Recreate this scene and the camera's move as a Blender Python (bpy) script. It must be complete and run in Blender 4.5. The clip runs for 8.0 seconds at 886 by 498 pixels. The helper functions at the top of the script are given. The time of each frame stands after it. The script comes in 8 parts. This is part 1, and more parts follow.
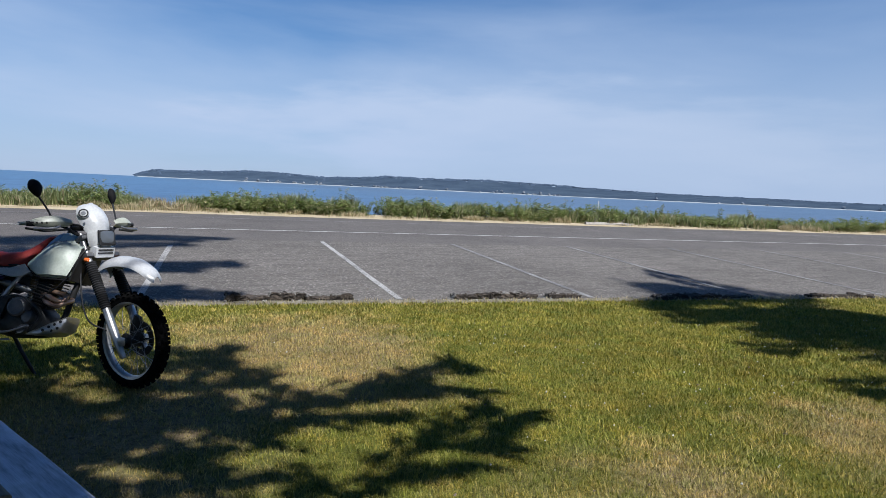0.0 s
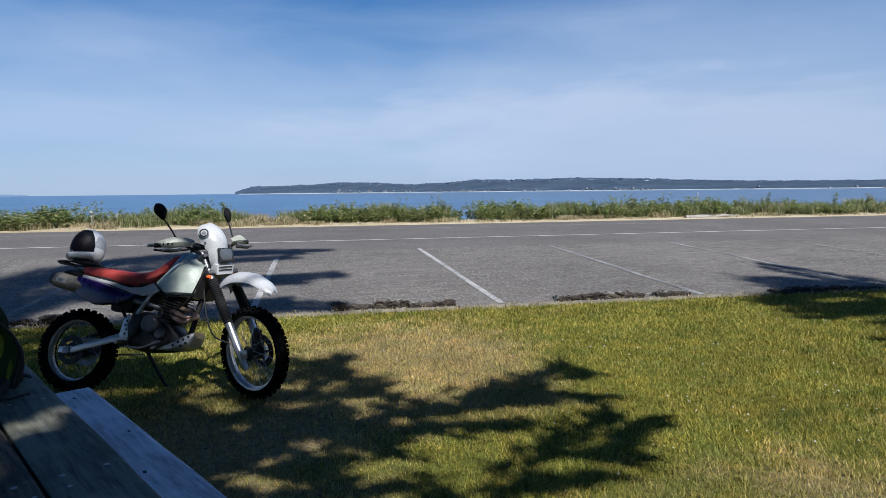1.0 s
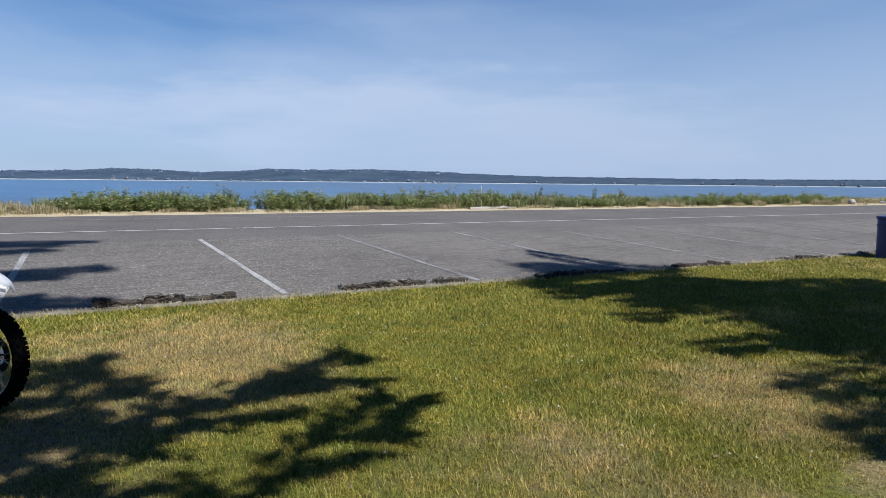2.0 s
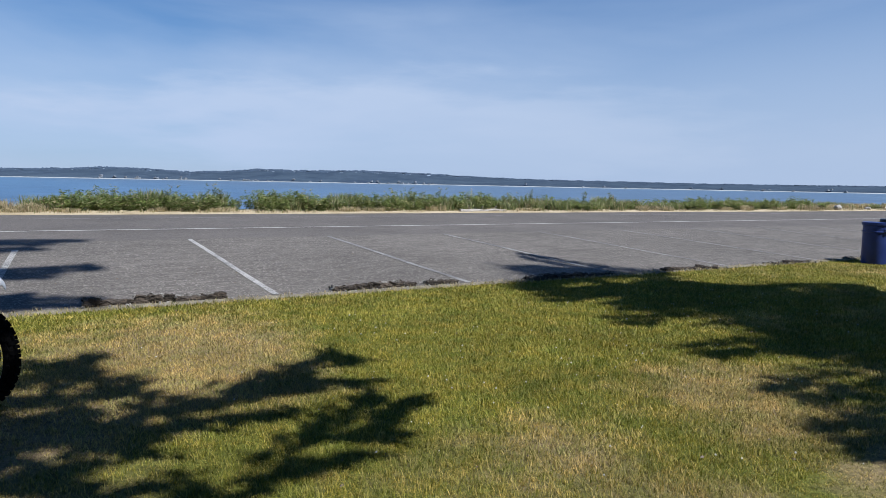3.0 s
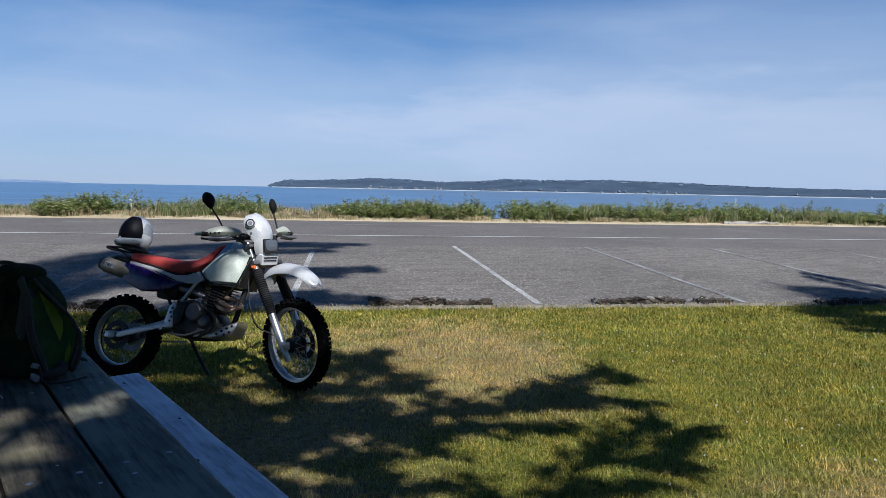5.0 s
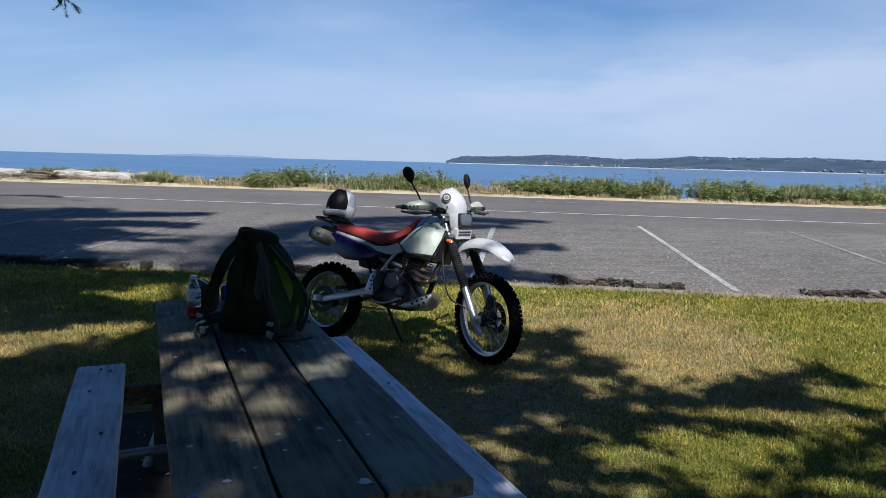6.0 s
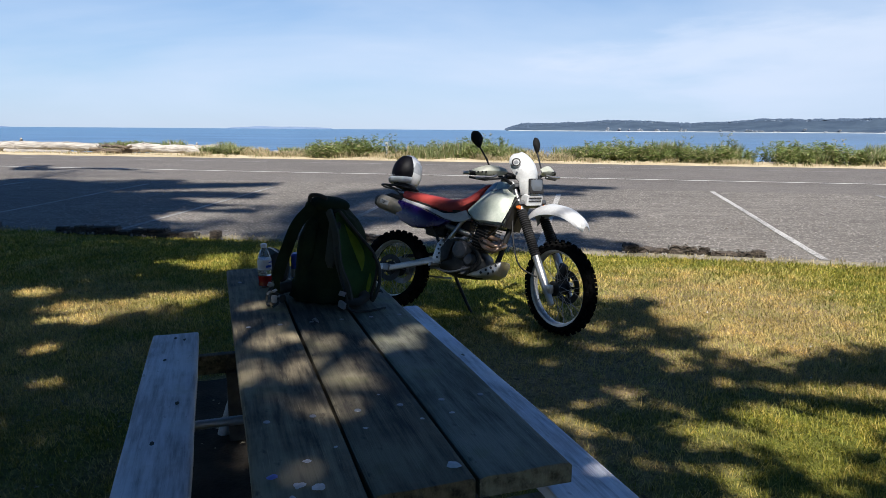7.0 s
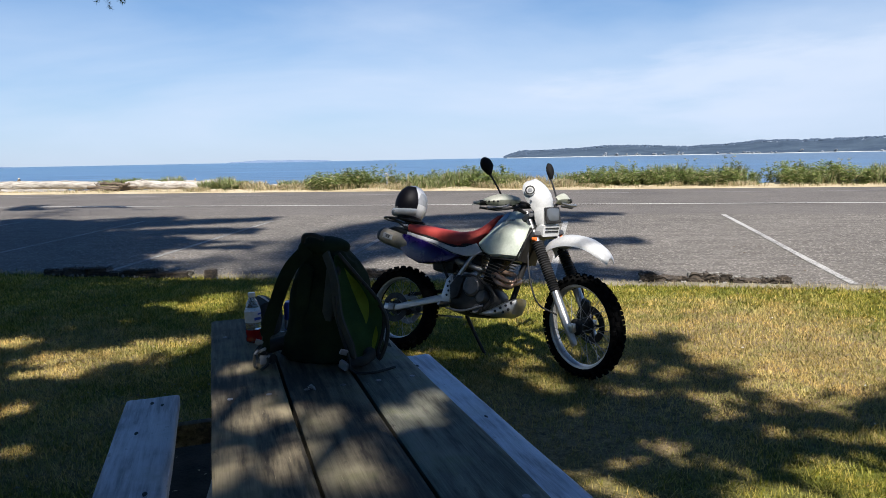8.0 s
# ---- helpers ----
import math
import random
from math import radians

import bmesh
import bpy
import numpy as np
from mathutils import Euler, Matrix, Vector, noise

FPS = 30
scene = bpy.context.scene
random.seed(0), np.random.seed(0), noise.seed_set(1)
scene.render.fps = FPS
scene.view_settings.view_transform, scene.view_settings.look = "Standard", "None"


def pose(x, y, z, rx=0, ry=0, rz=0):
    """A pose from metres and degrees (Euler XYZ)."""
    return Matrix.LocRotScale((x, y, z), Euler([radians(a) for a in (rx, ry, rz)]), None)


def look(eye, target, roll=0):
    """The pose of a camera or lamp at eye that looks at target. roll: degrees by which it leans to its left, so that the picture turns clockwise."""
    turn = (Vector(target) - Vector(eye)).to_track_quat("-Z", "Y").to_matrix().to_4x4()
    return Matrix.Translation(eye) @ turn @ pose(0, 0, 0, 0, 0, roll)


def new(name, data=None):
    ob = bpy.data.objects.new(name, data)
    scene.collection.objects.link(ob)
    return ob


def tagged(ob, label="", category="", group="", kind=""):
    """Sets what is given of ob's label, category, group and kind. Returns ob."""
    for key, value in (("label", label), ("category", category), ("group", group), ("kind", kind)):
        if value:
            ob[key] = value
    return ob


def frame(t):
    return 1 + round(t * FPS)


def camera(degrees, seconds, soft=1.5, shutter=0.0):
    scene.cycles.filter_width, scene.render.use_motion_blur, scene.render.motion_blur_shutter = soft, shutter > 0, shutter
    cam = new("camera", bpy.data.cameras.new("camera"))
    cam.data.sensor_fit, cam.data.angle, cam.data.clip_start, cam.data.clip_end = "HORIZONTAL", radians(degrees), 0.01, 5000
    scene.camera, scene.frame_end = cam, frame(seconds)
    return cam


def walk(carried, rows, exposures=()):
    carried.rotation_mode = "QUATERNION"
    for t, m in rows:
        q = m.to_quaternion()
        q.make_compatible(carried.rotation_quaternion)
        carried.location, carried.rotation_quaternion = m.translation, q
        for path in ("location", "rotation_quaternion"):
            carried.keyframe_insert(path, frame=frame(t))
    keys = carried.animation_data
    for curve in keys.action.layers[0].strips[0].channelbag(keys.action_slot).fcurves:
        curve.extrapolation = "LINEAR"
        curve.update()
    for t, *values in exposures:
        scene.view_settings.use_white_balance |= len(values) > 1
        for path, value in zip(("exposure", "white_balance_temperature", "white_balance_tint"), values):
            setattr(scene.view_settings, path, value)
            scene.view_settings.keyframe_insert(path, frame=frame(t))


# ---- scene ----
cam = camera(67.2, 8.0, soft=0.5)
PATH = [
    (0, (1.449, 0.797, 1.494), (2.286, 2.605, 1.318), 2.7),
    (0.5, (1.412, 0.862, 1.504), (2.107, 2.73, 1.347), -0.2),
    (1, (1.359, 0.892, 1.5), (1.942, 2.797, 1.328), -0.6),
    (1.5, (1.414, 0.835, 1.49), (2.072, 2.714, 1.298), -0.42),
    (2, (1.483, 0.797, 1.481), (2.61, 2.438, 1.282), 0.55),
    (2.2, (1.51, 0.81, 1.475), (2.773, 2.347, 1.276), 0.76),
    (3.3, (1.408, 0.771, 1.491), (2.385, 2.507, 1.306), 1.2),
    (3.5, (1.398, 0.793, 1.488), (2.28, 2.579, 1.306), 1.3),
    (4, (1.389, 0.821, 1.49), (2.149, 2.663, 1.321), 1.0),
    (4.2, (1.389, 0.831, 1.486), (2.13, 2.68, 1.315), 1.5),
    (5.3, (1.203, 1.028, 1.488), (1.593, 2.981, 1.308), 1.1),
    (5.5, (1.171, 1.042, 1.483), (1.469, 3.011, 1.297), 1.2),
    (6, (1.111, 1.072, 1.476), (1.103, 3.055, 1.218), 1.5),
    (6.5, (1.04, 1.118, 1.455), (0.887, 3.087, 1.139), 2.4),
    (7, (1.037, 1.216, 1.443), (0.853, 3.176, 1.09), 0.4),
    (7.5, (1.029, 1.385, 1.448), (0.924, 3.36, 1.153), -1.8),
    (8, (0.944, 1.617, 1.431), (0.755, 3.589, 1.163), -1.1),
]
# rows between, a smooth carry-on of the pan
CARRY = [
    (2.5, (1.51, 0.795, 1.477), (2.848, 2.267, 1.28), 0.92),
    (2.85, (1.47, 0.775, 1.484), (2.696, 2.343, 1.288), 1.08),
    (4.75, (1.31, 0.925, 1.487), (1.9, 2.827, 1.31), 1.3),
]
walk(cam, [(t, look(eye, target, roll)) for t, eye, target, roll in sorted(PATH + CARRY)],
     [(0.0, 0.56, 5820, 10), (4.2, 0.56, 5820, 10), (5.5, 0.53, 5700, 10), (6.3, 0.77, 6000, 10), (6.8, 0.96, 6300, 10), (8.0, 0.99, 6380, 10)])

# ---- world and sun ----
SUN_AZ, SUN_EL = radians(162.5), radians(52)
TO_SUN = Vector((math.sin(SUN_AZ) * math.cos(SUN_EL), math.cos(SUN_AZ) * math.cos(SUN_EL), math.sin(SUN_EL)))
world = bpy.data.worlds.new("sky")
scene.world = world
world.use_nodes = True
wn, wl = world.node_tree.nodes, world.node_tree.links
sky = wn.new("ShaderNodeTexSky")
sky.sky_type, sky.sun_disc = "NISHITA", False
sky.sun_elevation, sky.sun_rotation = SUN_EL, SUN_AZ
sky.air_density, sky.dust_density, sky.ozone_density = 1.0, 0.2, 4.5
wco = wn.new("ShaderNodeTexCoord")
wmap = wn.new("ShaderNodeMapping")
wmap.inputs["Scale"].default_value = (1.4, 1.4, 6.5)
wnoise = wn.new("ShaderNodeTexNoise")
wnoise.inputs["Scale"].default_value, wnoise.inputs["Detail"].default_value = 1.1, 7
wnoise.inputs["Roughness"].default_value, wnoise.inputs["Distortion"].default_value = 0.5, 0.35
wramp = wn.new("ShaderNodeValToRGB")
wramp.color_ramp.elements[0].position, wramp.color_ramp.elements[1].position = 0.42, 0.72
wsep = wn.new("ShaderNodeSeparateXYZ")
whaze = wn.new("ShaderNodeMapRange")   # haze thickens towards the horizon
whaze.inputs["From Min"].default_value, whaze.inputs["From Max"].default_value = 0.0, 0.36
whaze.inputs["To Min"].default_value, whaze.inputs["To Max"].default_value = 0.75, 0.0
whaze.interpolation_type = "SMOOTHSTEP"
wmix1 = wn.new("ShaderNodeMix")
wmix1.data_type = "RGBA"
wmix2 = wn.new("ShaderNodeMix")
wmix2.data_type = "RGBA"
wmul = wn.new("ShaderNodeMath")
wmul.operation = "MULTIPLY"
wmul.inputs[1].default_value = 0.55
wl.new(wco.outputs["Generated"], wmap.inputs["Vector"])
wl.new(wmap.outputs[0], wnoise.inputs["Vector"])
wl.new(wnoise.outputs[0], wramp.inputs[0])
wl.new(wco.outputs["Generated"], wsep.inputs[0])
wl.new(wsep.outputs[2], whaze.inputs["Value"])
wlow = wn.new("ShaderNodeMapRange")   # the clouds lie low
wlow.inputs["From Min"].default_value, wlow.inputs["From Max"].default_value = 0.08, 0.36
wlow.inputs["To Min"].default_value, wlow.inputs["To Max"].default_value = 0.8, 0.14
wl.new(wsep.outputs[2], wlow.inputs["Value"])
wl.new(wlow.outputs[0], wmul.inputs[1])
wl.new(wramp.outputs[0], wmul.inputs[0])
wsat = wn.new("ShaderNodeHueSaturation")
wsat.inputs["Saturation"].default_value, wsat.inputs["Value"].default_value = 1.42, 1.16
wsat.inputs["Hue"].default_value = 0.503
wl.new(sky.outputs[0], wsat.inputs["Color"])
wl.new(wsat.outputs[0], wmix1.inputs[6])
weast = wn.new("ShaderNodeMapRange")   # and towards the bay's inner end
weast.inputs["From Min"].default_value, weast.inputs["From Max"].default_value = 0.25, 0.95
weast.inputs["To Min"].default_value, weast.inputs["To Max"].default_value = 0.0, 0.22
wadd = wn.new("ShaderNodeMath")
wadd.operation, wadd.use_clamp = "ADD", True
wl.new(wsep.outputs[0], weast.inputs["Value"])
wl.new(whaze.outputs[0], wadd.inputs[0])
wl.new(weast.outputs[0], wadd.inputs[1])
wl.new(wadd.outputs[0], wmix1.inputs[0])
wmix1.inputs[7].default_value = (5.5, 7.15, 10.0, 1)
wl.new(wmix1.outputs[2], wmix2.inputs[6])
wbank = wn.new("ShaderNodeVectorMath")   # a soft cloud bank low over the headland
wbank.operation = "MULTIPLY_ADD"
wl.new(wco.outputs["Generated"], wbank.inputs[0])
wbank.inputs[1].default_value, wbank.inputs[2].default_value = (1, 1, 5.0), (0, 0, 0)
wpuff = wn.new("ShaderNodeTexNoise")
wpuff.inputs["Scale"].default_value, wpuff.inputs["Detail"].default_value, wpuff.inputs["Roughness"].default_value = 4.5, 6, 0.55
wl.new(wbank.outputs[0], wpuff.inputs["Vector"])
waway = wn.new("ShaderNodeVectorMath")
waway.operation = "DISTANCE"
wl.new(wbank.outputs[0], waway.inputs[0])
waway.inputs[1].default_value = (0.55, 0.83, 0.36)
wsum = wn.new("ShaderNodeMath")
wsum.operation = "MULTIPLY_ADD"
wsum.inputs[1].default_value = -0.7
wl.new(wpuff.outputs[0], wsum.inputs[0])
wl.new(waway.outputs["Value"], wsum.inputs[2])
wsoft = wn.new("ShaderNodeMapRange")
wsoft.interpolation_type = "SMOOTHSTEP"
wsoft.inputs["From Min"].default_value, wsoft.inputs["From Max"].default_value = -0.12, 0.14
wsoft.inputs["To Min"].default_value, wsoft.inputs["To Max"].default_value = 0.5, 0.0
wl.new(wsum.outputs[0], wsoft.inputs["Value"])
wboth = wn.new("ShaderNodeMath")
wboth.operation, wboth.use_clamp = "ADD", True
wl.new(wmul.outputs[0], wboth.inputs[0])
wl.new(wsoft.outputs[0], wboth.inputs[1])
wl.new(wboth.outputs[0], wmix2.inputs[0])
wmix2.inputs[7].default_value = (7.4, 8.6, 10.6, 1)
wpale = wn.new("ShaderNodeMath")
wpale.operation, wpale.use_clamp = "MULTIPLY", True
wl.new(whaze.outputs[0], wpale.inputs[0])
wl.new(weast.outputs[0], wpale.inputs[1])
wpale2 = wn.new("ShaderNodeMath")
wpale2.operation, wpale2.use_clamp = "MULTIPLY", True
wpale2.inputs[1].default_value = 3.6
wl.new(wpale.outputs[0], wpale2.inputs[0])
wmix3 = wn.new("ShaderNodeMix")
wmix3.data_type = "RGBA"
wl.new(wpale2.outputs[0], wmix3.inputs[0])
wl.new(wmix2.outputs[2], wmix3.inputs[6])
wmix3.inputs[7].default_value = (7.0, 7.9, 9.3, 1)
wl.new(wmix3.outputs[2], wn["Background"].inputs[0])
wn["Background"].inputs[1].default_value = 0.0475

sun = new("sun", bpy.data.lights.new("sun", "SUN"))
sun.data.energy, sun.data.angle, sun.data.color = 5.0, radians(0.8), (1.0, 0.94, 0.84)
sun.matrix_world = look(TO_SUN * 60, (0, 0, 0))

# ---- materials ----
def nodes_of(name):
    m = bpy.data.materials.new(name)
    m.use_nodes = True
    return m, m.node_tree.nodes, m.node_tree.links, m.node_tree.nodes["Principled BSDF"]


def noise_at(n, l, scale, detail=4.0, rough=0.6, stretch=None, space="Object"):
    co = n.new("ShaderNodeTexCoord")
    tex = n.new("ShaderNodeTexNoise")
    tex.inputs["Scale"].default_value, tex.inputs["Detail"].default_value, tex.inputs["Roughness"].default_value = scale, detail, rough
    if space == "World":
        source = n.new("ShaderNodeNewGeometry").outputs["Position"]
    else:
        source = co.outputs[space]
    if stretch:
        mp = n.new("ShaderNodeMapping")
        mp.inputs["Scale"].default_value = stretch
        l.new(source, mp.inputs["Vector"])
        source = mp.outputs[0]
    l.new(source, tex.inputs["Vector"])
    return tex.outputs[0]


def remap(n, l, value, a, b, c=0.0, d=1.0):
    r = n.new("ShaderNodeMapRange")
    for key, v in (("From Min", a), ("From Max", b), ("To Min", c), ("To Max", d)):
        r.inputs[key].default_value = v
    l.new(value, r.inputs["Value"])
    return r.outputs[0]


def blend(n, l, fac, a, b, kind="MIX"):
    m = n.new("ShaderNodeMix")
    m.data_type, m.blend_type = "RGBA", kind
    for slot, v in ((0, fac), (6, a), (7, b)):
        if isinstance(v, (int, float)):
            m.inputs[slot].default_value = v
        elif isinstance(v, tuple):
            m.inputs[slot].default_value = (*v, 1)
        else:
            l.new(v, m.inputs[slot])
    return m.outputs[2]


def maths(n, l, op, a, b=0.0, clamp=False):
    m = n.new("ShaderNodeMath")
    m.operation, m.use_clamp = op, clamp
    for slot, v in ((0, a), (1, b)):
        if isinstance(v, (int, float)):
            m.inputs[slot].default_value = v
        else:
            l.new(v, m.inputs[slot])
    return m.outputs[0]


def relief(n, l, p, height, strength, distance):
    b = n.new("ShaderNodeBump")
    b.inputs["Strength"].default_value, b.inputs["Distance"].default_value = strength, distance
    l.new(height, b.inputs["Height"])
    l.new(b.outputs[0], p.inputs["Normal"])


def surf(name, c1, c2, scale=8.0, fine=90.0, rough=(0.45, 0.7), metal=0.0, bump=0.15, depth=0.002, stretch=None, vary=0.0, spec=0.5, space="Object", coat=0.0):
    """Two colours mixed by a coarse noise, shaded by a fine one, with uneven gloss and relief."""
    m, n, l, p = nodes_of(name)
    big = noise_at(n, l, scale, 5, 0.6, stretch, space)
    small = noise_at(n, l, fine, 3, 0.6, stretch, space)
    col = blend(n, l, remap(n, l, big, 0.35, 0.65), c1, c2)
    col = blend(n, l, 0.35, col, remap(n, l, small, 0.2, 0.8, 0.45, 1.25), "MULTIPLY")
    if vary:
        info = n.new("ShaderNodeObjectInfo")
        col = blend(n, l, 1.0, col, remap(n, l, info.outputs["Random"], 0, 1, 1 - vary, 1 + vary), "MULTIPLY")
    l.new(col, p.inputs["Base Color"])
    l.new(remap(n, l, big, 0.3, 0.7, rough[0], rough[1]), p.inputs["Roughness"])
    p.inputs["Metallic"].default_value = metal
    p.inputs["Specular IOR Level"].default_value = spec
    p.inputs["Coat Weight"].default_value = coat
    if bump:
        relief(n, l, p, small, bump, depth)
    return m


def dry_mask(n, l):
    """Where the lawn is burnt yellow: patches of their own shape."""
    coarse = noise_at(n, l, 0.55, 3, 0.55, None, "World")
    mid = noise_at(n, l, 2.6, 4, 0.6, None, "World")
    total = maths(n, l, "MULTIPLY_ADD", coarse, 1.5)
    total.node.inputs[2].default_value = -0.82
    total = maths(n, l, "ADD", total, maths(n, l, "MULTIPLY", mid, 1.15))
    geo = n.new("ShaderNodeNewGeometry")
    for x, y, r, k in ((3.0, 6.5, 1.8, 0.75), (1.5, 5.0, 1.5, 0.6), (2.5, 4.4, 0.9, -0.6), (5.9, 3.4, 1.2, 0.5), (5.5, 2.0, 0.9, 0.4), (4.2, 3.6, 0.7, 0.3), (-2.4, 6.2, 1.0, 0.3), (5.0, 5.2, 1.7, -0.55), (7.0, 7.5, 3.0, -0.45), (-0.6, 8.0, 1.5, -0.3), (-2.4, 4.6, 3.4, 0.3)):
        away = n.new("ShaderNodeVectorMath")
        away.operation = "DISTANCE"
        l.new(geo.outputs["Position"], away.inputs[0])
        away.inputs[1].default_value = (x, y, 0)
        total = maths(n, l, "ADD", total, remap(n, l, away.outputs["Value"], 0.2 * r, 1.15 * r, k, 0.0))
    return maths(n, l, "MULTIPLY", maths(n, l, "SUBTRACT", total, 0.42), 1.6, True)


def lawn_soil():
    m, n, l, p = nodes_of("lawn_soil")
    fine = noise_at(n, l, 60, 4, 0.7, None, "World")
    green = blend(n, l, remap(n, l, fine, 0.3, 0.7), (0.06, 0.072, 0.014), (0.15, 0.155, 0.032))
    straw = blend(n, l, remap(n, l, fine, 0.3, 0.7), (0.13, 0.092, 0.052), (0.31, 0.24, 0.135))
    tuft = noise_at(n, l, 17, 6, 0.75, None, "World")
    ground_tone = blend(n, l, dry_mask(n, l), green, straw)
    l.new(blend(n, l, 0.8, ground_tone, remap(n, l, tuft, 0.33, 0.67, 0.4, 1.45), "MULTIPLY"), p.inputs["Base Color"])
    p.inputs["Roughness"].default_value = 0.95
    p.inputs["Specular IOR Level"].default_value = 0.1
    relief(n, l, p, fine, 0.8, 0.02)
    return m


def leaf(name, c1, c2, c3=None, through_light=0.35, lawn=False, gloss=0.6):
    """Thin leaves or blades: each its own tint, with light shining through."""
    m, n, l, p = nodes_of(name)
    geo = n.new("ShaderNodeNewGeometry")
    rnd = geo.outputs["Random Per Island"]
    col = blend(n, l, rnd, c1, c2)
    if lawn:
        other = blend(n, l, rnd, c3, (c3[0] * 1.5, c3[1] * 1.45, c3[2] * 1.3))
        pick = maths(n, l, "ADD", dry_mask(n, l), maths(n, l, "MULTIPLY", maths(n, l, "SUBTRACT", rnd, 0.5), 1.1), True)
        col = blend(n, l, pick, col, other)
    elif c3:
        col = blend(n, l, remap(n, l, rnd, 0.8, 0.82), col, c3)
    tone = noise_at(n, l, 1.3, 2, 0.5, None, "World")
    col = blend(n, l, 0.5, col, remap(n, l, tone, 0.3, 0.7, 0.6, 1.35), "MULTIPLY")
    if lawn:
        hue = noise_at(n, l, 3.4, 5, 0.65, None, "World")
        col = blend(n, l, 1.0, col, blend(n, l, remap(n, l, hue, 0.36, 0.64), (0.72, 0.86, 0.8), (1.14, 1.07, 1.0)), "MULTIPLY")
        tuft = noise_at(n, l, 26, 6, 0.75, None, "World")
        col = blend(n, l, 0.6, col, remap(n, l, tuft, 0.36, 0.64, 0.5, 1.55), "MULTIPLY")
    l.new(col, p.inputs["Base Color"])
    p.inputs["Roughness"].default_value = gloss
    p.inputs["Specular IOR Level"].default_value = 0.25
    tr = n.new("ShaderNodeBsdfTranslucent")
    l.new(col, tr.inputs["Color"])
    mx = n.new("ShaderNodeMixShader")
    mx.inputs[0].default_value = through_light
    l.new(p.outputs[0], mx.inputs[1])
    l.new(tr.outputs[0], mx.inputs[2])
    l.new(mx.outputs[0], n["Material Output"].inputs["Surface"])
    return m


def asphalt(name, dark, light, chip, grit):
    m, n, l, p = nodes_of(name)
    geo = n.new("ShaderNodeNewGeometry").outputs["Position"]
    vor = n.new("ShaderNodeTexVoronoi")
    vor.inputs["Scale"].default_value = grit
    l.new(geo, vor.inputs["Vector"])
    big = noise_at(n, l, 0.35, 5, 0.6, None, "World")
    mid = noise_at(n, l, 4.0, 4, 0.65, (0.4, 1.6, 1), "World")
    fine = noise_at(n, l, 60, 5, 0.8, None, "World")
    sep = n.new("ShaderNodeSeparateColor")
    l.new(vor.outputs["Color"], sep.inputs[0])
    col = blend(n, l, remap(n, l, mid, 0.3, 0.7), dark, light)
    col = blend(n, l, remap(n, l, sep.outputs[0], 0.72, 1.0, 0, 0.75), col, chip)
    col = blend(n, l, 0.6, col, remap(n, l, big, 0.3, 0.7, 0.75, 1.25), "MULTIPLY")
    col = blend(n, l, 0.5, col, remap(n, l, fine, 0.3, 0.7, 0.25, 1.65), "MULTIPLY")
    fleck = noise_at(n, l, 22, 2, 0.5, (0.6, 1.5, 1), "World")
    col = blend(n, l, remap(n, l, fleck, 0.6, 0.72, 0, 0.5), col, chip)
    pit = noise_at(n, l, 30, 2, 0.5, (0.7, 1.3, 1), "World")
    col = blend(n, l, remap(n, l, pit, 0.6, 0.72, 0, 0.7), col, (0.03, 0.029, 0.029))
    l.new(col, p.inputs["Base Color"])
    p.inputs["Roughness"].default_value = 0.9
    p.inputs["Specular IOR Level"].default_value = 0.25
    relief(n, l, p, fine, 0.6, 0.008)
    return m


def road_paint(name, white, under, wear):
    m, n, l, p = nodes_of(name)
    big = noise_at(n, l, 1.2, 4, 0.6, None, "World")
    fine = noise_at(n, l, 38, 4, 0.75, None, "World")
    worn = maths(n, l, "ADD", maths(n, l, "MULTIPLY", big, 0.6), fine)
    l.new(blend(n, l, remap(n, l, worn, wear, wear + 0.25), white, under), p.inputs["Base Color"])
    p.inputs["Roughness"].default_value = 0.8
    relief(n, l, p, fine, 0.4, 0.004)
    return m


def plank_wood(name, pale, brown, dark, moss, gloss=0.8):
    """Weathered boards, the grain along local x."""
    m, n, l, p = nodes_of(name)
    info = n.new("ShaderNodeObjectInfo")
    grain = noise_at(n, l, 3.0, 8, 0.65, (1.1, 13, 13))
    lines = noise_at(n, l, 9.0, 4, 0.6, (0.35, 30, 10))
    stain = noise_at(n, l, 2.4, 5, 0.6)
    green = noise_at(n, l, 4.5, 6, 0.65)
    col = blend(n, l, remap(n, l, grain, 0.3, 0.66), dark, brown)
    col = blend(n, l, remap(n, l, maths(n, l, "ADD", maths(n, l, "MULTIPLY", stain, 0.6), maths(n, l, "MULTIPLY", grain, 0.4)), 0.44, 0.58), col, pale)
    col = blend(n, l, remap(n, l, lines, 0.56, 0.76, 0, 0.4), col, dark)
    col = blend(n, l, remap(n, l, green, 0.56, 0.76, 0, 0.7), col, moss)
    scratch = noise_at(n, l, 14.0, 3, 0.55, (0.5, 16, 6))
    col = blend(n, l, remap(n, l, scratch, 0.66, 0.74, 0, 0.6), col, tuple(min(1, c * 1.7) for c in pale))
    spot = noise_at(n, l, 26.0, 3, 0.6, (0.6, 1.3, 1))
    col = blend(n, l, remap(n, l, spot, 0.64, 0.72, 0, 0.6), col, dark)
    col = blend(n, l, 1.0, col, remap(n, l, info.outputs["Random"], 0, 1, 0.85, 1.15), "MULTIPLY")
    l.new(col, p.inputs["Base Color"])
    p.inputs["Roughness"].default_value = gloss
    p.inputs["Specular IOR Level"].default_value = 0.3
    relief(n, l, p, lines, 0.5, 0.004)
    return m


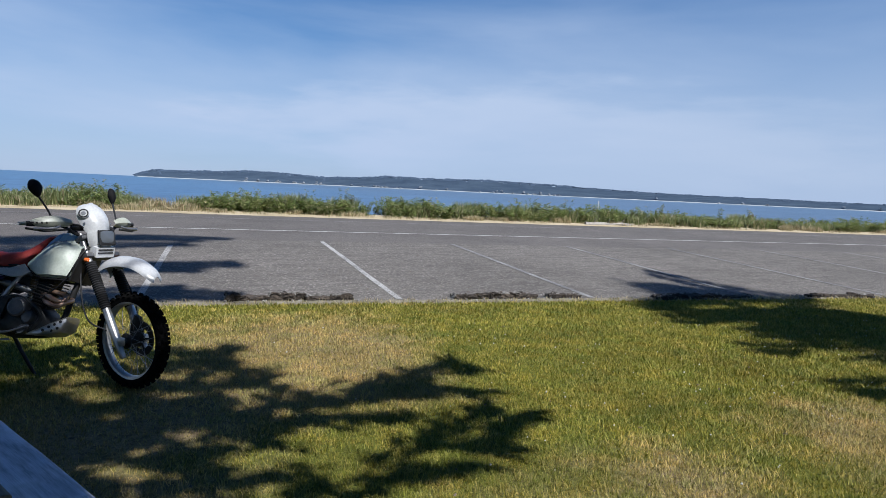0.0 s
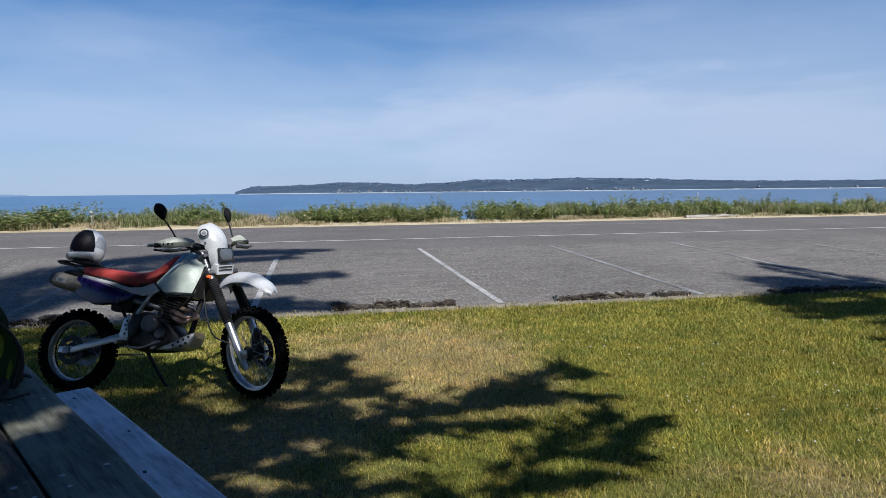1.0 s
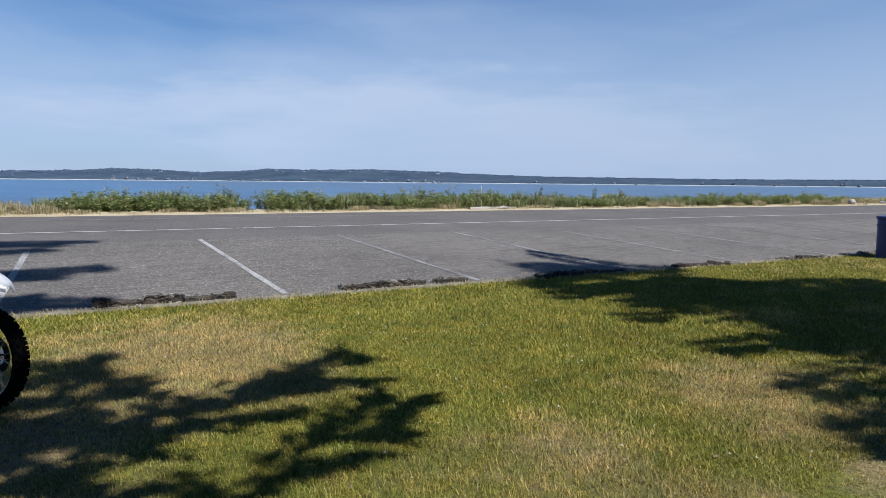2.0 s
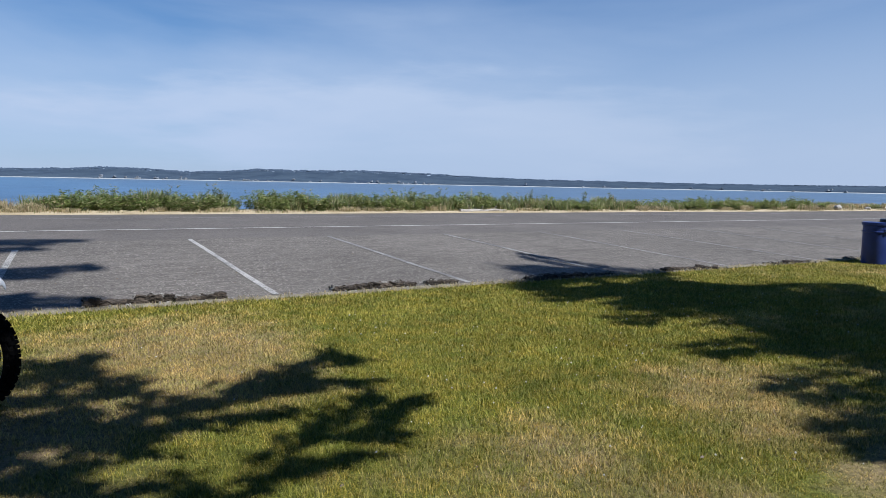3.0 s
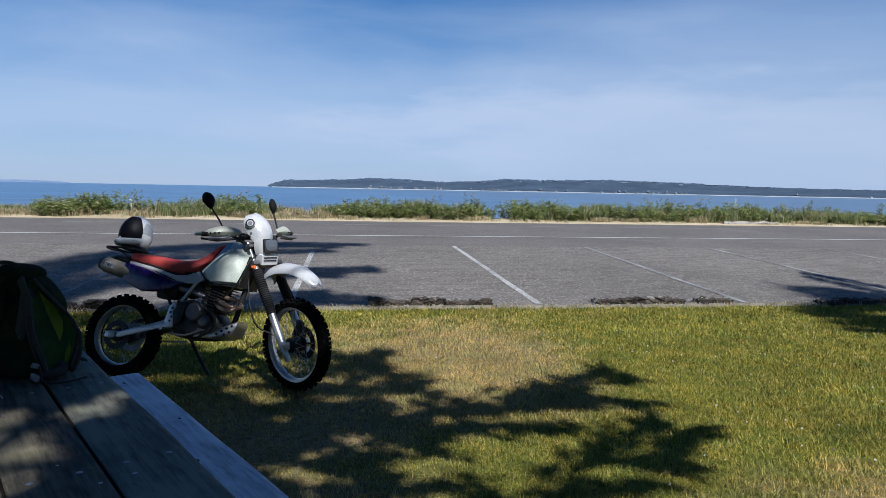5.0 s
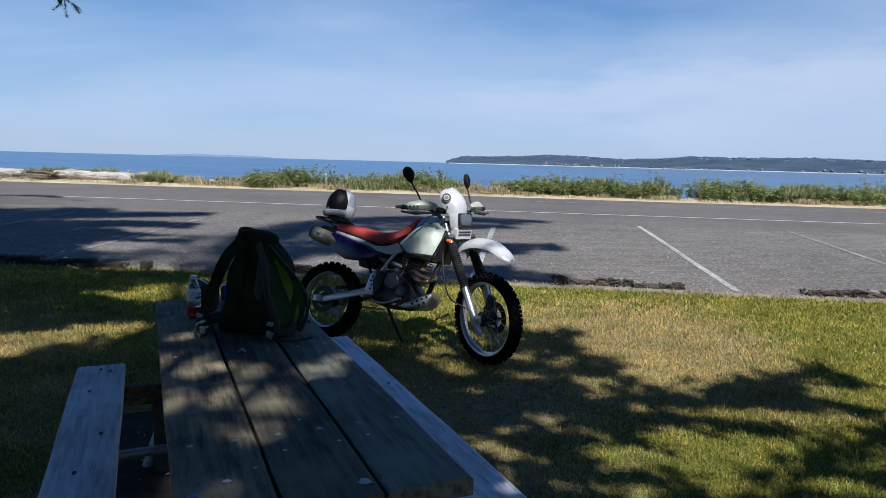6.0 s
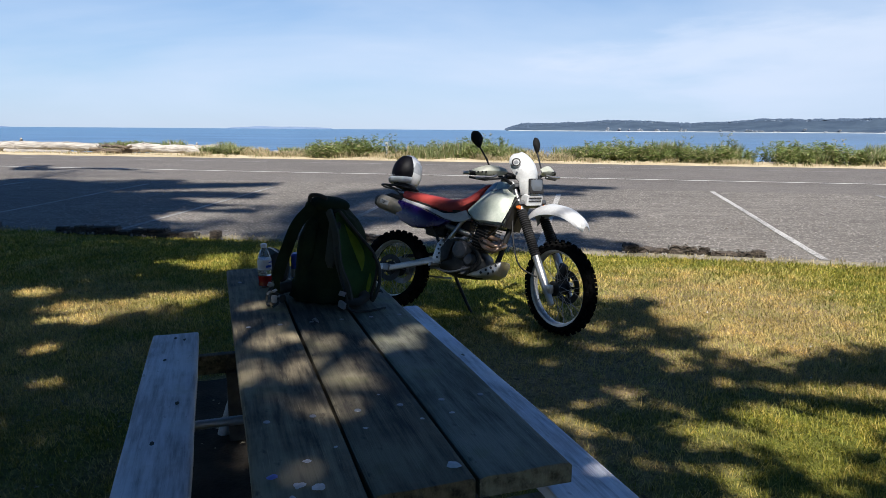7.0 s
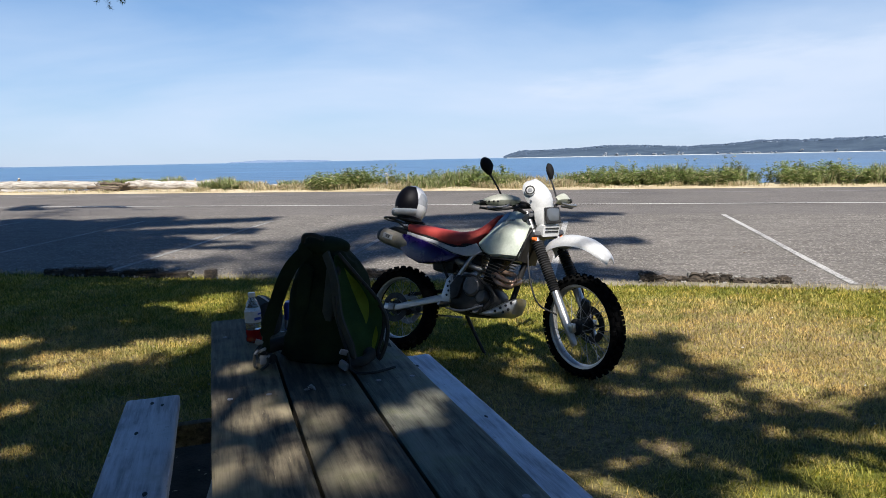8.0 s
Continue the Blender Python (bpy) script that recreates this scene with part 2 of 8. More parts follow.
def sea_water():
    m, n, l, p = nodes_of("sea_water")
    swell = noise_at(n, l, 0.05, 4, 0.6, (1, 2.6, 1), "World")
    chop = noise_at(n, l, 0.7, 5, 0.65, (0.5, 1.6, 1), "World")
    tint = noise_at(n, l, 0.012, 4, 0.6, (0.5, 3, 1), "World")
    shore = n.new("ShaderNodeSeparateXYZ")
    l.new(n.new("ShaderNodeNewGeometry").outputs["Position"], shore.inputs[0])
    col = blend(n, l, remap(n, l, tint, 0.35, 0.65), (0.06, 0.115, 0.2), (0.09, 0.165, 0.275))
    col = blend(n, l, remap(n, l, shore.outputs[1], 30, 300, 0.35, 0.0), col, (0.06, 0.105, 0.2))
    # greyer towards the bay's inner end: haze put into the water's colour
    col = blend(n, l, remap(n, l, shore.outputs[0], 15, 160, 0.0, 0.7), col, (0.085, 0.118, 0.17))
    # light and dark of the ripples put into the colour
    col = blend(n, l, remap(n, l, chop, 0.3, 0.75, 0.0, 0.35), col, (0.085, 0.165, 0.27))
    streak = noise_at(n, l, 0.16, 5, 0.7, (0.22, 1.8, 1), "World")
    col = blend(n, l, 0.8, col, remap(n, l, streak, 0.32, 0.68, 0.5, 1.5), "MULTIPLY")
    l.new(col, p.inputs["Base Color"])
    p.inputs["Roughness"].default_value = 0.4
    p.inputs["Specular IOR Level"].default_value = 0.12
    relief(n, l, p, maths(n, l, "ADD", swell, maths(n, l, "MULTIPLY", chop, 0.35)), 0.9, 0.5)
    return m


def glossy_glass(name, color, rough=0.05, alpha_mix=0.6):
    m, n, l, p = nodes_of(name)
    p.inputs["Base Color"].default_value = (*color, 1)
    p.inputs["Roughness"].default_value = rough
    p.inputs["Transmission Weight"].default_value = alpha_mix
    return m


M_SOIL = lawn_soil()
M_BLADE = leaf("grass_blade", (0.115, 0.115, 0.01), (0.365, 0.33, 0.045), (0.34, 0.26, 0.112), 0.3, True)
M_CLOVER = leaf("clover_flower", (0.45, 0.45, 0.4), (0.62, 0.6, 0.54), None, 0.2)
M_LITTER = surf("leaf_litter", (0.06, 0.04, 0.02), (0.13, 0.09, 0.05), 6, 60)
M_FLAKE = surf("pale_leaf_litter", (0.14, 0.12, 0.08), (0.27, 0.24, 0.17), 6, 60)
M_LOT = asphalt("parking_asphalt", (0.075, 0.067, 0.06), (0.134, 0.121, 0.109), (0.28, 0.258, 0.235), 48)
M_ROAD = asphalt("road_asphalt", (0.085, 0.076, 0.07), (0.116, 0.104, 0.096), (0.19, 0.174, 0.16), 60)
M_LINE = road_paint("stall_paint", (0.4, 0.39, 0.37), (0.1, 0.098, 0.096), 0.7)
M_FADED = road_paint("faded_paint", (0.33, 0.325, 0.31), (0.105, 0.103, 0.102), 0.62)
M_ROADLINE = road_paint("road_line_paint", (0.5, 0.49, 0.465), (0.1, 0.098, 0.096), 0.88)
M_EARTH = surf("gravelly_earth", (0.13, 0.115, 0.085), (0.26, 0.235, 0.18), 5, 55, (0.9, 0.95), 0, 0.9, 0.02, None, 0, 0.1, "World")
M_DARK_PATCH = surf("dark_patch", (0.018, 0.016, 0.014), (0.045, 0.038, 0.03), 5, 60, (0.9, 0.98), 0, 0.9, 0.012, None, 0, 0.08, "World")
M_VERGE = surf("dry_verge", (0.36, 0.29, 0.18), (0.5, 0.42, 0.29), 0.9, 30, (0.9, 0.95), 0, 0.7, 0.03, None, 0, 0.1, "World")
M_BEACH = surf("beach_sand", (0.24, 0.215, 0.175), (0.32, 0.29, 0.24), 0.5, 12, (0.85, 0.95), 0, 0.5, 0.03, None, 0, 0.2, "World")
M_SEA = sea_water()
M_TOP = plank_wood("table_plank", (0.2, 0.166, 0.108), (0.09, 0.074, 0.05), (0.018, 0.015, 0.012), (0.085, 0.09, 0.03))
M_TOP_DARK = plank_wood("table_plank_dark", (0.15, 0.13, 0.088), (0.065, 0.055, 0.04), (0.012, 0.01, 0.009), (0.065, 0.072, 0.024))
M_TOP_PALE = plank_wood("table_plank_pale", (0.215, 0.21, 0.165), (0.14, 0.14, 0.105), (0.045, 0.042, 0.032), (0.14, 0.155, 0.05))
M_BENCH = plank_wood("bench_plank", (0.74, 0.73, 0.78), (0.64, 0.63, 0.68), (0.3, 0.29, 0.31), (0.48, 0.48, 0.45), 0.7)
M_ROT = surf("rotten_timber", (0.012, 0.009, 0.007), (0.1, 0.078, 0.06), 16, 70, (0.85, 0.95), 0, 0.9, 0.02, (0.5, 3, 3), 0.25)
M_RUBBLE = surf("crumbled_kerb", (0.05, 0.045, 0.04), (0.27, 0.258, 0.24), 14, 60, (0.85, 0.95), 0, 0.9, 0.015, None, 0.2)
M_DRIFT_DARK = surf("driftwood_dark", (0.045, 0.03, 0.02), (0.2, 0.155, 0.11), 3.5, 26, (0.8, 0.9), 0, 0.7, 0.03, (0.3, 4, 4), 0.2)
M_DRIFT = surf("driftwood", (0.17, 0.15, 0.13), (0.48, 0.445, 0.4), 3.5, 26, (0.8, 0.9), 0, 0.7, 0.03, (0.3, 4, 4), 0.15)
M_BARK = surf("bark", (0.06, 0.045, 0.035), (0.13, 0.1, 0.08), 4, 30, (0.85, 0.95), 0, 0.9, 0.03, (3, 3, 0.5))
M_NEEDLE = leaf("needles", (0.025, 0.05, 0.018), (0.05, 0.085, 0.03), None, 0.1)
M_SHRUB = leaf("shrub_leaf", (0.1, 0.14, 0.035), (0.27, 0.32, 0.1), (0.42, 0.37, 0.2), 0.35)
M_REED = leaf("reed_leaf", (0.13, 0.17, 0.06), (0.31, 0.33, 0.15), (0.42, 0.36, 0.22), 0.35)
M_STRAW = leaf("straw_leaf", (0.34, 0.27, 0.15), (0.52, 0.44, 0.28), (0.19, 0.2, 0.08), 0.35)
# bluish haze put into the colours of the far woods, land, hills and houses
M_HAZED_WOODS = leaf("hazed_woods", (0.036, 0.055, 0.088), (0.055, 0.08, 0.12), None, 0.0, False, 0.95)
M_HAZED_LAND = surf("hazed_land", (0.036, 0.054, 0.084), (0.056, 0.08, 0.112), 0.012, 0.1, (0.95, 1), 0, 0, 0, None, 0, 0.05, "World")
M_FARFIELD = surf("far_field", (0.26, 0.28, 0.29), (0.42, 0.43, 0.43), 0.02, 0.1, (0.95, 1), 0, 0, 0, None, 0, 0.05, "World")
M_HAZED_HILLS = surf("hazy_hills", (0.13, 0.18, 0.27), (0.15, 0.2, 0.29), 0.005, 0.05, (1, 1), 0, 0, 0, None, 0, 0.0, "World")
M_HAZED_WALL = surf("hazed_wall", (0.24, 0.26, 0.28), (0.36, 0.37, 0.38), 0.5, 4, (0.8, 0.9), 0, 0, 0, None, 0.35)
M_HAZED_ROOF = surf("hazed_roof", (0.11, 0.13, 0.16), (0.17, 0.185, 0.21), 0.5, 4, (0.8, 0.9), 0, 0, 0, None, 0.4)
M_STONE = surf("boulder", (0.28, 0.26, 0.235), (0.46, 0.435, 0.4), 2, 20, (0.8, 0.9), 0, 0.6, 0.02, None, 0.25)
M_PIPE = surf("steel_pipe", (0.25, 0.26, 0.28), (0.34, 0.35, 0.37), 9, 80, (0.4, 0.6), 0.6, 0.1)
# things
M_RUBBER = surf("tyre_rubber", (0.004, 0.004, 0.0045), (0.009, 0.009, 0.009), 14, 120, (0.9, 1.0), 0, 0.3, 0.002, None, 0, 0.02)
M_ALLOY = surf("alloy", (0.42, 0.42, 0.43), (0.58, 0.58, 0.59), 9, 120, (0.28, 0.45), 0.9, 0.05)
M_STEEL = surf("dull_steel", (0.2, 0.2, 0.21), (0.34, 0.34, 0.35), 12, 90, (0.35, 0.55), 0.85, 0.08)
M_ENGINE = surf("engine_grey", (0.018, 0.018, 0.019), (0.05, 0.05, 0.05), 16, 90, (0.45, 0.65), 0.5, 0.12)
M_COVER = surf("engine_cover", (0.07, 0.07, 0.075), (0.13, 0.13, 0.135), 14, 90, (0.4, 0.55), 0.6, 0.1)
M_BLACK = surf("black_plastic", (0.01, 0.01, 0.011), (0.022, 0.022, 0.024), 12, 110, (0.45, 0.6), 0, 0.1, 0.002, None, 0, 0.25)
M_MATT = surf("matt_black", (0.004, 0.004, 0.005), (0.008, 0.008, 0.009), 12, 110, (0.65, 0.8), 0, 0.05, 0.002, None, 0, 0.12)
M_WHITE = surf("white_plastic", (0.42, 0.425, 0.44), (0.5, 0.505, 0.515), 5, 70, (0.25, 0.38), 0, 0.03, 0.001, None, 0, 0.5, "Object", 0.3)
M_SHOULDER_SHADE = surf("shoulder_shade", (0.14, 0.19, 0.26), (0.2, 0.25, 0.32), 6, 60, (0.3, 0.45), 0, 0.03, 0.001)
M_TANK = surf("tank_plastic", (0.43, 0.475, 0.42), (0.56, 0.6, 0.54), 9, 60, (0.3, 0.45), 0, 0.03, 0.001)
M_PURPLE = surf("violet_plastic", (0.012, 0.005, 0.075), (0.018, 0.008, 0.1), 5, 70, (0.2, 0.35), 0, 0.03, 0.001, None, 0, 0.5, "Object", 0.3)
M_RED = surf("red_vinyl", (0.25, 0.024, 0.02), (0.34, 0.04, 0.032), 7, 140, (0.5, 0.65), 0, 0.25, 0.001)
M_TAIL = surf("tail_lens", (0.09, 0.015, 0.012), (0.14, 0.025, 0.018), 9, 60, (0.2, 0.3), 0, 0)
M_MUFF = surf("dull_muffler", (0.13, 0.12, 0.1), (0.22, 0.2, 0.17), 10, 70, (0.45, 0.6), 0.4, 0.08)
M_RIM = surf("wheel_rim", (0.36, 0.36, 0.36), (0.48, 0.48, 0.47), 9, 90, (0.3, 0.45), 0.5, 0.05)
M_COPPER = surf("heat_tinted_pipe", (0.28, 0.17, 0.12), (0.42, 0.29, 0.21), 18, 70, (0.3, 0.45), 0.8, 0.05)
M_GUARD = surf("smoked_guard", (0.3, 0.31, 0.26), (0.4, 0.41, 0.35), 9, 70, (0.35, 0.5), 0, 0.03)
M_LENS = glossy_glass("lamp_lens", (0.12, 0.135, 0.16), 0.12, 0.3)
M_AMBER = surf("amber_lens", (0.6, 0.12, 0.02), (0.7, 0.18, 0.04), 20, 90, (0.15, 0.25), 0, 0)
M_VISOR = surf("dark_visor", (0.005, 0.005, 0.009), (0.009, 0.009, 0.014), 5, 40, (0.4, 0.5), 0, 0, 0.001, None, 0, 0.12)
M_SHELL = surf("helmet_shell", (0.38, 0.39, 0.42), (0.5, 0.51, 0.53), 6, 60, (0.15, 0.25), 0, 0, 0.001, None, 0, 0.5, "Object", 0.5)
M_GREY = surf("grey_graphic", (0.16, 0.17, 0.19), (0.24, 0.25, 0.27), 6, 60, (0.25, 0.35), 0, 0)
M_CANVAS = surf("pack_fabric", (0.008, 0.012, 0.008), (0.018, 0.027, 0.014), 7, 220, (0.85, 0.98), 0, 0.5, 0.002, None, 0, 0.06)
M_PAD = surf("pack_pad", (0.018, 0.023, 0.02), (0.034, 0.04, 0.034), 14, 120, (0.8, 0.9), 0, 0.3, 0.002)
M_CANVAS2 = surf("pack_pocket", (0.026, 0.07, 0.026), (0.062, 0.125, 0.046), 7, 220, (0.75, 0.9), 0, 0.5, 0.002, None, 0, 0.15)
M_LIME = surf("pack_lime", (0.2, 0.27, 0.028), (0.31, 0.39, 0.06), 8, 200, (0.75, 0.9), 0, 0.4, 0.002, None, 0, 0.15)
M_WEB = surf("webbing", (0.01, 0.011, 0.01), (0.025, 0.026, 0.024), 20, 240, (0.8, 0.9), 0, 0.4, 0.001)
M_PET = glossy_glass("clear_plastic", (0.9, 0.93, 0.96), 0.06, 0.9)
M_JUICE = glossy_glass("red_drink", (0.24, 0.004, 0.005), 0.1, 0.0)
M_LABEL = surf("bottle_label", (0.5, 0.54, 0.62), (0.62, 0.66, 0.72), 12, 90, (0.4, 0.5), 0, 0)
M_BLUE = surf("blue_print", (0.02, 0.06, 0.4), (0.03, 0.09, 0.5), 12, 90, (0.35, 0.5), 0, 0)
M_BIN_BLUE = surf("blue_bin", (0.008, 0.022, 0.12), (0.013, 0.032, 0.16), 4, 60, (0.4, 0.55), 0, 0.1)
M_BIN_GREY = surf("grey_bin", (0.06, 0.066, 0.076), (0.095, 0.1, 0.112), 3, 60, (0.5, 0.65), 0, 0.1)
M_BIN_LID = surf("bin_lid", (0.12, 0.125, 0.13), (0.2, 0.205, 0.21), 3, 60, (0.5, 0.65), 0, 0.1)
M_SPLAT = surf("dried_splash", (0.36, 0.36, 0.36), (0.5, 0.5, 0.51), 20, 120, (0.7, 0.8), 0, 0.1)
M_SPLAT_BLUE = surf("blue_splash", (0.12, 0.13, 0.4), (0.2, 0.2, 0.5), 20, 120, (0.6, 0.7), 0, 0.1)
M_KNOT = surf("knot_wood", (0.03, 0.025, 0.022), (0.07, 0.06, 0.05), 20, 120, (0.8, 0.9), 0, 0.2)
M_SIGN = surf("sign_back", (0.07, 0.075, 0.08), (0.11, 0.115, 0.12), 6, 60, (0.5, 0.6), 0.3, 0)

# ---- helpers for geometry ----
def empty(name, m, label, category, group="", kind=""):
    ob = new(name)
    ob.empty_display_size = 0.1
    ob.matrix_basis = m
    return tagged(ob, label, category, group, kind)


def from_bm(bm, name, material, smooth=True):
    me = bpy.data.meshes.new(name)
    bmesh.ops.recalc_face_normals(bm, faces=bm.faces)
    bm.to_mesh(me)
    bm.free()
    me.materials.append(material)
    if smooth:
        me.polygons.foreach_set("use_smooth", [True] * len(me.polygons))
        me.set_sharp_from_angle(angle=radians(38))
    return me


def part(name, bm, material, parent, label="", smooth=True):
    me = bm if isinstance(bm, bpy.types.Mesh) else from_bm(bm, name, material, smooth)
    ob = new(name, me)
    ob.parent = parent
    return tagged(ob, label)


def soup(name, verts, tris, material, smooth=False):
    """A mesh from arrays of triangles."""
    me = bpy.data.meshes.new(name)
    me.vertices.add(len(verts))
    me.vertices.foreach_set("co", np.asarray(verts, np.float32).ravel())
    tris = np.asarray(tris, np.int32)
    me.loops.add(tris.size)
    me.loops.foreach_set("vertex_index", tris.ravel())
    me.polygons.add(len(tris))
    me.polygons.foreach_set("loop_start", np.arange(0, tris.size, tris.shape[1], dtype=np.int32))
    me.polygons.foreach_set("use_smooth", np.full(len(tris), smooth))
    me.materials.append(material)
    me.update()
    me.validate()
    return me


def tube(bm, pts, r, n=8, cap=True):
    """A round bar along points; r: one radius or one for each point."""
    pts = [Vector(p) for p in pts]
    rs = r if isinstance(r, (list, tuple)) else [r] * len(pts)
    rings, side = [], None
    for i, p in enumerate(pts):
        d = (pts[min(i + 1, len(pts) - 1)] - pts[max(i - 1, 0)]).normalized()
        if side is None:
            side = d.orthogonal().normalized()
        side = (side - d * side.dot(d)).normalized()
        up = d.cross(side)
        rings.append([bm.verts.new(p + rs[i] * (math.cos(2 * math.pi * k / n) * side + math.sin(2 * math.pi * k / n) * up)) for k in range(n)])
    for a, b in zip(rings, rings[1:]):
        for k in range(n):
            bm.faces.new((a[k], a[(k + 1) % n], b[(k + 1) % n], b[k]))
    if cap:
        bm.faces.new(rings[0][::-1])
        bm.faces.new(rings[-1])
    return bm


def curve_pts(pts, steps=6):
    """Smooth points through the given ones (Catmull-Rom)."""
    p = [Vector(q) for q in pts]
    p = [2 * p[0] - p[1], *p, 2 * p[-1] - p[-2]]
    out = []
    for i in range(1, len(p) - 2):
        for k in range(steps):
            t = k / steps
            a, b, c, d = p[i - 1 : i + 3]
            out.append(0.5 * (2 * b + (c - a) * t + (2 * a - 5 * b + 4 * c - d) * t**2 + (3 * b - a - 3 * c + d) * t**3))
    return [*out, p[-2]]


def lathe(bm, profile, n=24, m=None):
    """Turns (radius, height) points about local z."""
    m = m or Matrix.Identity(4)
    rings = []
    for r, z in profile:
        rings.append([bm.verts.new(m @ Vector((r * math.cos(2 * math.pi * k / n), r * math.sin(2 * math.pi * k / n), z))) for k in range(n)])
    for a, b in zip(rings, rings[1:]):
        for k in range(n):
            bm.faces.new((a[k], a[(k + 1) % n], b[(k + 1) % n], b[k]))
    if profile[0][0] > 1e-5 and profile[0] != profile[-1]:
        bm.faces.new(rings[0][::-1])
    if profile[-1][0] > 1e-5 and profile[0] != profile[-1]:
        bm.faces.new(rings[-1])
    bmesh.ops.remove_doubles(bm, verts=bm.verts, dist=1e-5)
    return bm


def block(bm, size, m=None, bevel=0.004, segs=2):
    made = bmesh.ops.create_cube(bm, size=1, matrix=(m or Matrix.Identity(4)) @ Matrix.Diagonal((*size, 1)))
    if bevel:
        edges = list({e for v in made["verts"] for e in v.link_edges})
        bmesh.ops.bevel(bm, geom=edges, offset=bevel, segments=segs, affect="EDGES", profile=0.6)
    return bm


def loft(bm, sections, n=16, power=2.4, cap=True):
    """A skin over rounded sections: (x, y centre, z centre, half width, half height), across local x."""
    rings = []
    for x, yc, zc, w, h in sections:
        ring = []
        for k in range(n):
            a = 2 * math.pi * k / n
            c, s = math.cos(a), math.sin(a)
            ring.append(bm.verts.new((x, yc + w * math.copysign(abs(c) ** (2 / power), c), zc + h * math.copysign(abs(s) ** (2 / power), s))))
        rings.append(ring)
    for a, b in zip(rings, rings[1:]):
        for k in range(n):
            bm.faces.new((a[k], a[(k + 1) % n], b[(k + 1) % n], b[k]))
    if cap:
        bm.faces.new(rings[0][::-1])
        bm.faces.new(rings[-1])
    return bm


def slab(bm, outline, y0, y1, bevel=0.006, m=None):
    """An outline of (x, z) given thickness from y0 to y1, with eased edges."""
    a = [bm.verts.new((x, y0, z)) for x, z in outline]
    b = [bm.verts.new((x, y1, z)) for x, z in outline]
    faces = [bm.faces.new(a), bm.faces.new(b[::-1])]
    k = len(a)
    for i in range(k):
        faces.append(bm.faces.new((a[i], b[i], b[(i + 1) % k], a[(i + 1) % k])))
    bmesh.ops.recalc_face_normals(bm, faces=faces)
    if bevel:
        edges = list({e for f in faces[:2] for e in f.edges})
        bmesh.ops.bevel(bm, geom=edges, offset=bevel, segments=2, affect="EDGES", profile=0.6)
    if m:
        bmesh.ops.transform(bm, matrix=m, verts=bm.verts)
    return bm


def roughen(bm, amount, scale, seed=0.0):
    for v in bm.verts:
        v.co += noise.noise_vector(v.co * scale + Vector((seed, seed * 1.7, 0))) * amount


# ---- the lie of the land: s runs along the kerb, d away from it towards the sea ----
KERB = (0.0, 9.37)
ALONG, AWAY = (0.9945, -0.105), (0.105, 0.9945)


def rd(s, d, z=0.0):
    return Vector((KERB[0] + s * ALONG[0] + d * AWAY[0], KERB[1] + s * ALONG[1] + d * AWAY[1], z))


D_LOT, D_NEAR_LINE, D_FAR_LINE, D_VERGE = 5.65, 8.2, 13.2, 15.8
Z_ROAD = 0.3


def strip(name, rows, s_values, material, kind="structure", label="", wobble=None):
    """A sheet between rows of (d, z), along s."""
    bm = bmesh.new()
    grid = []
    for s in s_values:
        line = []
        for k, (d, z) in enumerate(rows):
            p = rd(s, d, z)
            if wobble:
                p += wobble(s, k)
            line.append(bm.verts.new(p))
        grid.append(line)
    for a, b in zip(grid, grid[1:]):
        for k in range(len(rows) - 1):
            bm.faces.new((a[k], b[k], b[k + 1], a[k + 1]))
    me = from_bm(bm, name, material, False)
    me.polygons.foreach_set("use_smooth", [True] * len(me.polygons))
    if me.polygons[0].normal.z < 0:
        me.flip_normals()
    ob = new(name, me)
    return tagged(ob, label, "", "", kind)


near_s = [x * 0.5 for x in range(-60, 101)]
far_s = [-900, -400, -150, -80, -50, *near_s, 70, 110, 200, 500, 900]


def kerb_edge(s, k):
    return Vector((0, 0.09 * noise.noise(Vector((s * 1.3, 3.1, 0))) + 0.05 * noise.noise(Vector((s * 5.1, 7.7, 0))), 0)) if k == 0 else Vector()


bm = bmesh.new()
# lawn: one sheet from far behind to under the lot's edge
xs = [-900, -300, -100, -50, -30, *[x * 0.5 for x in range(-40, 61)], 40, 60, 120, 400, 900]
ds = [-900, -300, -80, -40, -25, -18, -14, *[-12 + 0.4 * k for k in range(31)], 0.25]
grid = []
for s in xs:
    line = []
    for d in ds:
        p = rd(s, d)
        p.z = 0.008 * noise.noise(p * 0.35) + 0.003 * noise.noise(p * 1.7) - 0.006 - (0.05 if d > 0.1 else 0.0)
        line.append(bm.verts.new(p))
    grid.append(line)
for a, b in zip(grid, grid[1:]):
    for k in range(len(ds) - 1):
        bm.faces.new((a[k], b[k], b[k + 1], a[k + 1]))
lawn = tagged(new("ground", from_bm(bm, "ground", M_SOIL)), "mown lawn with green and sun-burnt yellow patches", "lawn", "", "structure")

strip("parking_lot", [(0.0, 0.012), (1.8, 0.1), (3.6, 0.2), (D_LOT, Z_ROAD)], far_s, M_LOT, "structure", "grey chip-sealed parking lot with faded stall lines", kerb_edge)
strip("road", [(D_LOT, Z_ROAD), (8.0, Z_ROAD + 0.02), (11.0, Z_ROAD + 0.03), (D_VERGE, Z_ROAD)], far_s, M_ROAD, "structure", "dark smooth two-lane asphalt road along the shore")


def edge_wobble(s, k):
    return Vector((0, 0.07 * noise.noise(Vector((s * 1.1, k * 5.0, 0))) + 0.05 * noise.noise(Vector((s * 4.3, k, 0))), 0.012 * noise.noise(Vector((s * 6.0, k * 9.0, 2))) if 0 < k < 3 else 0))


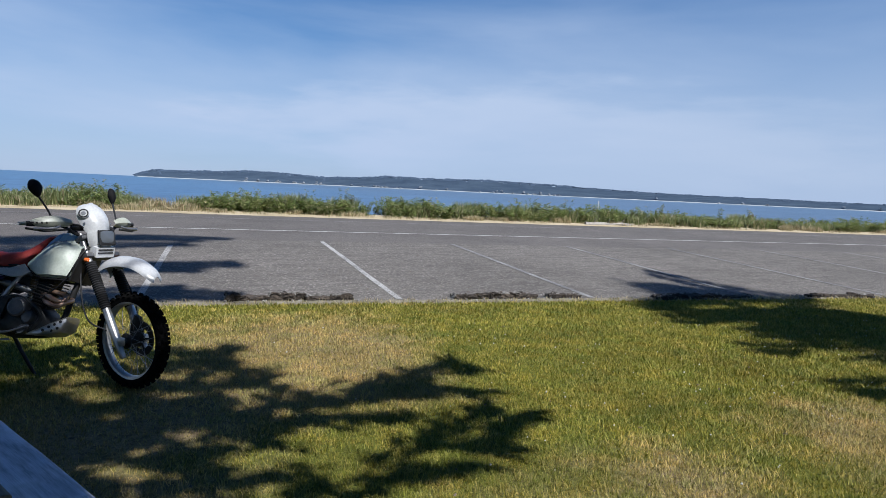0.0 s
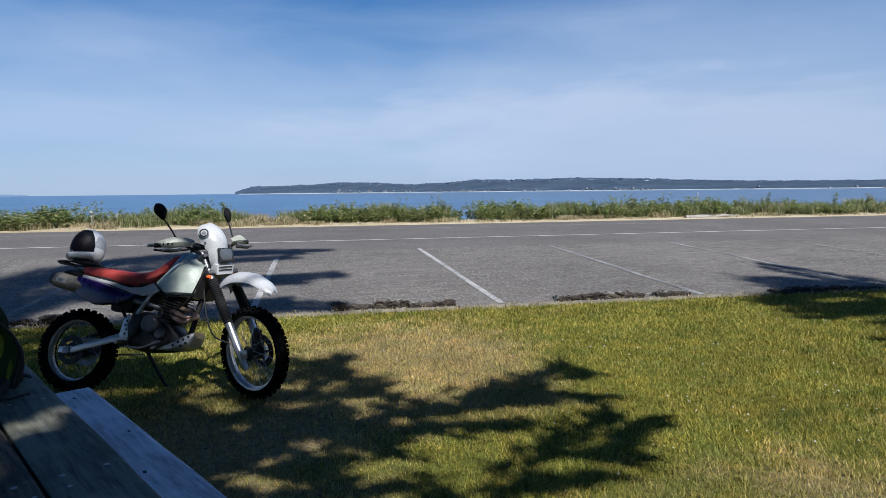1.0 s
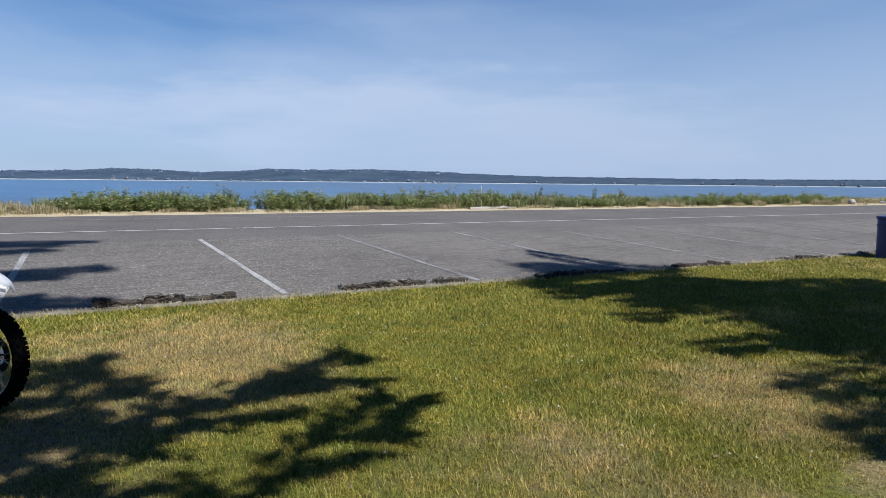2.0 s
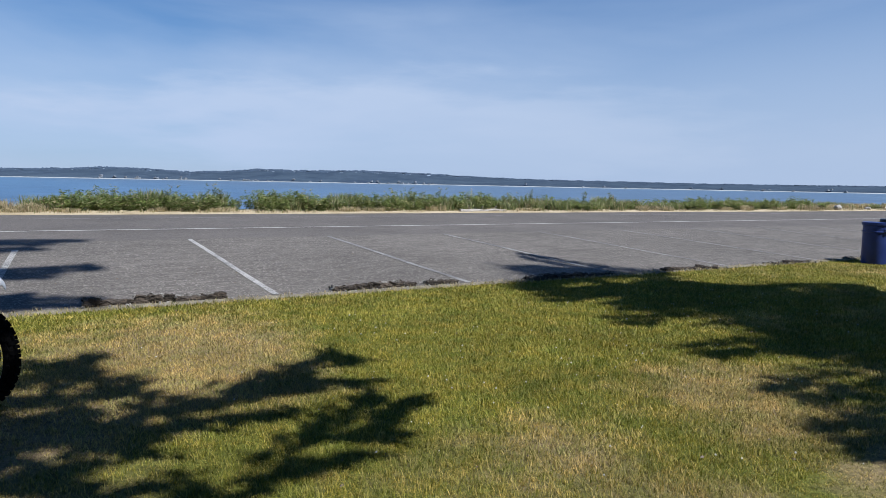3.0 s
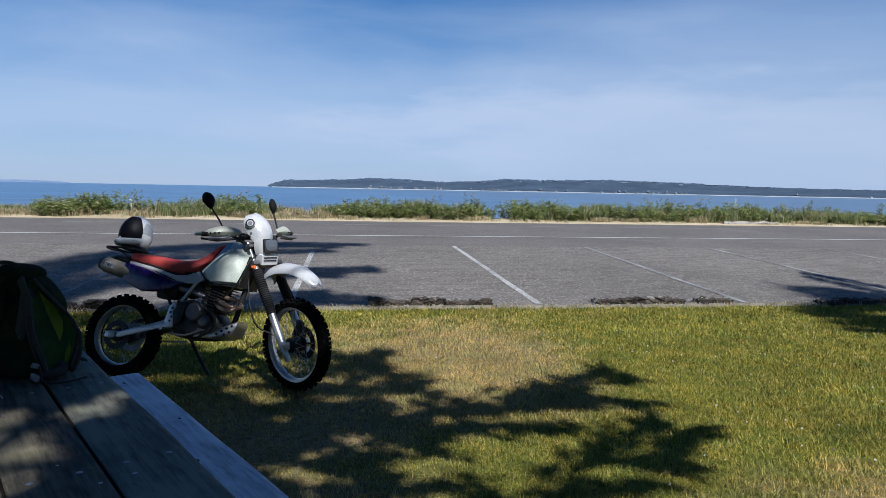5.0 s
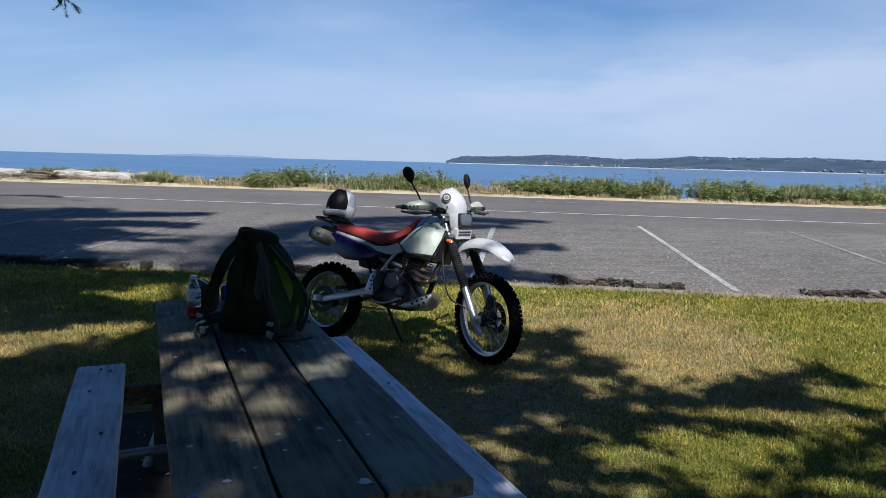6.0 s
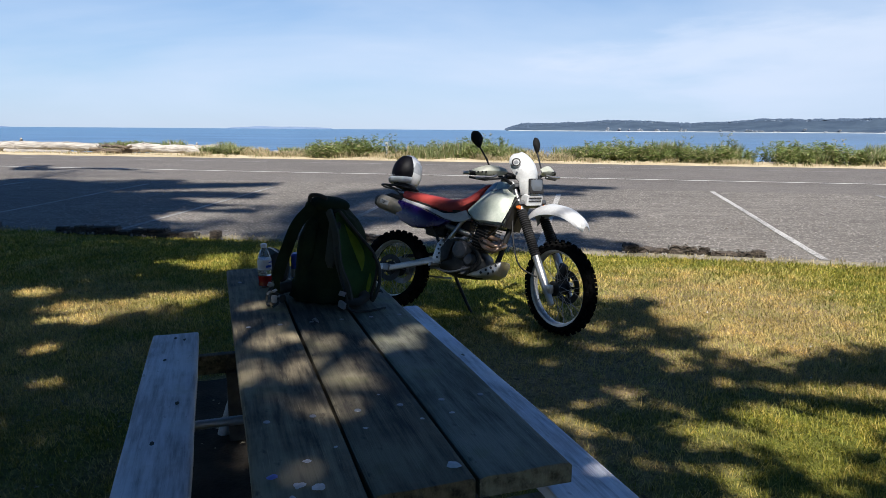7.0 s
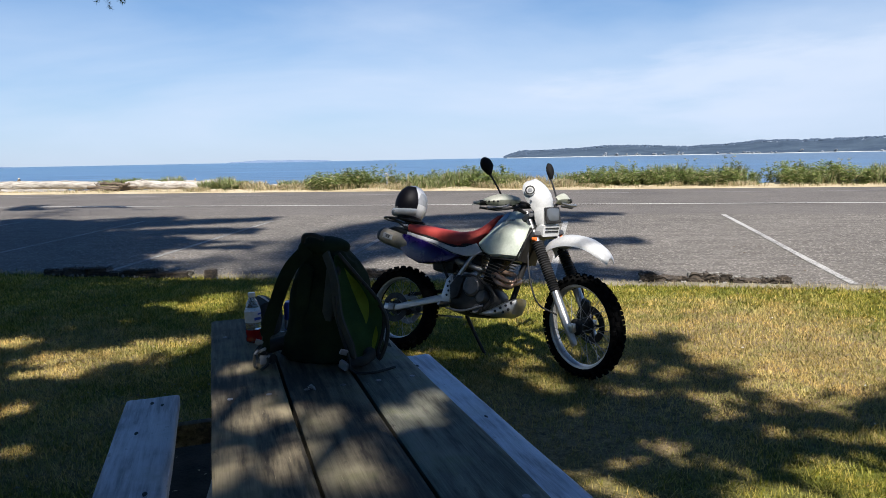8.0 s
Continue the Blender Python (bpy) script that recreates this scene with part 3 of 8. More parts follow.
strip("lot_edge", [(-0.12, -0.03), (-0.05, 0.018), (0.05, 0.026), (0.12, 0.01)], [x * 0.1 for x in range(-180, 260)], M_EARTH, "structure", "ragged edge of pale earth and gravel", edge_wobble)


def verge_wobble(s, k):
    if k == 0:
        return Vector((0, 0.16 * noise.noise(Vector((s * 0.9, 1.1, 0))), 0))
    return Vector((0, 0, 0.06 * noise.noise(Vector((s * 0.6, k * 3.0, 0)))))


strip("verge", [(D_VERGE - 0.2, Z_ROAD + 0.008), (D_VERGE + 0.7, Z_ROAD + 0.03), (D_VERGE + 2.0, Z_ROAD + 0.05), (D_VERGE + 3.6, Z_ROAD), (D_VERGE + 5.2, Z_ROAD - 0.15)], far_s, M_VERGE, "structure", "strip of dry yellow grass beside the road", verge_wobble)
strip("beach", [(D_VERGE + 5.2, Z_ROAD - 0.15), (D_VERGE + 9, -0.5), (D_VERGE + 16, -1.1), (D_VERGE + 30, -1.9), (4800, -6.0)], far_s, M_BEACH, "structure", "pale sand and pebble beach sloping to the water")
bm = bmesh.new()
q = [bm.verts.new(p) for p in ((-4900, 36, -1.35), (4900, -300, -1.35), (4900, 4900, -1.35), (-4900, 4900, -1.35))]
bm.faces.new(q)
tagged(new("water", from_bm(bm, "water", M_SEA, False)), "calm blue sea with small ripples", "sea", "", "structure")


# ---- painted lines ----
def painted(name, pts, width, material, label):
    """A painted stripe lying on the surface along (s, d, z) points."""
    bm = bmesh.new()
    rows = []
    for i, (s, d, z) in enumerate(pts):
        p = rd(s, d, z)
        a, b = rd(*pts[max(i - 1, 0)]), rd(*pts[min(i + 1, len(pts) - 1)])
        t = (b - a).normalized()
        side = Vector((-t.y, t.x, 0)) * width / 2 * (1 + 0.12 * noise.noise(Vector((i * 1.7, s, d))))
        rows.append([bm.verts.new(p + side), bm.verts.new(p - side)])
    for (a, b), (c, e) in zip(rows, rows[1:]):
        bm.faces.new((a, b, e, c))
    me = from_bm(bm, name, material, False)
    if me.polygons[0].normal.z < 0:
        me.flip_normals()
    return tagged(new(name, me), label, "road marking", "", "structure")


def lot_height(s, d):
    """Height of the lot's surface between its rows."""
    rows = [(0.0, 0.012), (1.8, 0.1), (3.6, 0.2), (D_LOT, Z_ROAD)]
    for (a, za), (b, zb) in zip(rows, rows[1:]):
        if d <= b:
            return za + (zb - za) * (d - a) / (b - a)
    return Z_ROAD


for k in range(-5, 9):
    s0, s1 = 4.66 + 2.93 * k - (0.28 if k < 0 else 0), 4.42 + 2.88 * k
    top = D_LOT - (0.05 if k >= 0 else 0.95)
    stripe = []
    for j in range(25):
        f = j / 24
        s, d = s0 + (s1 - s0) * f, 0.12 + (top - 0.12) * f
        stripe.append((s, d, lot_height(s, d) + 0.006))
    painted("stall_line", stripe, 0.09, M_LINE if k in (-1, 0) else M_FADED, "faded white parking stall line")
s_road = [-80 + 1.5 * k for k in range(110)]
painted("edge_line", [(s, D_NEAR_LINE, Z_ROAD + 0.03) for s in s_road], 0.11, M_ROADLINE, "white painted road edge line")
painted("far_edge_line", [(s, D_FAR_LINE, Z_ROAD + 0.022) for s in s_road], 0.1, M_FADED, "worn white line on the far lane")


# ---- lawn cover ----
rng = np.random.default_rng(7)
TABLE_AT = pose(1.201, 2.543, 0, 0, 0, 114.4)


def bare_patch(x, y):
    """True on the dark bare patch under the picnic table."""
    c, s = math.cos(radians(114.4)), math.sin(radians(114.4))
    u, v = (x - 1.201) * c + (y - 2.543) * s, (y - 2.543) * c - (x - 1.201) * s
    ragged = 0.07 * np.sin(u * 9.0) * np.sin(v * 7.0 + 1.0) + 0.04 * np.sin(u * 23.0 + v * 17.0)
    return (np.abs(u - 1.37) < 1.42 + ragged) & (np.abs(v - 0.38) < 0.66 + ragged)


# dark sheet over the bare patch, its rim ragged
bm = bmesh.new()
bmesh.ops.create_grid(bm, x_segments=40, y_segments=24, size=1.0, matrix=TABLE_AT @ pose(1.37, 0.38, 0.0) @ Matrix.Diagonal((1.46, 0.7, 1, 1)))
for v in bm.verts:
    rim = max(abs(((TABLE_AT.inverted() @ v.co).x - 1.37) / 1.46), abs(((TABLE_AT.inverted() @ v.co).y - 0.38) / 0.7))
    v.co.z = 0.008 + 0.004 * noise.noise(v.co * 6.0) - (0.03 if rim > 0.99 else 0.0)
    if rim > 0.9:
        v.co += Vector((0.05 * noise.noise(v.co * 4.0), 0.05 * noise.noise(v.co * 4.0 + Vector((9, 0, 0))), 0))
tagged(new("dark_ground", from_bm(bm, "dark_ground", M_DARK_PATCH)), "dark bare ground under the picnic table", "bare ground", "", "structure")


def sward(count):
    """Short single-sliver blades for the lawn farther off."""
    x, y = rng.uniform(-9, 22, count * 2), rng.uniform(2.4, 10.3, count * 2)
    away = np.hypot(x - 1.2, y - 0.9)
    edge = (x * AWAY[0] + (y - KERB[1]) * AWAY[1]) < 0.02 + 0.1 * np.sin(x * 3.1) * np.sin(x * 1.3)
    keep = edge & ~bare_patch(x, y) & (away > 2.5) & (rng.random(count * 2) < np.clip((7.0 / away) ** 1.2, 0, 1) * (1 - 0.7 * np.exp(-((x - 1.45) / 0.75) ** 2 - ((y - 5.1) / 0.75) ** 2)))
    x, y, away = x[keep][:count], y[keep][:count], away[keep][:count]
    k = len(x)
    h, w = rng.uniform(0.016, 0.042, k), 0.0007 * np.clip(away, 3, 12) * rng.uniform(0.7, 1.4, k)
    turn, lean = rng.uniform(0, 2 * np.pi, k), rng.uniform(0.1, 1.3, k)
    base = np.stack([x, y, np.full(k, -0.008)], 1)
    side = np.stack([-np.sin(turn), np.cos(turn), np.zeros(k)], 1) * w[:, None]
    tip = base + np.stack([np.cos(turn) * lean * h, np.sin(turn) * lean * h, h], 1)
    v = np.stack([base - side, base + side, tip], 1).reshape(-1, 3)
    return v, np.arange(k * 3).reshape(-1, 3)


def blades(count, x0, x1, y0, y1, height, width, fade):
    """Grass blades as bent slivers, thicker on the ground near the path's end of the lawn."""
    x, y = rng.uniform(x0, x1, count * 3), rng.uniform(y0, y1, count * 3)
    away = np.hypot(x - 1.2, y - 0.9)
    thin = 0.7 * np.exp(-((x - 1.45) / 0.75) ** 2 - ((y - 5.1) / 0.75) ** 2)   # trodden turf before the motorcycle
    keep = (rng.random(count * 3) < np.clip((fade / away) ** 1.4, 0, 1) * (1 - thin)) & ~bare_patch(x, y)
    kerb = (x * AWAY[0] + (y - KERB[1]) * AWAY[1]) < 0.05 + 0.12 * np.sin(x * 3.1) * np.sin(x * 1.3)
    x, y = x[keep & kerb][:count], y[keep & kerb][:count]
    k = len(x)
    crown = rng.integers(0, k, k)   # part of the blades stand together in tufts
    crown -= crown % 28
    tufted = rng.random(k) < 0.4
    x, y = np.where(tufted, x[crown] + rng.normal(0, 0.016, k), x), np.where(tufted, y[crown] + rng.normal(0, 0.016, k), y)
    far = np.hypot(x - 1.2, y - 0.9)
    patch = 0.7 + 0.6 * np.sin(x * 1.9 + 1.3 * np.sin(y * 1.1)) * np.sin(y * 2.3 + x * 0.7)
    h = height * (0.5 + 0.8 * rng.random(k)) * np.clip(patch, 0.55, 1.3) * np.where(tufted, 1.35, 1.0)
    w = width * (0.7 + 0.6 * rng.random(k)) * np.clip(far / 4.0, 0.7, 2.2)
    turn, lean = rng.uniform(0, 2 * np.pi, k), rng.uniform(0.3, 2.0, k)
    ux, uy = np.cos(turn), np.sin(turn)
    base = np.stack([x, y, np.full(k, -0.012)], 1)
    side = np.stack([-uy, ux, np.zeros(k)], 1) * w[:, None] / 2
    mid = base + np.stack([ux * lean * h * 0.25, uy * lean * h * 0.25, h * 0.62], 1)
    tip = base + np.stack([ux * lean * h * 0.9, uy * lean * h * 0.9, h * (1.1 - 0.4 * lean)], 1)
    v = np.stack([base - side, base + side, mid + side * 0.8, mid - side * 0.8, tip], 1).reshape(-1, 3)
    i = np.arange(k)[:, None] * 5
    return v, np.concatenate([np.stack([i + a for a in t], 2).reshape(-1, 3) for t in ((0, 1, 2), (0, 2, 3), (3, 2, 4))])


v, t = blades(280000, -4.5, 7.4, 1.6, 6.6, 0.034, 0.0027, 4.4)
far_v, far_t = sward(640000)
tagged(new("grass", soup("grass", np.concatenate([v, far_v]), np.concatenate([t, far_t + len(v)]), M_BLADE)), "short mown grass, green and straw yellow", "grass", "", "stuff")

# clover flowers in the green stretch
k = 420
x, y = rng.uniform(2.5, 11, k), rng.uniform(2.2, 7.5, k)
keep = (np.sin(x * 1.3) * np.sin(y * 1.7 + x) > -0.35) & (rng.random(k) < np.clip((x - 2.0) / 3.0, 0.2, 1))
x, y = x[keep], y[keep]
r = rng.uniform(0.004, 0.0095, len(x))
dirs = np.array([(1, 0, 0), (0, 1, 0), (-1, 0, 0), (0, -1, 0), (0, 0, 1), (0, 0, -0.7)], float)
v = (np.stack([x, y, rng.uniform(0.026, 0.042, len(x))], 1)[:, None] + dirs[None] * r[:, None, None]).reshape(-1, 3)
i = np.arange(len(x))[:, None] * 6
t = np.concatenate([np.stack([i + a for a in f], 2).reshape(-1, 3) for f in ((0, 1, 4), (1, 2, 4), (2, 3, 4), (3, 0, 4), (1, 0, 5), (2, 1, 5), (3, 2, 5), (0, 3, 5))])
tagged(new("clover_flowers", soup("clover_flowers", v, t, M_CLOVER)), "scattered white clover flowers in the grass", "flowers", "", "stuff")

# cones, leaves and chips strewn on lawn and lot
k = 700
x, y = rng.uniform(-6, 12, k), rng.uniform(2.2, 9.2, k)
onlot = rng.random(k) < 0.45
s_, d_ = rng.uniform(-8, 12, k), rng.uniform(0.1, 4.5, k) ** 1.0 * rng.random(k)
x = np.where(onlot, KERB[0] + s_ * ALONG[0] + d_ * AWAY[0], x)
y = np.where(onlot, KERB[1] + s_ * ALONG[1] + d_ * AWAY[1], y)
z = np.where(onlot, np.array([lot_height(a, b) for a, b in zip(s_, d_)]) + 0.006, 0.012)
r = rng.uniform(0.006, 0.022, k)
turn = rng.uniform(0, 6.28, k)
q = np.stack([np.stack([np.cos(turn + a) * b, np.sin(turn + a) * b, np.full(k, c)], 1) for a, b, c in ((0, 1, 0), (1.6, 0.55, 0), (3.1, 1, 0), (4.7, 0.55, 0), (0, 0, 0.5))], 1)
v = (np.stack([x, y, z], 1)[:, None] + q * r[:, None, None]).reshape(-1, 3)
i = np.arange(k)[:, None] * 5
t = np.concatenate([np.stack([i + a for a in f], 2).reshape(-1, 3) for f in ((0, 1, 4), (1, 2, 4), (2, 3, 4), (3, 0, 4))])
tagged(new("litter", soup("litter", v, t, M_LITTER)), "dead leaves, chips and small cones strewn about", "litter", "", "stuff")

# pale flakes under the broad spruce
k = 800
x, y = rng.uniform(-4.5, 0.6, k), 2.4 + 4.2 * rng.random(k) ** 1.3
r = rng.uniform(0.005, 0.014, k)
turn = rng.uniform(0, 6.28, k)
q = np.stack([np.stack([np.cos(turn + a) * b, np.sin(turn + a) * b, np.full(k, c)], 1) for a, b, c in ((0, 1, 0), (1.6, 0.6, 0.3), (3.1, 1, 0), (4.7, 0.6, 0.2), (0, 0, 0.5))], 1)
v = (np.stack([x, y, np.full(k, 0.022)], 1)[:, None] + q * r[:, None, None]).reshape(-1, 3)
i = np.arange(k)[:, None] * 5
t = np.concatenate([np.stack([i + a for a in f], 2).reshape(-1, 3) for f in ((0, 1, 4), (1, 2, 4), (2, 3, 4), (3, 0, 4))])
tagged(new("leaf_flakes", soup("leaf_flakes", v, t, M_FLAKE)), "pale dead leaf flakes lying in shaded grass", "litter", "", "stuff")


# ---- shoreline growth ----
def leaf_cloud(stems, height, spread, leaf_len, leaf_w, per, seed, droop=0.5, top_bias=0.5):
    """Stems with lance leaves: arrays of quads folded along the middle."""
    g = np.random.default_rng(seed)
    v, t, c = [], [], 0
    for _ in range(stems):
        a, rr = g.uniform(0, 6.28), spread * math.sqrt(g.random())
        foot = np.array([math.cos(a) * rr, math.sin(a) * rr * 0.75, -0.05])
        hh = height * (0.55 + 0.6 * g.random()) * (1 - 0.35 * (rr / spread) ** 2)
        lean = np.array([math.cos(a), math.sin(a), 0]) * hh * g.uniform(0.0, 0.35)
        for _ in range(per):
            f = g.random() ** top_bias
            p = foot + lean * f * f + np.array([0, 0, hh * f])
            b = g.uniform(0, 6.28)
            out = np.array([math.cos(b), math.sin(b), g.uniform(-droop, 0.8)])
            out /= np.linalg.norm(out)
            side = np.cross(out, (0, 0, 1)) + g.normal(0, 0.25, 3)
            side /= np.linalg.norm(side)
            ln, w = leaf_len * g.uniform(0.6, 1.3), leaf_w * g.uniform(0.7, 1.3)
            v += [p, p + out * ln * 0.5 + side * w, p + out * ln + np.array([0, 0, -0.15 * ln]), p + out * ln * 0.5 - side * w]
            t += [(c, c + 1, c + 2), (c, c + 2, c + 3)]
            c += 4
    return np.array(v), np.array(t)


def tall_blades(count, height, spread, width, seed):
    g = np.random.default_rng(seed)
    a, rr = g.uniform(0, 6.28, count), spread * np.sqrt(g.random(count))
    foot = np.stack([np.cos(a) * rr, np.sin(a) * rr * 0.7, np.full(count, -0.05)], 1)
    h = height * g.uniform(0.45, 1.2, count)
    b = g.uniform(0, 6.28, count)
    out = np.stack([np.cos(b), np.sin(b), np.zeros(count)], 1)
    side = np.stack([-np.sin(b), np.cos(b), np.zeros(count)], 1) * (width * g.uniform(0.6, 1.3, count))[:, None]
    mid = foot + out * (h * g.uniform(0.0, 0.18, count))[:, None] + np.stack([0 * h, 0 * h, h * 0.6], 1)
    tip = foot + out * (h * g.uniform(0.1, 0.5, count))[:, None] + np.stack([0 * h, 0 * h, h], 1)
    v = np.stack([foot - side, foot + side, mid + side, mid - side, tip], 1).reshape(-1, 3)
    i = np.arange(count)[:, None] * 5
    return v, np.concatenate([np.stack([i + k for k in f], 2).reshape(-1, 3) for f in ((0, 1, 2), (0, 2, 3), (3, 2, 4))])


SHRUBS = [soup("shrub", *leaf_cloud(60, 0.9, 0.95, 0.13, 0.024, 46, 11 + k, 0.5, 0.95), M_SHRUB) for k in range(3)]
REEDS = [soup("reeds", *tall_blades(520, 0.95, 0.7, 0.013, 31 + k), M_REED) for k in range(3)]
STRAWS = [soup("dry_grass", *tall_blades(420, 0.62, 0.75, 0.012, 51 + k), M_STRAW) for k in range(3)]
STALKS = [soup("tall_weed", *leaf_cloud(3, 1.15, 0.05, 0.14, 0.022, 60, 71 + k, 0.2, 0.9), M_REED) for k in range(3)]
pick = random.Random(5)


def shore_stretch(s):
    """The shore's growth opens out towards the bay's inner end."""
    return 26.0 / (25.4 - (0 if s < 2 else 0.0075 * (s - 2) ** 2 if s < 14 else 0.18 * (s - 8)))


def plant(meshes, name, s, d, size, tall, label, category, group):
    ob = new(name, pick.choice(meshes))
    far = shore_stretch(s)
    p, tall = rd(1.3 + (s - 1.3) * far, d), tall * far
    ob.matrix_basis = Matrix.Translation((p.x, p.y, Z_ROAD + 0.03)) @ pose(0, 0, 0, 0, 0, pick.uniform(0, 360)) @ Matrix.Diagonal((size, size, tall, 1))
    return tagged(ob, label, category, group)


def hedge(s0, s1, tall, kinds, step=0.75, d=D_VERGE + 2.0):
    """A stretch of growth: kinds gives the share of shrub, reed and straw."""
    s = s0
    while s < s1:
        for row in (0.0, 0.9):
            x, h = pick.random() * sum(kinds), 0.72 * tall * pick.uniform(0.75, 1.18) * (1.08 if row else 0.92)
            at, dd = s + pick.uniform(-0.3, 0.3), d + row + pick.uniform(-0.3, 0.3)
            if x < kinds[0]:
                plant(SHRUBS, "shrub", at, dd, pick.uniform(0.8, 1.15), h, "leafy green shrub on the shore bank", "shrub", "shore shrubs")
            elif x < kinds[0] + kinds[1]:
                plant(REEDS, "reed_clump", at, dd, pick.uniform(0.8, 1.15), h * 0.8, "clump of tall green shore grass", "grass clump", "shore grass clumps")
            else:
                plant(STRAWS, "dry_grass_clump", at, dd, pick.uniform(0.8, 1.1), h * 0.95, "clump of dry straw-coloured grass", "grass clump", "dry grass clumps")
        s += step


hedge(-13.0, -10.9, 0.75, (3, 2, 2))
hedge(-9.6, -9.3, 0.55, (1, 2, 1))
hedge(-8.8, -8.0, 0.6, (0, 1, 3))
hedge(-8.0, -6.4, 1.05, (5, 1, 0.6))
hedge(-6.2, -5.5, 0.7, (0, 1, 2))
hedge(-5.0, -3.0, 0.95, (3, 1.2, 1.2))
hedge(-2.9, -1.0, 1.1, (5, 1, 0))
hedge(-0.8, 0.4, 0.95, (0.4, 2, 2))
hedge(1.4, 2.4, 0.85, (0.4, 0.6, 3))
hedge(2.5, 5.0, 1.12, (4, 2.5, 0.8))
hedge(5.0, 7.8, 1.0, (4, 2, 0.5))
hedge(8.8, 11.6, 1.05, (5, 1.5, 0.1))
hedge(11.6, 18.0, 1.1, (2, 4, 0.3))
hedge(18.0, 21.2, 0.95, (1, 4, 0.8))
hedge(21.2, 24.6, 0.9, (3, 3, 0.5))
hedge(24.6, 27.6, 0.8, (1, 3, 1))
hedge(27.6, 36.2, 0.8, (5, 1, 0), 0.9)
hedge(37.5, 52.0, 0.6, (0, 1, 3), 1.1, D_VERGE + 3.4)
hedge(-19.0, -16.0, 0.85, (0.5, 4, 0.4), 0.8, D_VERGE + 4.2)
hedge(-16.0, -13.5, 0.55, (0, 3, 1), 0.8, D_VERGE + 4.2)
hedge(-34.0, -19.0, 0.5, (0.2, 2, 1), 1.2, D_VERGE + 4.6)

# dry grass at the foot of the bank, thick and thin
s_at = -13.0
while s_at < 36.0:
    if noise.noise(Vector((s_at * 0.45, 4.0, 0))) > 0.0 and not 7.7 < s_at < 8.9:
        plant(STRAWS, "dry_grass_clump", s_at, D_VERGE + 1.25 + pick.uniform(-0.2, 0.3), pick.uniform(0.6, 1.0), pick.uniform(0.2, 0.45), "clump of dry straw-coloured grass", "grass clump", "dry grass clumps")
    s_at += pick.uniform(0.5, 1.3)
# single tall stalks standing out of the growth
for s_at in (-7.3, -5.2, -2.2, -1.6, 3.1, 4.3, 5.6, 6.9, 7.2, 9.3, 10.4, 12.2, 14.6, 15.9, 17.3, 18.8, 20.1, 22.3, 23.8):
    plant(STALKS, "tall_weed", s_at, D_VERGE + 2.3 + pick.uniform(-0.3, 0.4), pick.uniform(0.75, 1.1), pick.uniform(0.85, 1.12), "tall spindly weed rising over the shrubs", "weed", "tall weeds")

# low dry fringe along the road's far edge
vs, ts, c = [], [], 0
for j in range(170):
    s = -34 + j * 0.62
    v, t = tall_blades(46, 0.17, 0.42, 0.008, 900 + j)
    p = rd(s + pick.uniform(-0.2, 0.2), D_VERGE + 0.75 + pick.uniform(-0.35, 0.4), Z_ROAD + 0.03)
    vs.append(v + np.array(p))
    ts.append(t + c)
    c += len(v)
tagged(new("verge_grass", soup("verge_grass", np.concatenate(vs), np.concatenate(ts), M_STRAW)), "low fringe of dry grass along the road", "grass", "", "stuff")
# weeds along the lot's broken edge
vs, ts, c = [], [], 0
for j in range(300):
    s = -10 + j * 0.095 + pick.uniform(-0.1, 0.1)
    v, t = tall_blades(16, 0.085, 0.09, 0.005, 1300 + j)
    vs.append(v + np.array(rd(s, pick.uniform(-0.12, 0.06), 0.02)))
    ts.append(t + c)
    c += len(v)
tagged(new("kerb_weeds", soup("kerb_weeds", np.concatenate(vs), np.concatenate(ts), M_STRAW)), "tufts of dry grass along the lot's edge", "grass", "", "stuff")


# ---- conifers behind and beside the path ----
def needle_twigs(line, reach, per_metre, g, size=1.0):
    """Feathery side twigs along a limb: the corners of short needle-covered slivers."""
    line = np.array(line)
    seg = np.linalg.norm(np.diff(line, axis=0), axis=1)
    total = seg.sum()
    ends = np.concatenate([[0], np.cumsum(seg)])
    n = int(total * per_metre * 2.7)
    f = (0.12 + 0.88 * g.random(n) ** 0.8) * total
    k = np.minimum(np.searchsorted(ends, f, side="right") - 1, len(seg) - 1)
    along = (line[k + 1] - line[k]) / seg[k][:, None]
    p = line[k] + along * (f - ends[k])[:, None]
    side = np.cross(along, (0, 0, 1)) * np.where(g.random(n) < 0.5, 1, -1)[:, None]
    rr = reach * (0.35 + 0.65 * np.sin(np.pi * np.minimum(1, 0.25 + 0.75 * f / total)))
    out = side * g.uniform(0.3, 1, n)[:, None] + along * g.uniform(0.2, 0.9, n)[:, None]
    out[:, 2] += g.uniform(-0.7, 0.1, n)
    out /= np.linalg.norm(out, axis=1)[:, None]
    start = p + out * (rr * g.random(n) * 0.8)[:, None]
    ln, w = (size * g.uniform(0.1, 0.24, n))[:, None], (size * g.uniform(0.016, 0.038, n))[:, None]
    across = np.cross(out, g.normal(0, 1, (n, 3)))
    across /= np.linalg.norm(across, axis=1)[:, None] + 1e-9
    return np.stack([start, start + out * ln * 0.45 + across * w, start + out * ln, start + out * ln * 0.45 - across * w], 1)


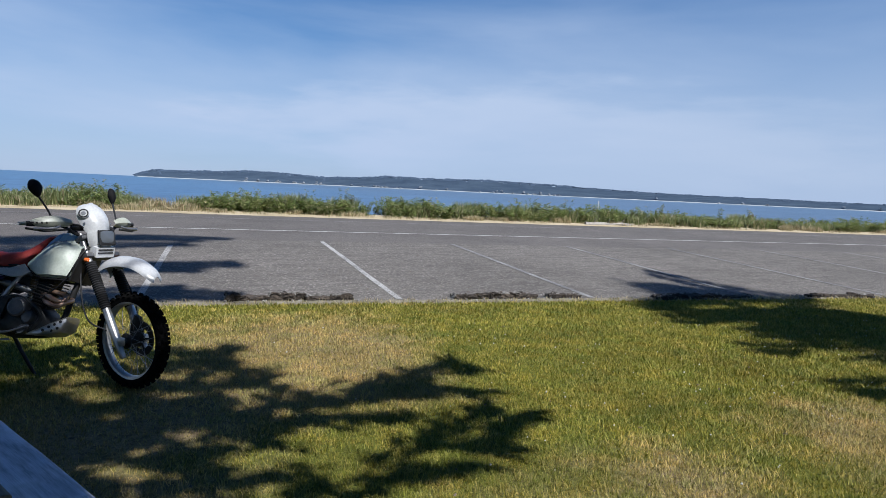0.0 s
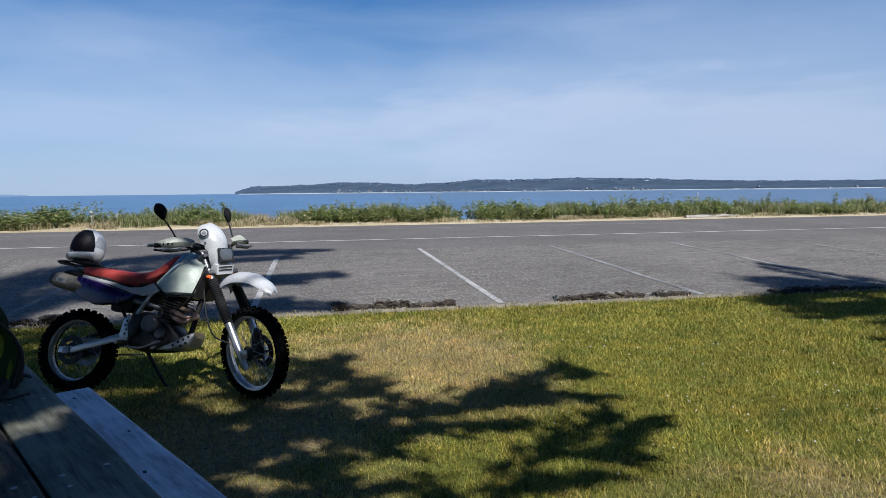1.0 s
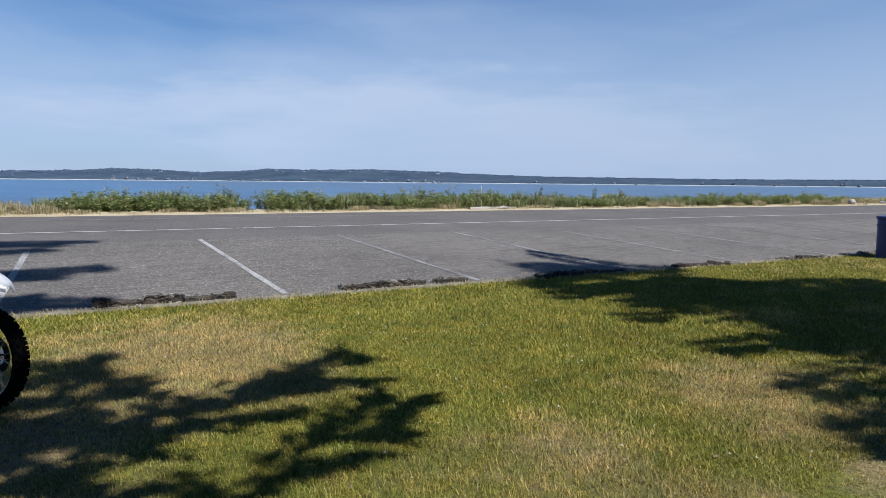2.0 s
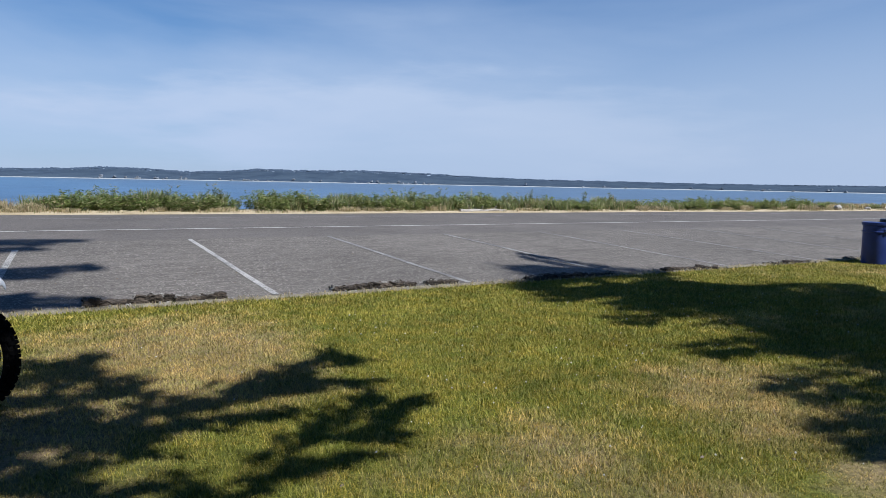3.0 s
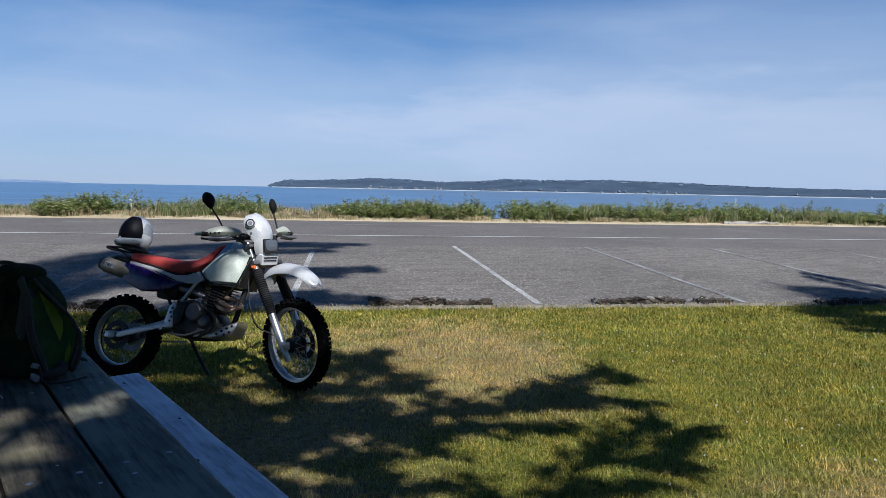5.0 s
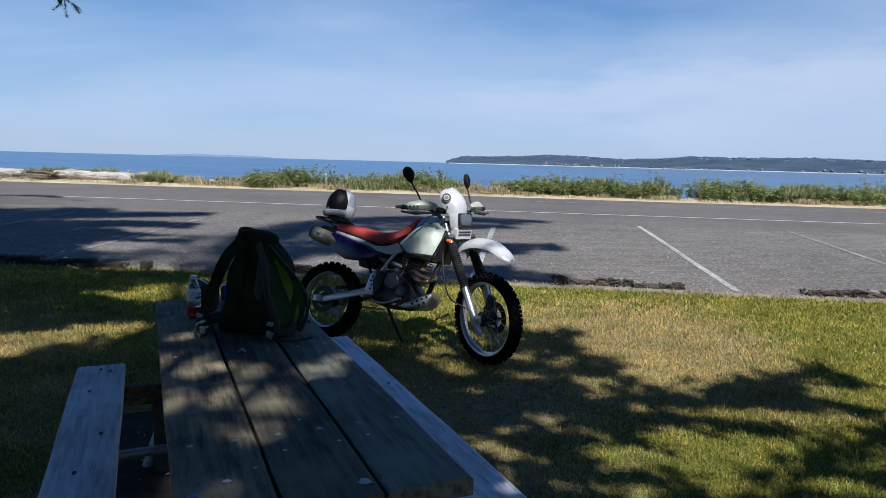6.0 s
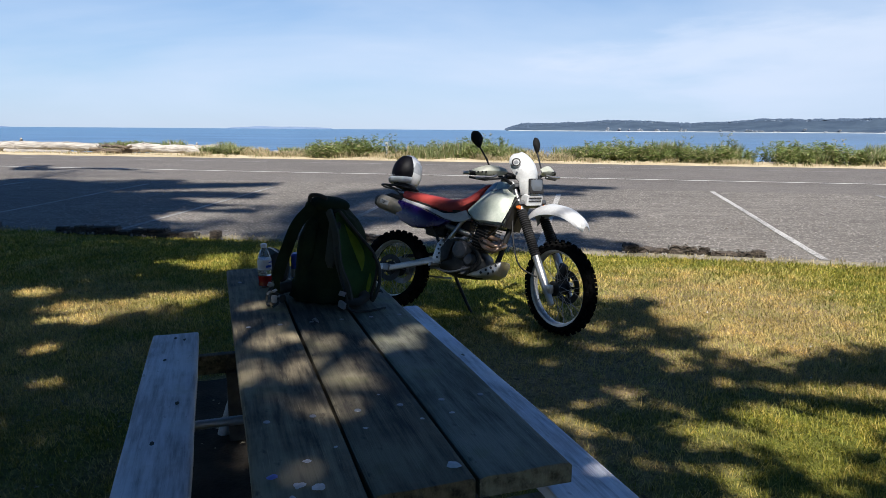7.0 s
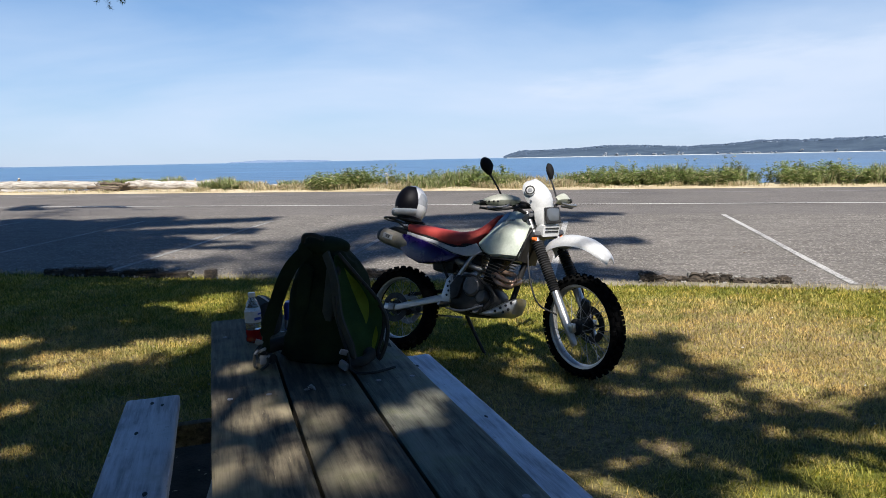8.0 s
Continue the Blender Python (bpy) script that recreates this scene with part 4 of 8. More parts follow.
def lit_through(points, openings):
    """False where a twig would shade one of the sunny gaps (x, y, z, half widths)."""
    keep = np.ones(len(points), bool)
    for ox, oy, oz, rx, ry in openings:
        k = (points[:, 2] - oz) / TO_SUN.z
        dx, dy = points[:, 0] - TO_SUN.x * k - ox, points[:, 1] - TO_SUN.y * k - oy
        ragged = 1 + 0.55 * np.sin(dx * 5 / rx + oy * 7 + dy * 2 / ry) * np.sin(dy * 4 / ry + ox * 5)
        keep &= (dx / rx) ** 2 + (dy / ry) ** 2 > ragged
    return keep


def conifer(x, y, tall, girth, limbs, reach, clear, extra, seed, label, thick, thin, openings=(), taper=0.75):
    """A spruce: tapered trunk, drooping limbs, needle crown; extra limbs are given by their course."""
    g = np.random.default_rng(seed)
    tree = empty("conifer", pose(x, y, 0), label, "tree", "conifers by the lot")
    bm = bmesh.new()
    heights = [0, 0.3, 1.2, 3, 6, 10, 15, tall * 0.85, tall]
    tube(bm, [(0.12 * math.sin(h), 0.1 * math.cos(h * 0.7), h - 0.05) for h in heights], [girth * 1.5, girth * 1.15, girth, girth * 0.9, girth * 0.78, girth * 0.6, girth * 0.4, girth * 0.15, 0.02], 12)
    part("trunk", bm, M_BARK, tree, "rough brown bark")
    courses = [[np.array(p, float) - (x, y, 0) for p in course] for course in extra]
    for k in range(limbs):
        h = clear + (tall - clear) * (k / limbs) ** 1.15
        long = reach * (1 - (h - clear) / (tall - clear)) ** taper * g.uniform(0.75, 1.1) + 0.4
        a = k * 2.4 + g.uniform(-0.3, 0.3)
        u = np.array([math.cos(a), math.sin(a), 0])
        courses.append([np.array([0, 0, h]), np.array([0, 0, h]) + u * long * 0.5 + (0, 0, 0.1), np.array([0, 0, h - 0.12 * long]) + u * long * g.uniform(0.95, 1.05)])
    vs, ts, c = [], [], 0
    for nth, course in enumerate(courses):
        line = [np.array(p) for p in curve_pts(course, 5)]
        bm = bmesh.new()
        tube(bm, line, [max(0.01, 0.036 * (1 - i / len(line))) for i in range(len(line))], 5)
        part("limb", bm, M_BARK, tree)
        quads = needle_twigs(line, 0.66, thick if nth < len(extra) else thin, g, 1.35)
        quads = quads[lit_through(quads.mean(1) + (x, y, 0), openings)]
        vs.append(quads.reshape(-1, 3))
        i = c + np.arange(len(quads))[:, None] * 4
        ts.append(np.concatenate([i + (0, 1, 2), i + (0, 2, 3)]))
        c += len(quads) * 4
    part("crown", soup("crown", np.concatenate(vs), np.concatenate(ts), M_NEEDLE), M_NEEDLE, tree, "dark green needles")
    return tree


def lifted(course, height, droop=0.0):
    """The course of a limb that shades the given ground points at that height."""
    k = height / TO_SUN.z
    n = len(course)
    return [(px + TO_SUN.x * k, py + TO_SUN.y * k, height - droop * i / (n - 1)) for i, (px, py) in enumerate(course)]


def limb_from(x, y, h, course):
    return [(x, y, h), *course]


# sunny gaps on the table and the bench
TABLE_SUN = [(x, y, 0.75, 2.25 * rx, 2.25 * ry) for x, y, rx, ry in (
    (0.07, 3.68, 0.07, 0.06), (0.15, 3.31, 0.1, 0.08), (0.42, 3.04, 0.1, 0.07), (0.3, 2.97, 0.07, 0.06), (0.44, 3.31, 0.08, 0.05), (0.57, 3.13, 0.06, 0.04),
    (0.67, 3.34, 0.06, 0.07), (0.7, 2.95, 0.06, 0.03), (0.55, 3.0, 0.04, 0.05), (0.19, 3.47, 0.05, 0.04), (0.62, 2.75, 0.05, 0.04), (0.5, 2.8, 0.05, 0.03), (0.8, 3.1, 0.035, 0.03), (0.75, 3.5, 0.03, 0.03))]
TABLE_SUN += [(0.59, 2.8, 0.75, 0.13, 0.08), (0.68, 2.46, 0.75, 0.13, 0.09), (0.71, 2.93, 0.75, 0.1, 0.06), (1.35, 3.1, 0.46, 0.07, 0.1)]
# the motorcycle stands in the sun, its underside in the shade
BIKE_SUN = [(0.21, 6.72, 1.1, 0.2, 0.14), (0.45, 6.45, 0.93, 0.26, 0.12), (0.98, 6.17, 0.88, 0.13, 0.09), (0.8, 6.28, 0.95, 0.08, 0.1), (1.18, 6.25, 1.18, 0.2, 0.16), (1.26, 6.17, 1.0, 0.16, 0.14), (1.42, 5.96, 0.9, 0.22, 0.18),
            (1.56, 5.8, 0.84, 0.14, 0.12), (0.05, 6.58, 0.86, 0.12, 0.08), (1.28, 5.97, 0.55, 0.1, 0.09), (0.83, 6.15, 1.17, 0.14, 0.1), (1.2, 5.7, 0, 0.16, 0.09), (1.75, 5.6, 0, 0.2, 0.08), (1.0, 6.75, 0, 0.35, 0.16), (0.76, 7.54, 0, 0.38, 0.12), (1.11, 6.25, 0, 0.2, 0.18)]
gaps = random.Random(41)
DAPPLES = [(0.9 + 2.4 * gaps.random() ** 0.8, gaps.uniform(3.0, 6.4), 0, gaps.uniform(0.06, 0.18), gaps.uniform(0.04, 0.1)) for _ in range(52)]
DAPPLES += [(gaps.uniform(-4.2, 0.3), gaps.uniform(3.6, 8.6), 0, gaps.uniform(0.06, 0.17), gaps.uniform(0.05, 0.11)) for _ in range(48)][::2]
DAPPLES += [(gaps.uniform(1.3, 2.8), gaps.uniform(3.2, 5.0), 0, gaps.uniform(0.07, 0.18), gaps.uniform(0.05, 0.1)) for _ in range(22)]
DAPPLES += [(gaps.uniform(-3.4, -0.9), gaps.uniform(3.2, 5.4), 0, gaps.uniform(0.07, 0.17), gaps.uniform(0.05, 0.11)) for _ in range(14)]
DAPPLES = [gap for gap in DAPPLES if not (-1.3 < gap[0] < 0.5 and gap[1] < 5.1)]
T1, T2, T3 = (1.75, -3.2), (-5.4, 2.4), (12.4, -1.6)
first = [
    limb_from(*T1, 5.6, lifted([(0.9, 4.2), (2.1, 5.3), (2.95, 5.3), (3.8, 5.75), (4.15, 6.0)], 5.0)),
    limb_from(*T1, 5.3, lifted([(1.9, 4.7), (2.7, 5.1), (3.3, 5.2), (3.72, 5.33)], 4.7)),
    limb_from(*T1, 7.2, lifted([(0.9, 6.0), (1.5, 6.6), (2.1, 6.75), (2.57, 7.02), (2.72, 7.2)], 6.6)),
    limb_from(*T1, 6.6, lifted([(0.5, 5.2), (1.2, 5.9), (1.8, 6.25), (2.2, 6.3)], 6.0)),
    limb_from(*T1, 6.2, lifted([(0.8, 4.8), (1.5, 5.4), (2.0, 5.7), (2.3, 5.75)], 5.6)),
    limb_from(*T1, 5.2, lifted([(0.7, 3.9), (1.3, 4.7), (1.9, 5.1), (2.2, 5.1)], 4.6)),
    limb_from(*T1, 5.0, lifted([(0.9, 3.4), (1.5, 4.1), (2.0, 4.45), (2.4, 4.5)], 4.3)),
    limb_from(*T1, 4.6, lifted([(-0.9, 2.5), (-0.2, 3.3), (0.4, 3.8), (0.9, 4.0)], 4.2)),
    limb_from(*T1, 4.2, lifted([(-0.5, 1.9), (0.2, 2.7), (0.8, 3.2), (1.4, 3.4)], 3.8)),
    limb_from(*T1, 5.0, lifted([(-0.9, 3.3), (-0.1, 4.2), (0.5, 4.7), (0.9, 4.8)], 4.5)),
    limb_from(*T1, 4.6, lifted([(1.4, 3.0), (2.0, 3.6), (2.48, 3.97), (3.0, 4.17), (3.45, 4.45), (3.72, 4.62)], 4.1)),
    limb_from(*T1, 4.4, lifted([(0.6, 3.6), (1.5, 4.6), (2.3, 4.9), (2.9, 4.9)], 3.9)),
    limb_from(*T1, 7.6, lifted([(-0.5, 6.2), (0.3, 6.9), (0.9, 7.05), (1.25, 6.95)], 7.0)),
    limb_from(*T1, 8.0, lifted([(-0.8, 6.6), (0.0, 7.15), (0.55, 7.3)], 7.4)),
    limb_from(*T1, 5.6, lifted([(-0.2, 4.5), (0.5, 5.2), (1.0, 5.5)], 5.2)),
    limb_from(*T1, 5.2, lifted([(0.2, 3.8), (0.9, 4.4), (1.5, 4.7)], 4.8)),
    limb_from(*T1, 6.5, lifted([(-0.1, 5.3), (0.6, 5.9), (1.2, 6.1)], 6.0)),
    limb_from(*T1, 4.9, lifted([(0.0, 4.0), (0.9, 5.1), (1.4, 5.6), (1.7, 5.7)], 4.5)),
    limb_from(*T1, 5.9, lifted([(-0.4, 4.6), (0.1, 5.5), (0.5, 6.0)], 5.4)),
    limb_from(*T1, 8.2, lifted([(-1.2, 5.6), (-0.9, 6.9), (-0.2, 7.7)], 7.4)),
    limb_from(*T1, 11.2, lifted([(-1.2, 8.3), (0.2, 9.5), (1.2, 10.0), (1.9, 10.1)], 10.3)),
    limb_from(*T1, 13.6, lifted([(-1.6, 10.6), (0.2, 11.7), (1.4, 11.7), (2.2, 11.6)], 12.6)),
    limb_from(*T1, 17.2, lifted([(-1.8, 13.8), (0.6, 15.0), (1.8, 15.1), (2.5, 14.9)], 16.1)),
    limb_from(*T1, 11.5, lifted([(-0.6, 8.4), (0.8, 9.4), (1.74, 9.8), (2.51, 9.56)], 10.6)),
    limb_from(*T1, 14.0, lifted([(-1.4, 11.0), (0.6, 12.1), (1.92, 11.98), (2.8, 12.03)], 13.0)),
    limb_from(*T1, 17.5, lifted([(-1.5, 14.2), (0.8, 15.4), (2.2, 15.4), (3.0, 15.2)], 16.4)),
    limb_from(*T1, 17.0, lifted([(-1.0, 13.2), (0.8, 14.1), (2.2, 14.3)], 16.0)),
]
conifer(*T1, 21, 0.3, 30, 3.4, 8.0, first, 3, "tall spruce with long drooping boughs behind the table", 105, 28, [
    (-3.2, 6.4, 0, 2.3, 3.2), (3.6, 7.2, 0, 1.7, 1.0), (4.9, 3.0, 0, 1.9, 1.6), (6.0, 6.0, 0, 1.6, 1.6), (3.3, 6.2, 0, 0.6, 0.35), (2.6, 5.75, 0, 0.22, 0.14), (3.35, 4.95, 0, 0.38, 0.15), (2.95, 4.62, 0, 0.25, 0.09), (2.85, 5.02, 0, 0.3, 0.08), (3.9, 5.35, 0, 0.35, 0.22), (2.9, 3.7, 0, 0.4, 0.12), (1.92, 4.66, 0, 0.12, 0.07), (2.35, 4.63, 0, 0.17, 0.07),
    (2.65, 4.5, 0, 0.36, 0.2), (2.34, 5.11, 0, 0.09, 0.06), (2.43, 4.3, 0, 0.26, 0.12), (2.0, 4.42, 0, 0.28, 0.1), (1.75, 4.85, 0, 0.18, 0.08), (1.6, 4.3, 0, 0.14, 0.06), (2.95, 4.95, 0, 0.2, 0.09), (2.1, 5.3, 0, 0.16, 0.06), (1.45, 4.62, 0, 0.1, 0.06), (1.35, 5.35, 0, 0.09, 0.05), (1.3, 7.4, 0, 0.5, 0.25), *TABLE_SUN, *BIKE_SUN, *DAPPLES])
second = [
    limb_from(*T2, 4.6, [(-3.9, 3.9, 4.6), (-2.5, 4.9, 3.9), (-1.75, 5.25, 3.3), (-1.45, 5.35, 2.78)]),
    limb_from(*T2, 9.0, lifted([(-6.0, 9.2), (-3.6, 9.2), (-1.96, 9.0)], 8.4)),
    limb_from(*T2, 13.4, lifted([(-8.6, 13.2), (-6.6, 13.4), (-4.6, 13.6), (-3.7, 13.5)], 12.6)),
    limb_from(*T2, 11.0, lifted([(-7.8, 11.2), (-6.0, 11.4), (-4.6, 11.6)], 10.4)),
    limb_from(*T2, 10.0, lifted([(-7.2, 10.2), (-5.6, 10.4), (-4.3, 10.4)], 9.4)),
    limb_from(*T2, 14.4, lifted([(-8.8, 14.2), (-7.0, 14.3), (-5.2, 15.0)], 13.6)),
    limb_from(*T2, 12.0, lifted([(-8.0, 12.2), (-5.4, 12.3), (-3.2, 12.0)], 11.4)),
    limb_from(*T2, 15.0, lifted([(-8.5, 14.6), (-5.8, 14.8), (-4.0, 15.2)], 14.2)),
    limb_from(*T2, 16.0, lifted([(-10.5, 17.4), (-12.0, 18.6), (-12.6, 19.9)], 15.2)),
    limb_from(*T2, 8.2, lifted([(-5.5, 7.9), (-3.8, 8.3), (-2.5, 8.4)], 7.6)),
    limb_from(*T2, 7.6, lifted([(-5.2, 7.2), (-4.0, 7.6), (-2.9, 7.7)], 7.0)),
    limb_from(*T2, 6.4, lifted([(-5.0, 6.8), (-3.4, 7.4), (-1.9, 7.3), (-0.6, 7.2)], 6.0)),
    limb_from(*T2, 6.0, lifted([(-4.6, 6.0), (-3.6, 6.2), (-2.9, 6.1)], 5.6)),
    limb_from(*T2, 5.4, lifted([(-4.8, 4.9), (-3.4, 5.3), (-1.8, 5.3), (-0.3, 5.2)], 5.0)),
    limb_from(*T2, 5.0, lifted([(-4.6, 4.0), (-3.2, 4.5), (-1.8, 4.6), (-0.6, 4.5)], 4.6)),
    limb_from(*T2, 4.6, lifted([(-4.4, 3.2), (-3.0, 3.7), (-1.8, 3.8), (-0.9, 3.6)], 4.2)),
    limb_from(*T2, 7.0, lifted([(-2.6, 5.6), (-1.4, 6.1), (-0.5, 6.4)], 6.6)),
    limb_from(*T2, 4.4, lifted([(-4.0, 2.5), (-2.6, 3.0), (-1.2, 3.0)], 4.0)),
]
conifer(*T2, 21.5, 0.28, 130, 4.8, 4.0, second, 4, "broad spruce shading the lawn and the lot", 165, 110, [
    (-10.4, 16.9, 0, 2.7, 1.6), (-8.1, 16.4, 0, 1.2, 0.9), (-2.6, 8.08, 0, 0.26, 0.14), (-2.0, 6.39, 0, 0.32, 0.14), (-2.26, 5.8, 0, 0.3, 0.12), (-3.07, 6.59, 0, 0.22, 0.2), (-1.98, 5.15, 0, 0.13, 0.16), (-1.75, 8.4, 0, 0.2, 0.14), (-2.5, 8.85, 0, 0.2, 0.07), (-0.4, 8.7, 0, 0.7, 0.3),
    (-3.5, 10.95, 0, 0.65, 0.3), (-3.5, 12.07, 0, 0.5, 0.22), (-2.75, 9.85, 0, 0.6, 0.2), (-2.1, 10.47, 0, 0.4, 0.3), (-2.4, 12.5, 0, 0.7, 0.5), (-1.1, 11.2, 0, 0.9, 0.5), *TABLE_SUN, *BIKE_SUN, *DAPPLES], 0.5)
third = [
    limb_from(*T3, 9.5, lifted([(11.4, 7.0), (10.6, 8.8), (10.21, 10.76)], 9.0)),
    limb_from(*T3, 8.5, lifted([(10.8, 6.6), (9.8, 7.6), (8.82, 7.84)], 8.0)),
    limb_from(*T3, 7.0, lifted([(10.4, 5.2), (9.0, 6.3), (7.68, 7.16)], 6.6)),
    limb_from(*T3, 6.0, lifted([(10.0, 4.4), (8.6, 5.1), (7.35, 5.71)], 5.6)),
    limb_from(*T3, 5.2, lifted([(9.6, 3.2), (8.2, 4.0), (6.85, 4.39)], 4.9)),
    limb_from(*T3, 4.4, lifted([(9.2, 1.8), (7.4, 2.4), (5.75, 2.6)], 4.1)),
    limb_from(*T3, 4.2, lifted([(9.0, 1.4), (7.4, 2.0), (5.56, 2.28)], 3.9)),
    limb_from(*T3, 4.8, lifted([(9.4, 2.6), (7.8, 3.1), (6.3, 3.2)], 4.5)),
    limb_from(*T3, 4.3, lifted([(9.0, 0.9), (7.4, 1.4), (5.9, 1.7)], 4.0)),
    limb_from(*T3, 4.0, lifted([(9.2, 2.0), (7.6, 2.3), (6.1, 2.4)], 3.8)),
    limb_from(*T3, 8.8, lifted([(12.2, 6.6), (12.0, 7.4), (11.76, 7.9)], 8.4)),
]
conifer(*T3, 15, 0.26, 84, 4.2, 3.6, third, 6, "spruce casting its shade over the lawn's edge", 74, 62, [(13.0, 7.1, 0, 1.9, 1.2), (14.6, 5.3, 0, 2.0, 1.2), (11.4, 7.3, 0, 0.6, 0.5), (7.9, 5.2, 0, 0.4, 0.15), (8.3, 9.3, 0, 0.85, 0.8), (9.7, 7.72, 0, 1.1, 0.2), (8.2, 6.65, 0, 0.6, 0.13), (9.6, 10.6, 0, 0.5, 0.5)])

# unseen conifers added behind the path to block part of the skylight
g = np.random.default_rng(33)
vs, ts, c = [], [], 0
for k in range(46):
    at = np.array([-62 + 2.75 * k + g.uniform(-1, 1), g.uniform(-36, -23), 0.0])
    tall = g.uniform(14, 20)
    m = 260
    f, a = g.random(m) ** 1.3, g.uniform(0, 6.28, m)
    rr = (0.4 + 3.4 * (1 - f)) * g.uniform(0.2, 1, m)
    p = at + np.stack([np.cos(a) * rr, np.sin(a) * rr, 0.4 + (tall - 0.4) * f], 1)
    out = np.stack([np.cos(a), np.sin(a), g.uniform(-0.7, 0.1, m)], 1) * g.uniform(0.7, 1.4, m)[:, None]
    side = np.stack([-np.sin(a), np.cos(a), g.uniform(-0.3, 0.3, m)], 1) * g.uniform(0.3, 0.7, m)[:, None]
    vs.append(np.stack([p - out * 0.5, p + side, p + out * 0.6, p - side], 1).reshape(-1, 3))
    i = c + np.arange(m)[:, None] * 4
    ts.append(np.concatenate([i + (0, 1, 2), i + (0, 2, 3)]))
    c += 4 * m
tagged(new("woods", soup("woods", np.concatenate(vs), np.concatenate(ts), M_NEEDLE)), "unseen dark conifers added behind to dim the skylight", "woods", "", "stuff")

# hanging tip of a bough with brush-like twigs
bm = bmesh.new()
vs, ts, c = [], [], 0
g = np.random.default_rng(12)
bough = [np.array(p) for p in ((-1.75, 5.25, 3.27), (-1.42, 5.35, 2.69), (-1.31, 5.38, 2.43))]
tufts = []
for k in range(12):
    f = 0.8 * g.random()
    p = bough[0] * (1 - f) + bough[2] * f if f < 0.5 else bough[1] * (2 - 2 * f) + bough[2] * (2 * f - 1)
    end = p + np.array([g.uniform(-0.14, 0.14), g.uniform(-0.1, 0.1), -g.uniform(0.05, 0.13)])
    tufts.append((p, end))
tufts += [(bough[2], bough[2] + (0.01, 0, -0.115)), (bough[2], bough[2] + (0.1, 0, -0.07)), (bough[2], bough[2] + (-0.08, 0.02, -0.07)), (bough[2] + (0.05, 0, -0.03), bough[2] + (0.09, 0, -0.085))]
for p, e in tufts:
    for j in range(90):
        f = g.random()
        q = p * (1 - f) + e * f
        out = g.normal(0, 1, 3) + 0.8 * (e - p) / np.linalg.norm(e - p)
        out /= np.linalg.norm(out)
        side = np.cross(out, g.normal(0, 1, 3))
        side /= np.linalg.norm(side)
        vs += [q + side * 0.0014, q - side * 0.0014, q + out * g.uniform(0.018, 0.032)]
        ts.append((c, c + 1, c + 2))
        c += 3
crown = bpy.data.objects["conifer.001"]
ob = part("bough_tip", soup("bough_tip", np.array(vs) - np.array((*T2, 0)), np.array(ts), M_NEEDLE), M_NEEDLE, crown, "brush-like needle twigs")


# ---- the far shore ----
EYE = (1.2, 1.0)


def polar(az, r, z):
    return Vector((EYE[0] + r * math.sin(radians(az)), EYE[1] + r * math.cos(radians(az)), z))


SHORE_R = 2200.0
RIDGE = [(-0.1, 8), (0.2, 11), (1.2, 13), (3, 14), (6, 16), (8.5, 20), (11, 19), (14, 15), (17, 17), (20, 23), (24, 22), (28, 24), (32, 22), (36, 19), (40, 16), (44, 14), (50, 13), (58, 11.5), (66, 12), (74, 12), (84, 11), (100, 10)]


def ridge_height(az):
    for (a, h), (b, k) in zip(RIDGE, RIDGE[1:]):
        if az <= b:
            f = (az - a) / (b - a)
            return (h + (k - h) * f) * 2.05 - 3
    return 16.0


bm = bmesh.new()
rows = []
az = -0.12
while az < 100:
    hh = max(2.0, ridge_height(max(az, -0.1)) * (0.93 + 0.12 * noise.noise(Vector((az * 1.6, 0, 0)))))
    tip = 0.35 + 0.65 * min(1, (az + 0.12) / 1.2)
    rows.append([bm.verts.new(polar(az, r, z)) for r, z in ((SHORE_R, -1.6), (SHORE_R + 8, 1.5 + 3 * tip), (SHORE_R + 120, hh * 0.45 * tip), (SHORE_R + 330, hh * 0.9 * tip + 1), (SHORE_R + 600, hh * tip), (SHORE_R + 900, hh * 0.6 * tip))])
    az += 0.25
for a, b in zip(rows, rows[1:]):
    for k in range(5):
        bm.faces.new((a[k], b[k], b[k + 1], a[k + 1]))
tagged(new("far_shore", from_bm(bm, "far_shore", M_HAZED_LAND)), "long wooded headland across the bay, tinted with haze", "headland", "", "structure")

# woods on it: thousands of small cones and domes
g = np.random.default_rng(21)
vs, ts, c = [], [], 0
for k in range(9500):
    az = g.uniform(-0.05, 99)
    f = g.random() ** 0.7
    if g.random() < 0.28 and 5.5 < az < 34 and f < 0.55:
        continue
    hh = ridge_height(az)
    tip = 0.35 + 0.65 * min(1, (az + 0.12) / 1.2)
    r, z = SHORE_R + 10 + 570 * f, (2 + (hh - 2) * min(1, f * 1.35)) * tip
    base = np.array(polar(az, r, z - 2))
    t_h, t_w = g.uniform(4, 9) * (1.0 if az < 36 else 0.7) * (0.85 + 0.35 * noise.noise(Vector((az * 0.9, 2.0, 0)))), g.uniform(5, 11)
    ring = 5
    for j in range(ring):
        a = 2 * math.pi * j / ring + k
        vs.append(base + (math.cos(a) * t_w, math.sin(a) * t_w, g.uniform(0, 3)))
    vs.append(base + (0, 0, t_h))
    ts += [(c + j, c + (j + 1) % ring, c + ring) for j in range(ring)]
    c += ring + 1
tagged(new("hazed_woods", soup("hazed_woods", np.array(vs), np.array(ts), M_HAZED_WOODS)), "haze-tinted woods covering the far headland", "woods", "", "stuff")

# thin beach
bm = bmesh.new()
rows = []
for j in range(400):
    a = 0.1 + j * 0.25
    rows.append([bm.verts.new(polar(a, SHORE_R - 14, -1.5)), bm.verts.new(polar(a, SHORE_R - 4, 0.6 + 0.7 * noise.noise(Vector((a * 2, 0, 0)))))])
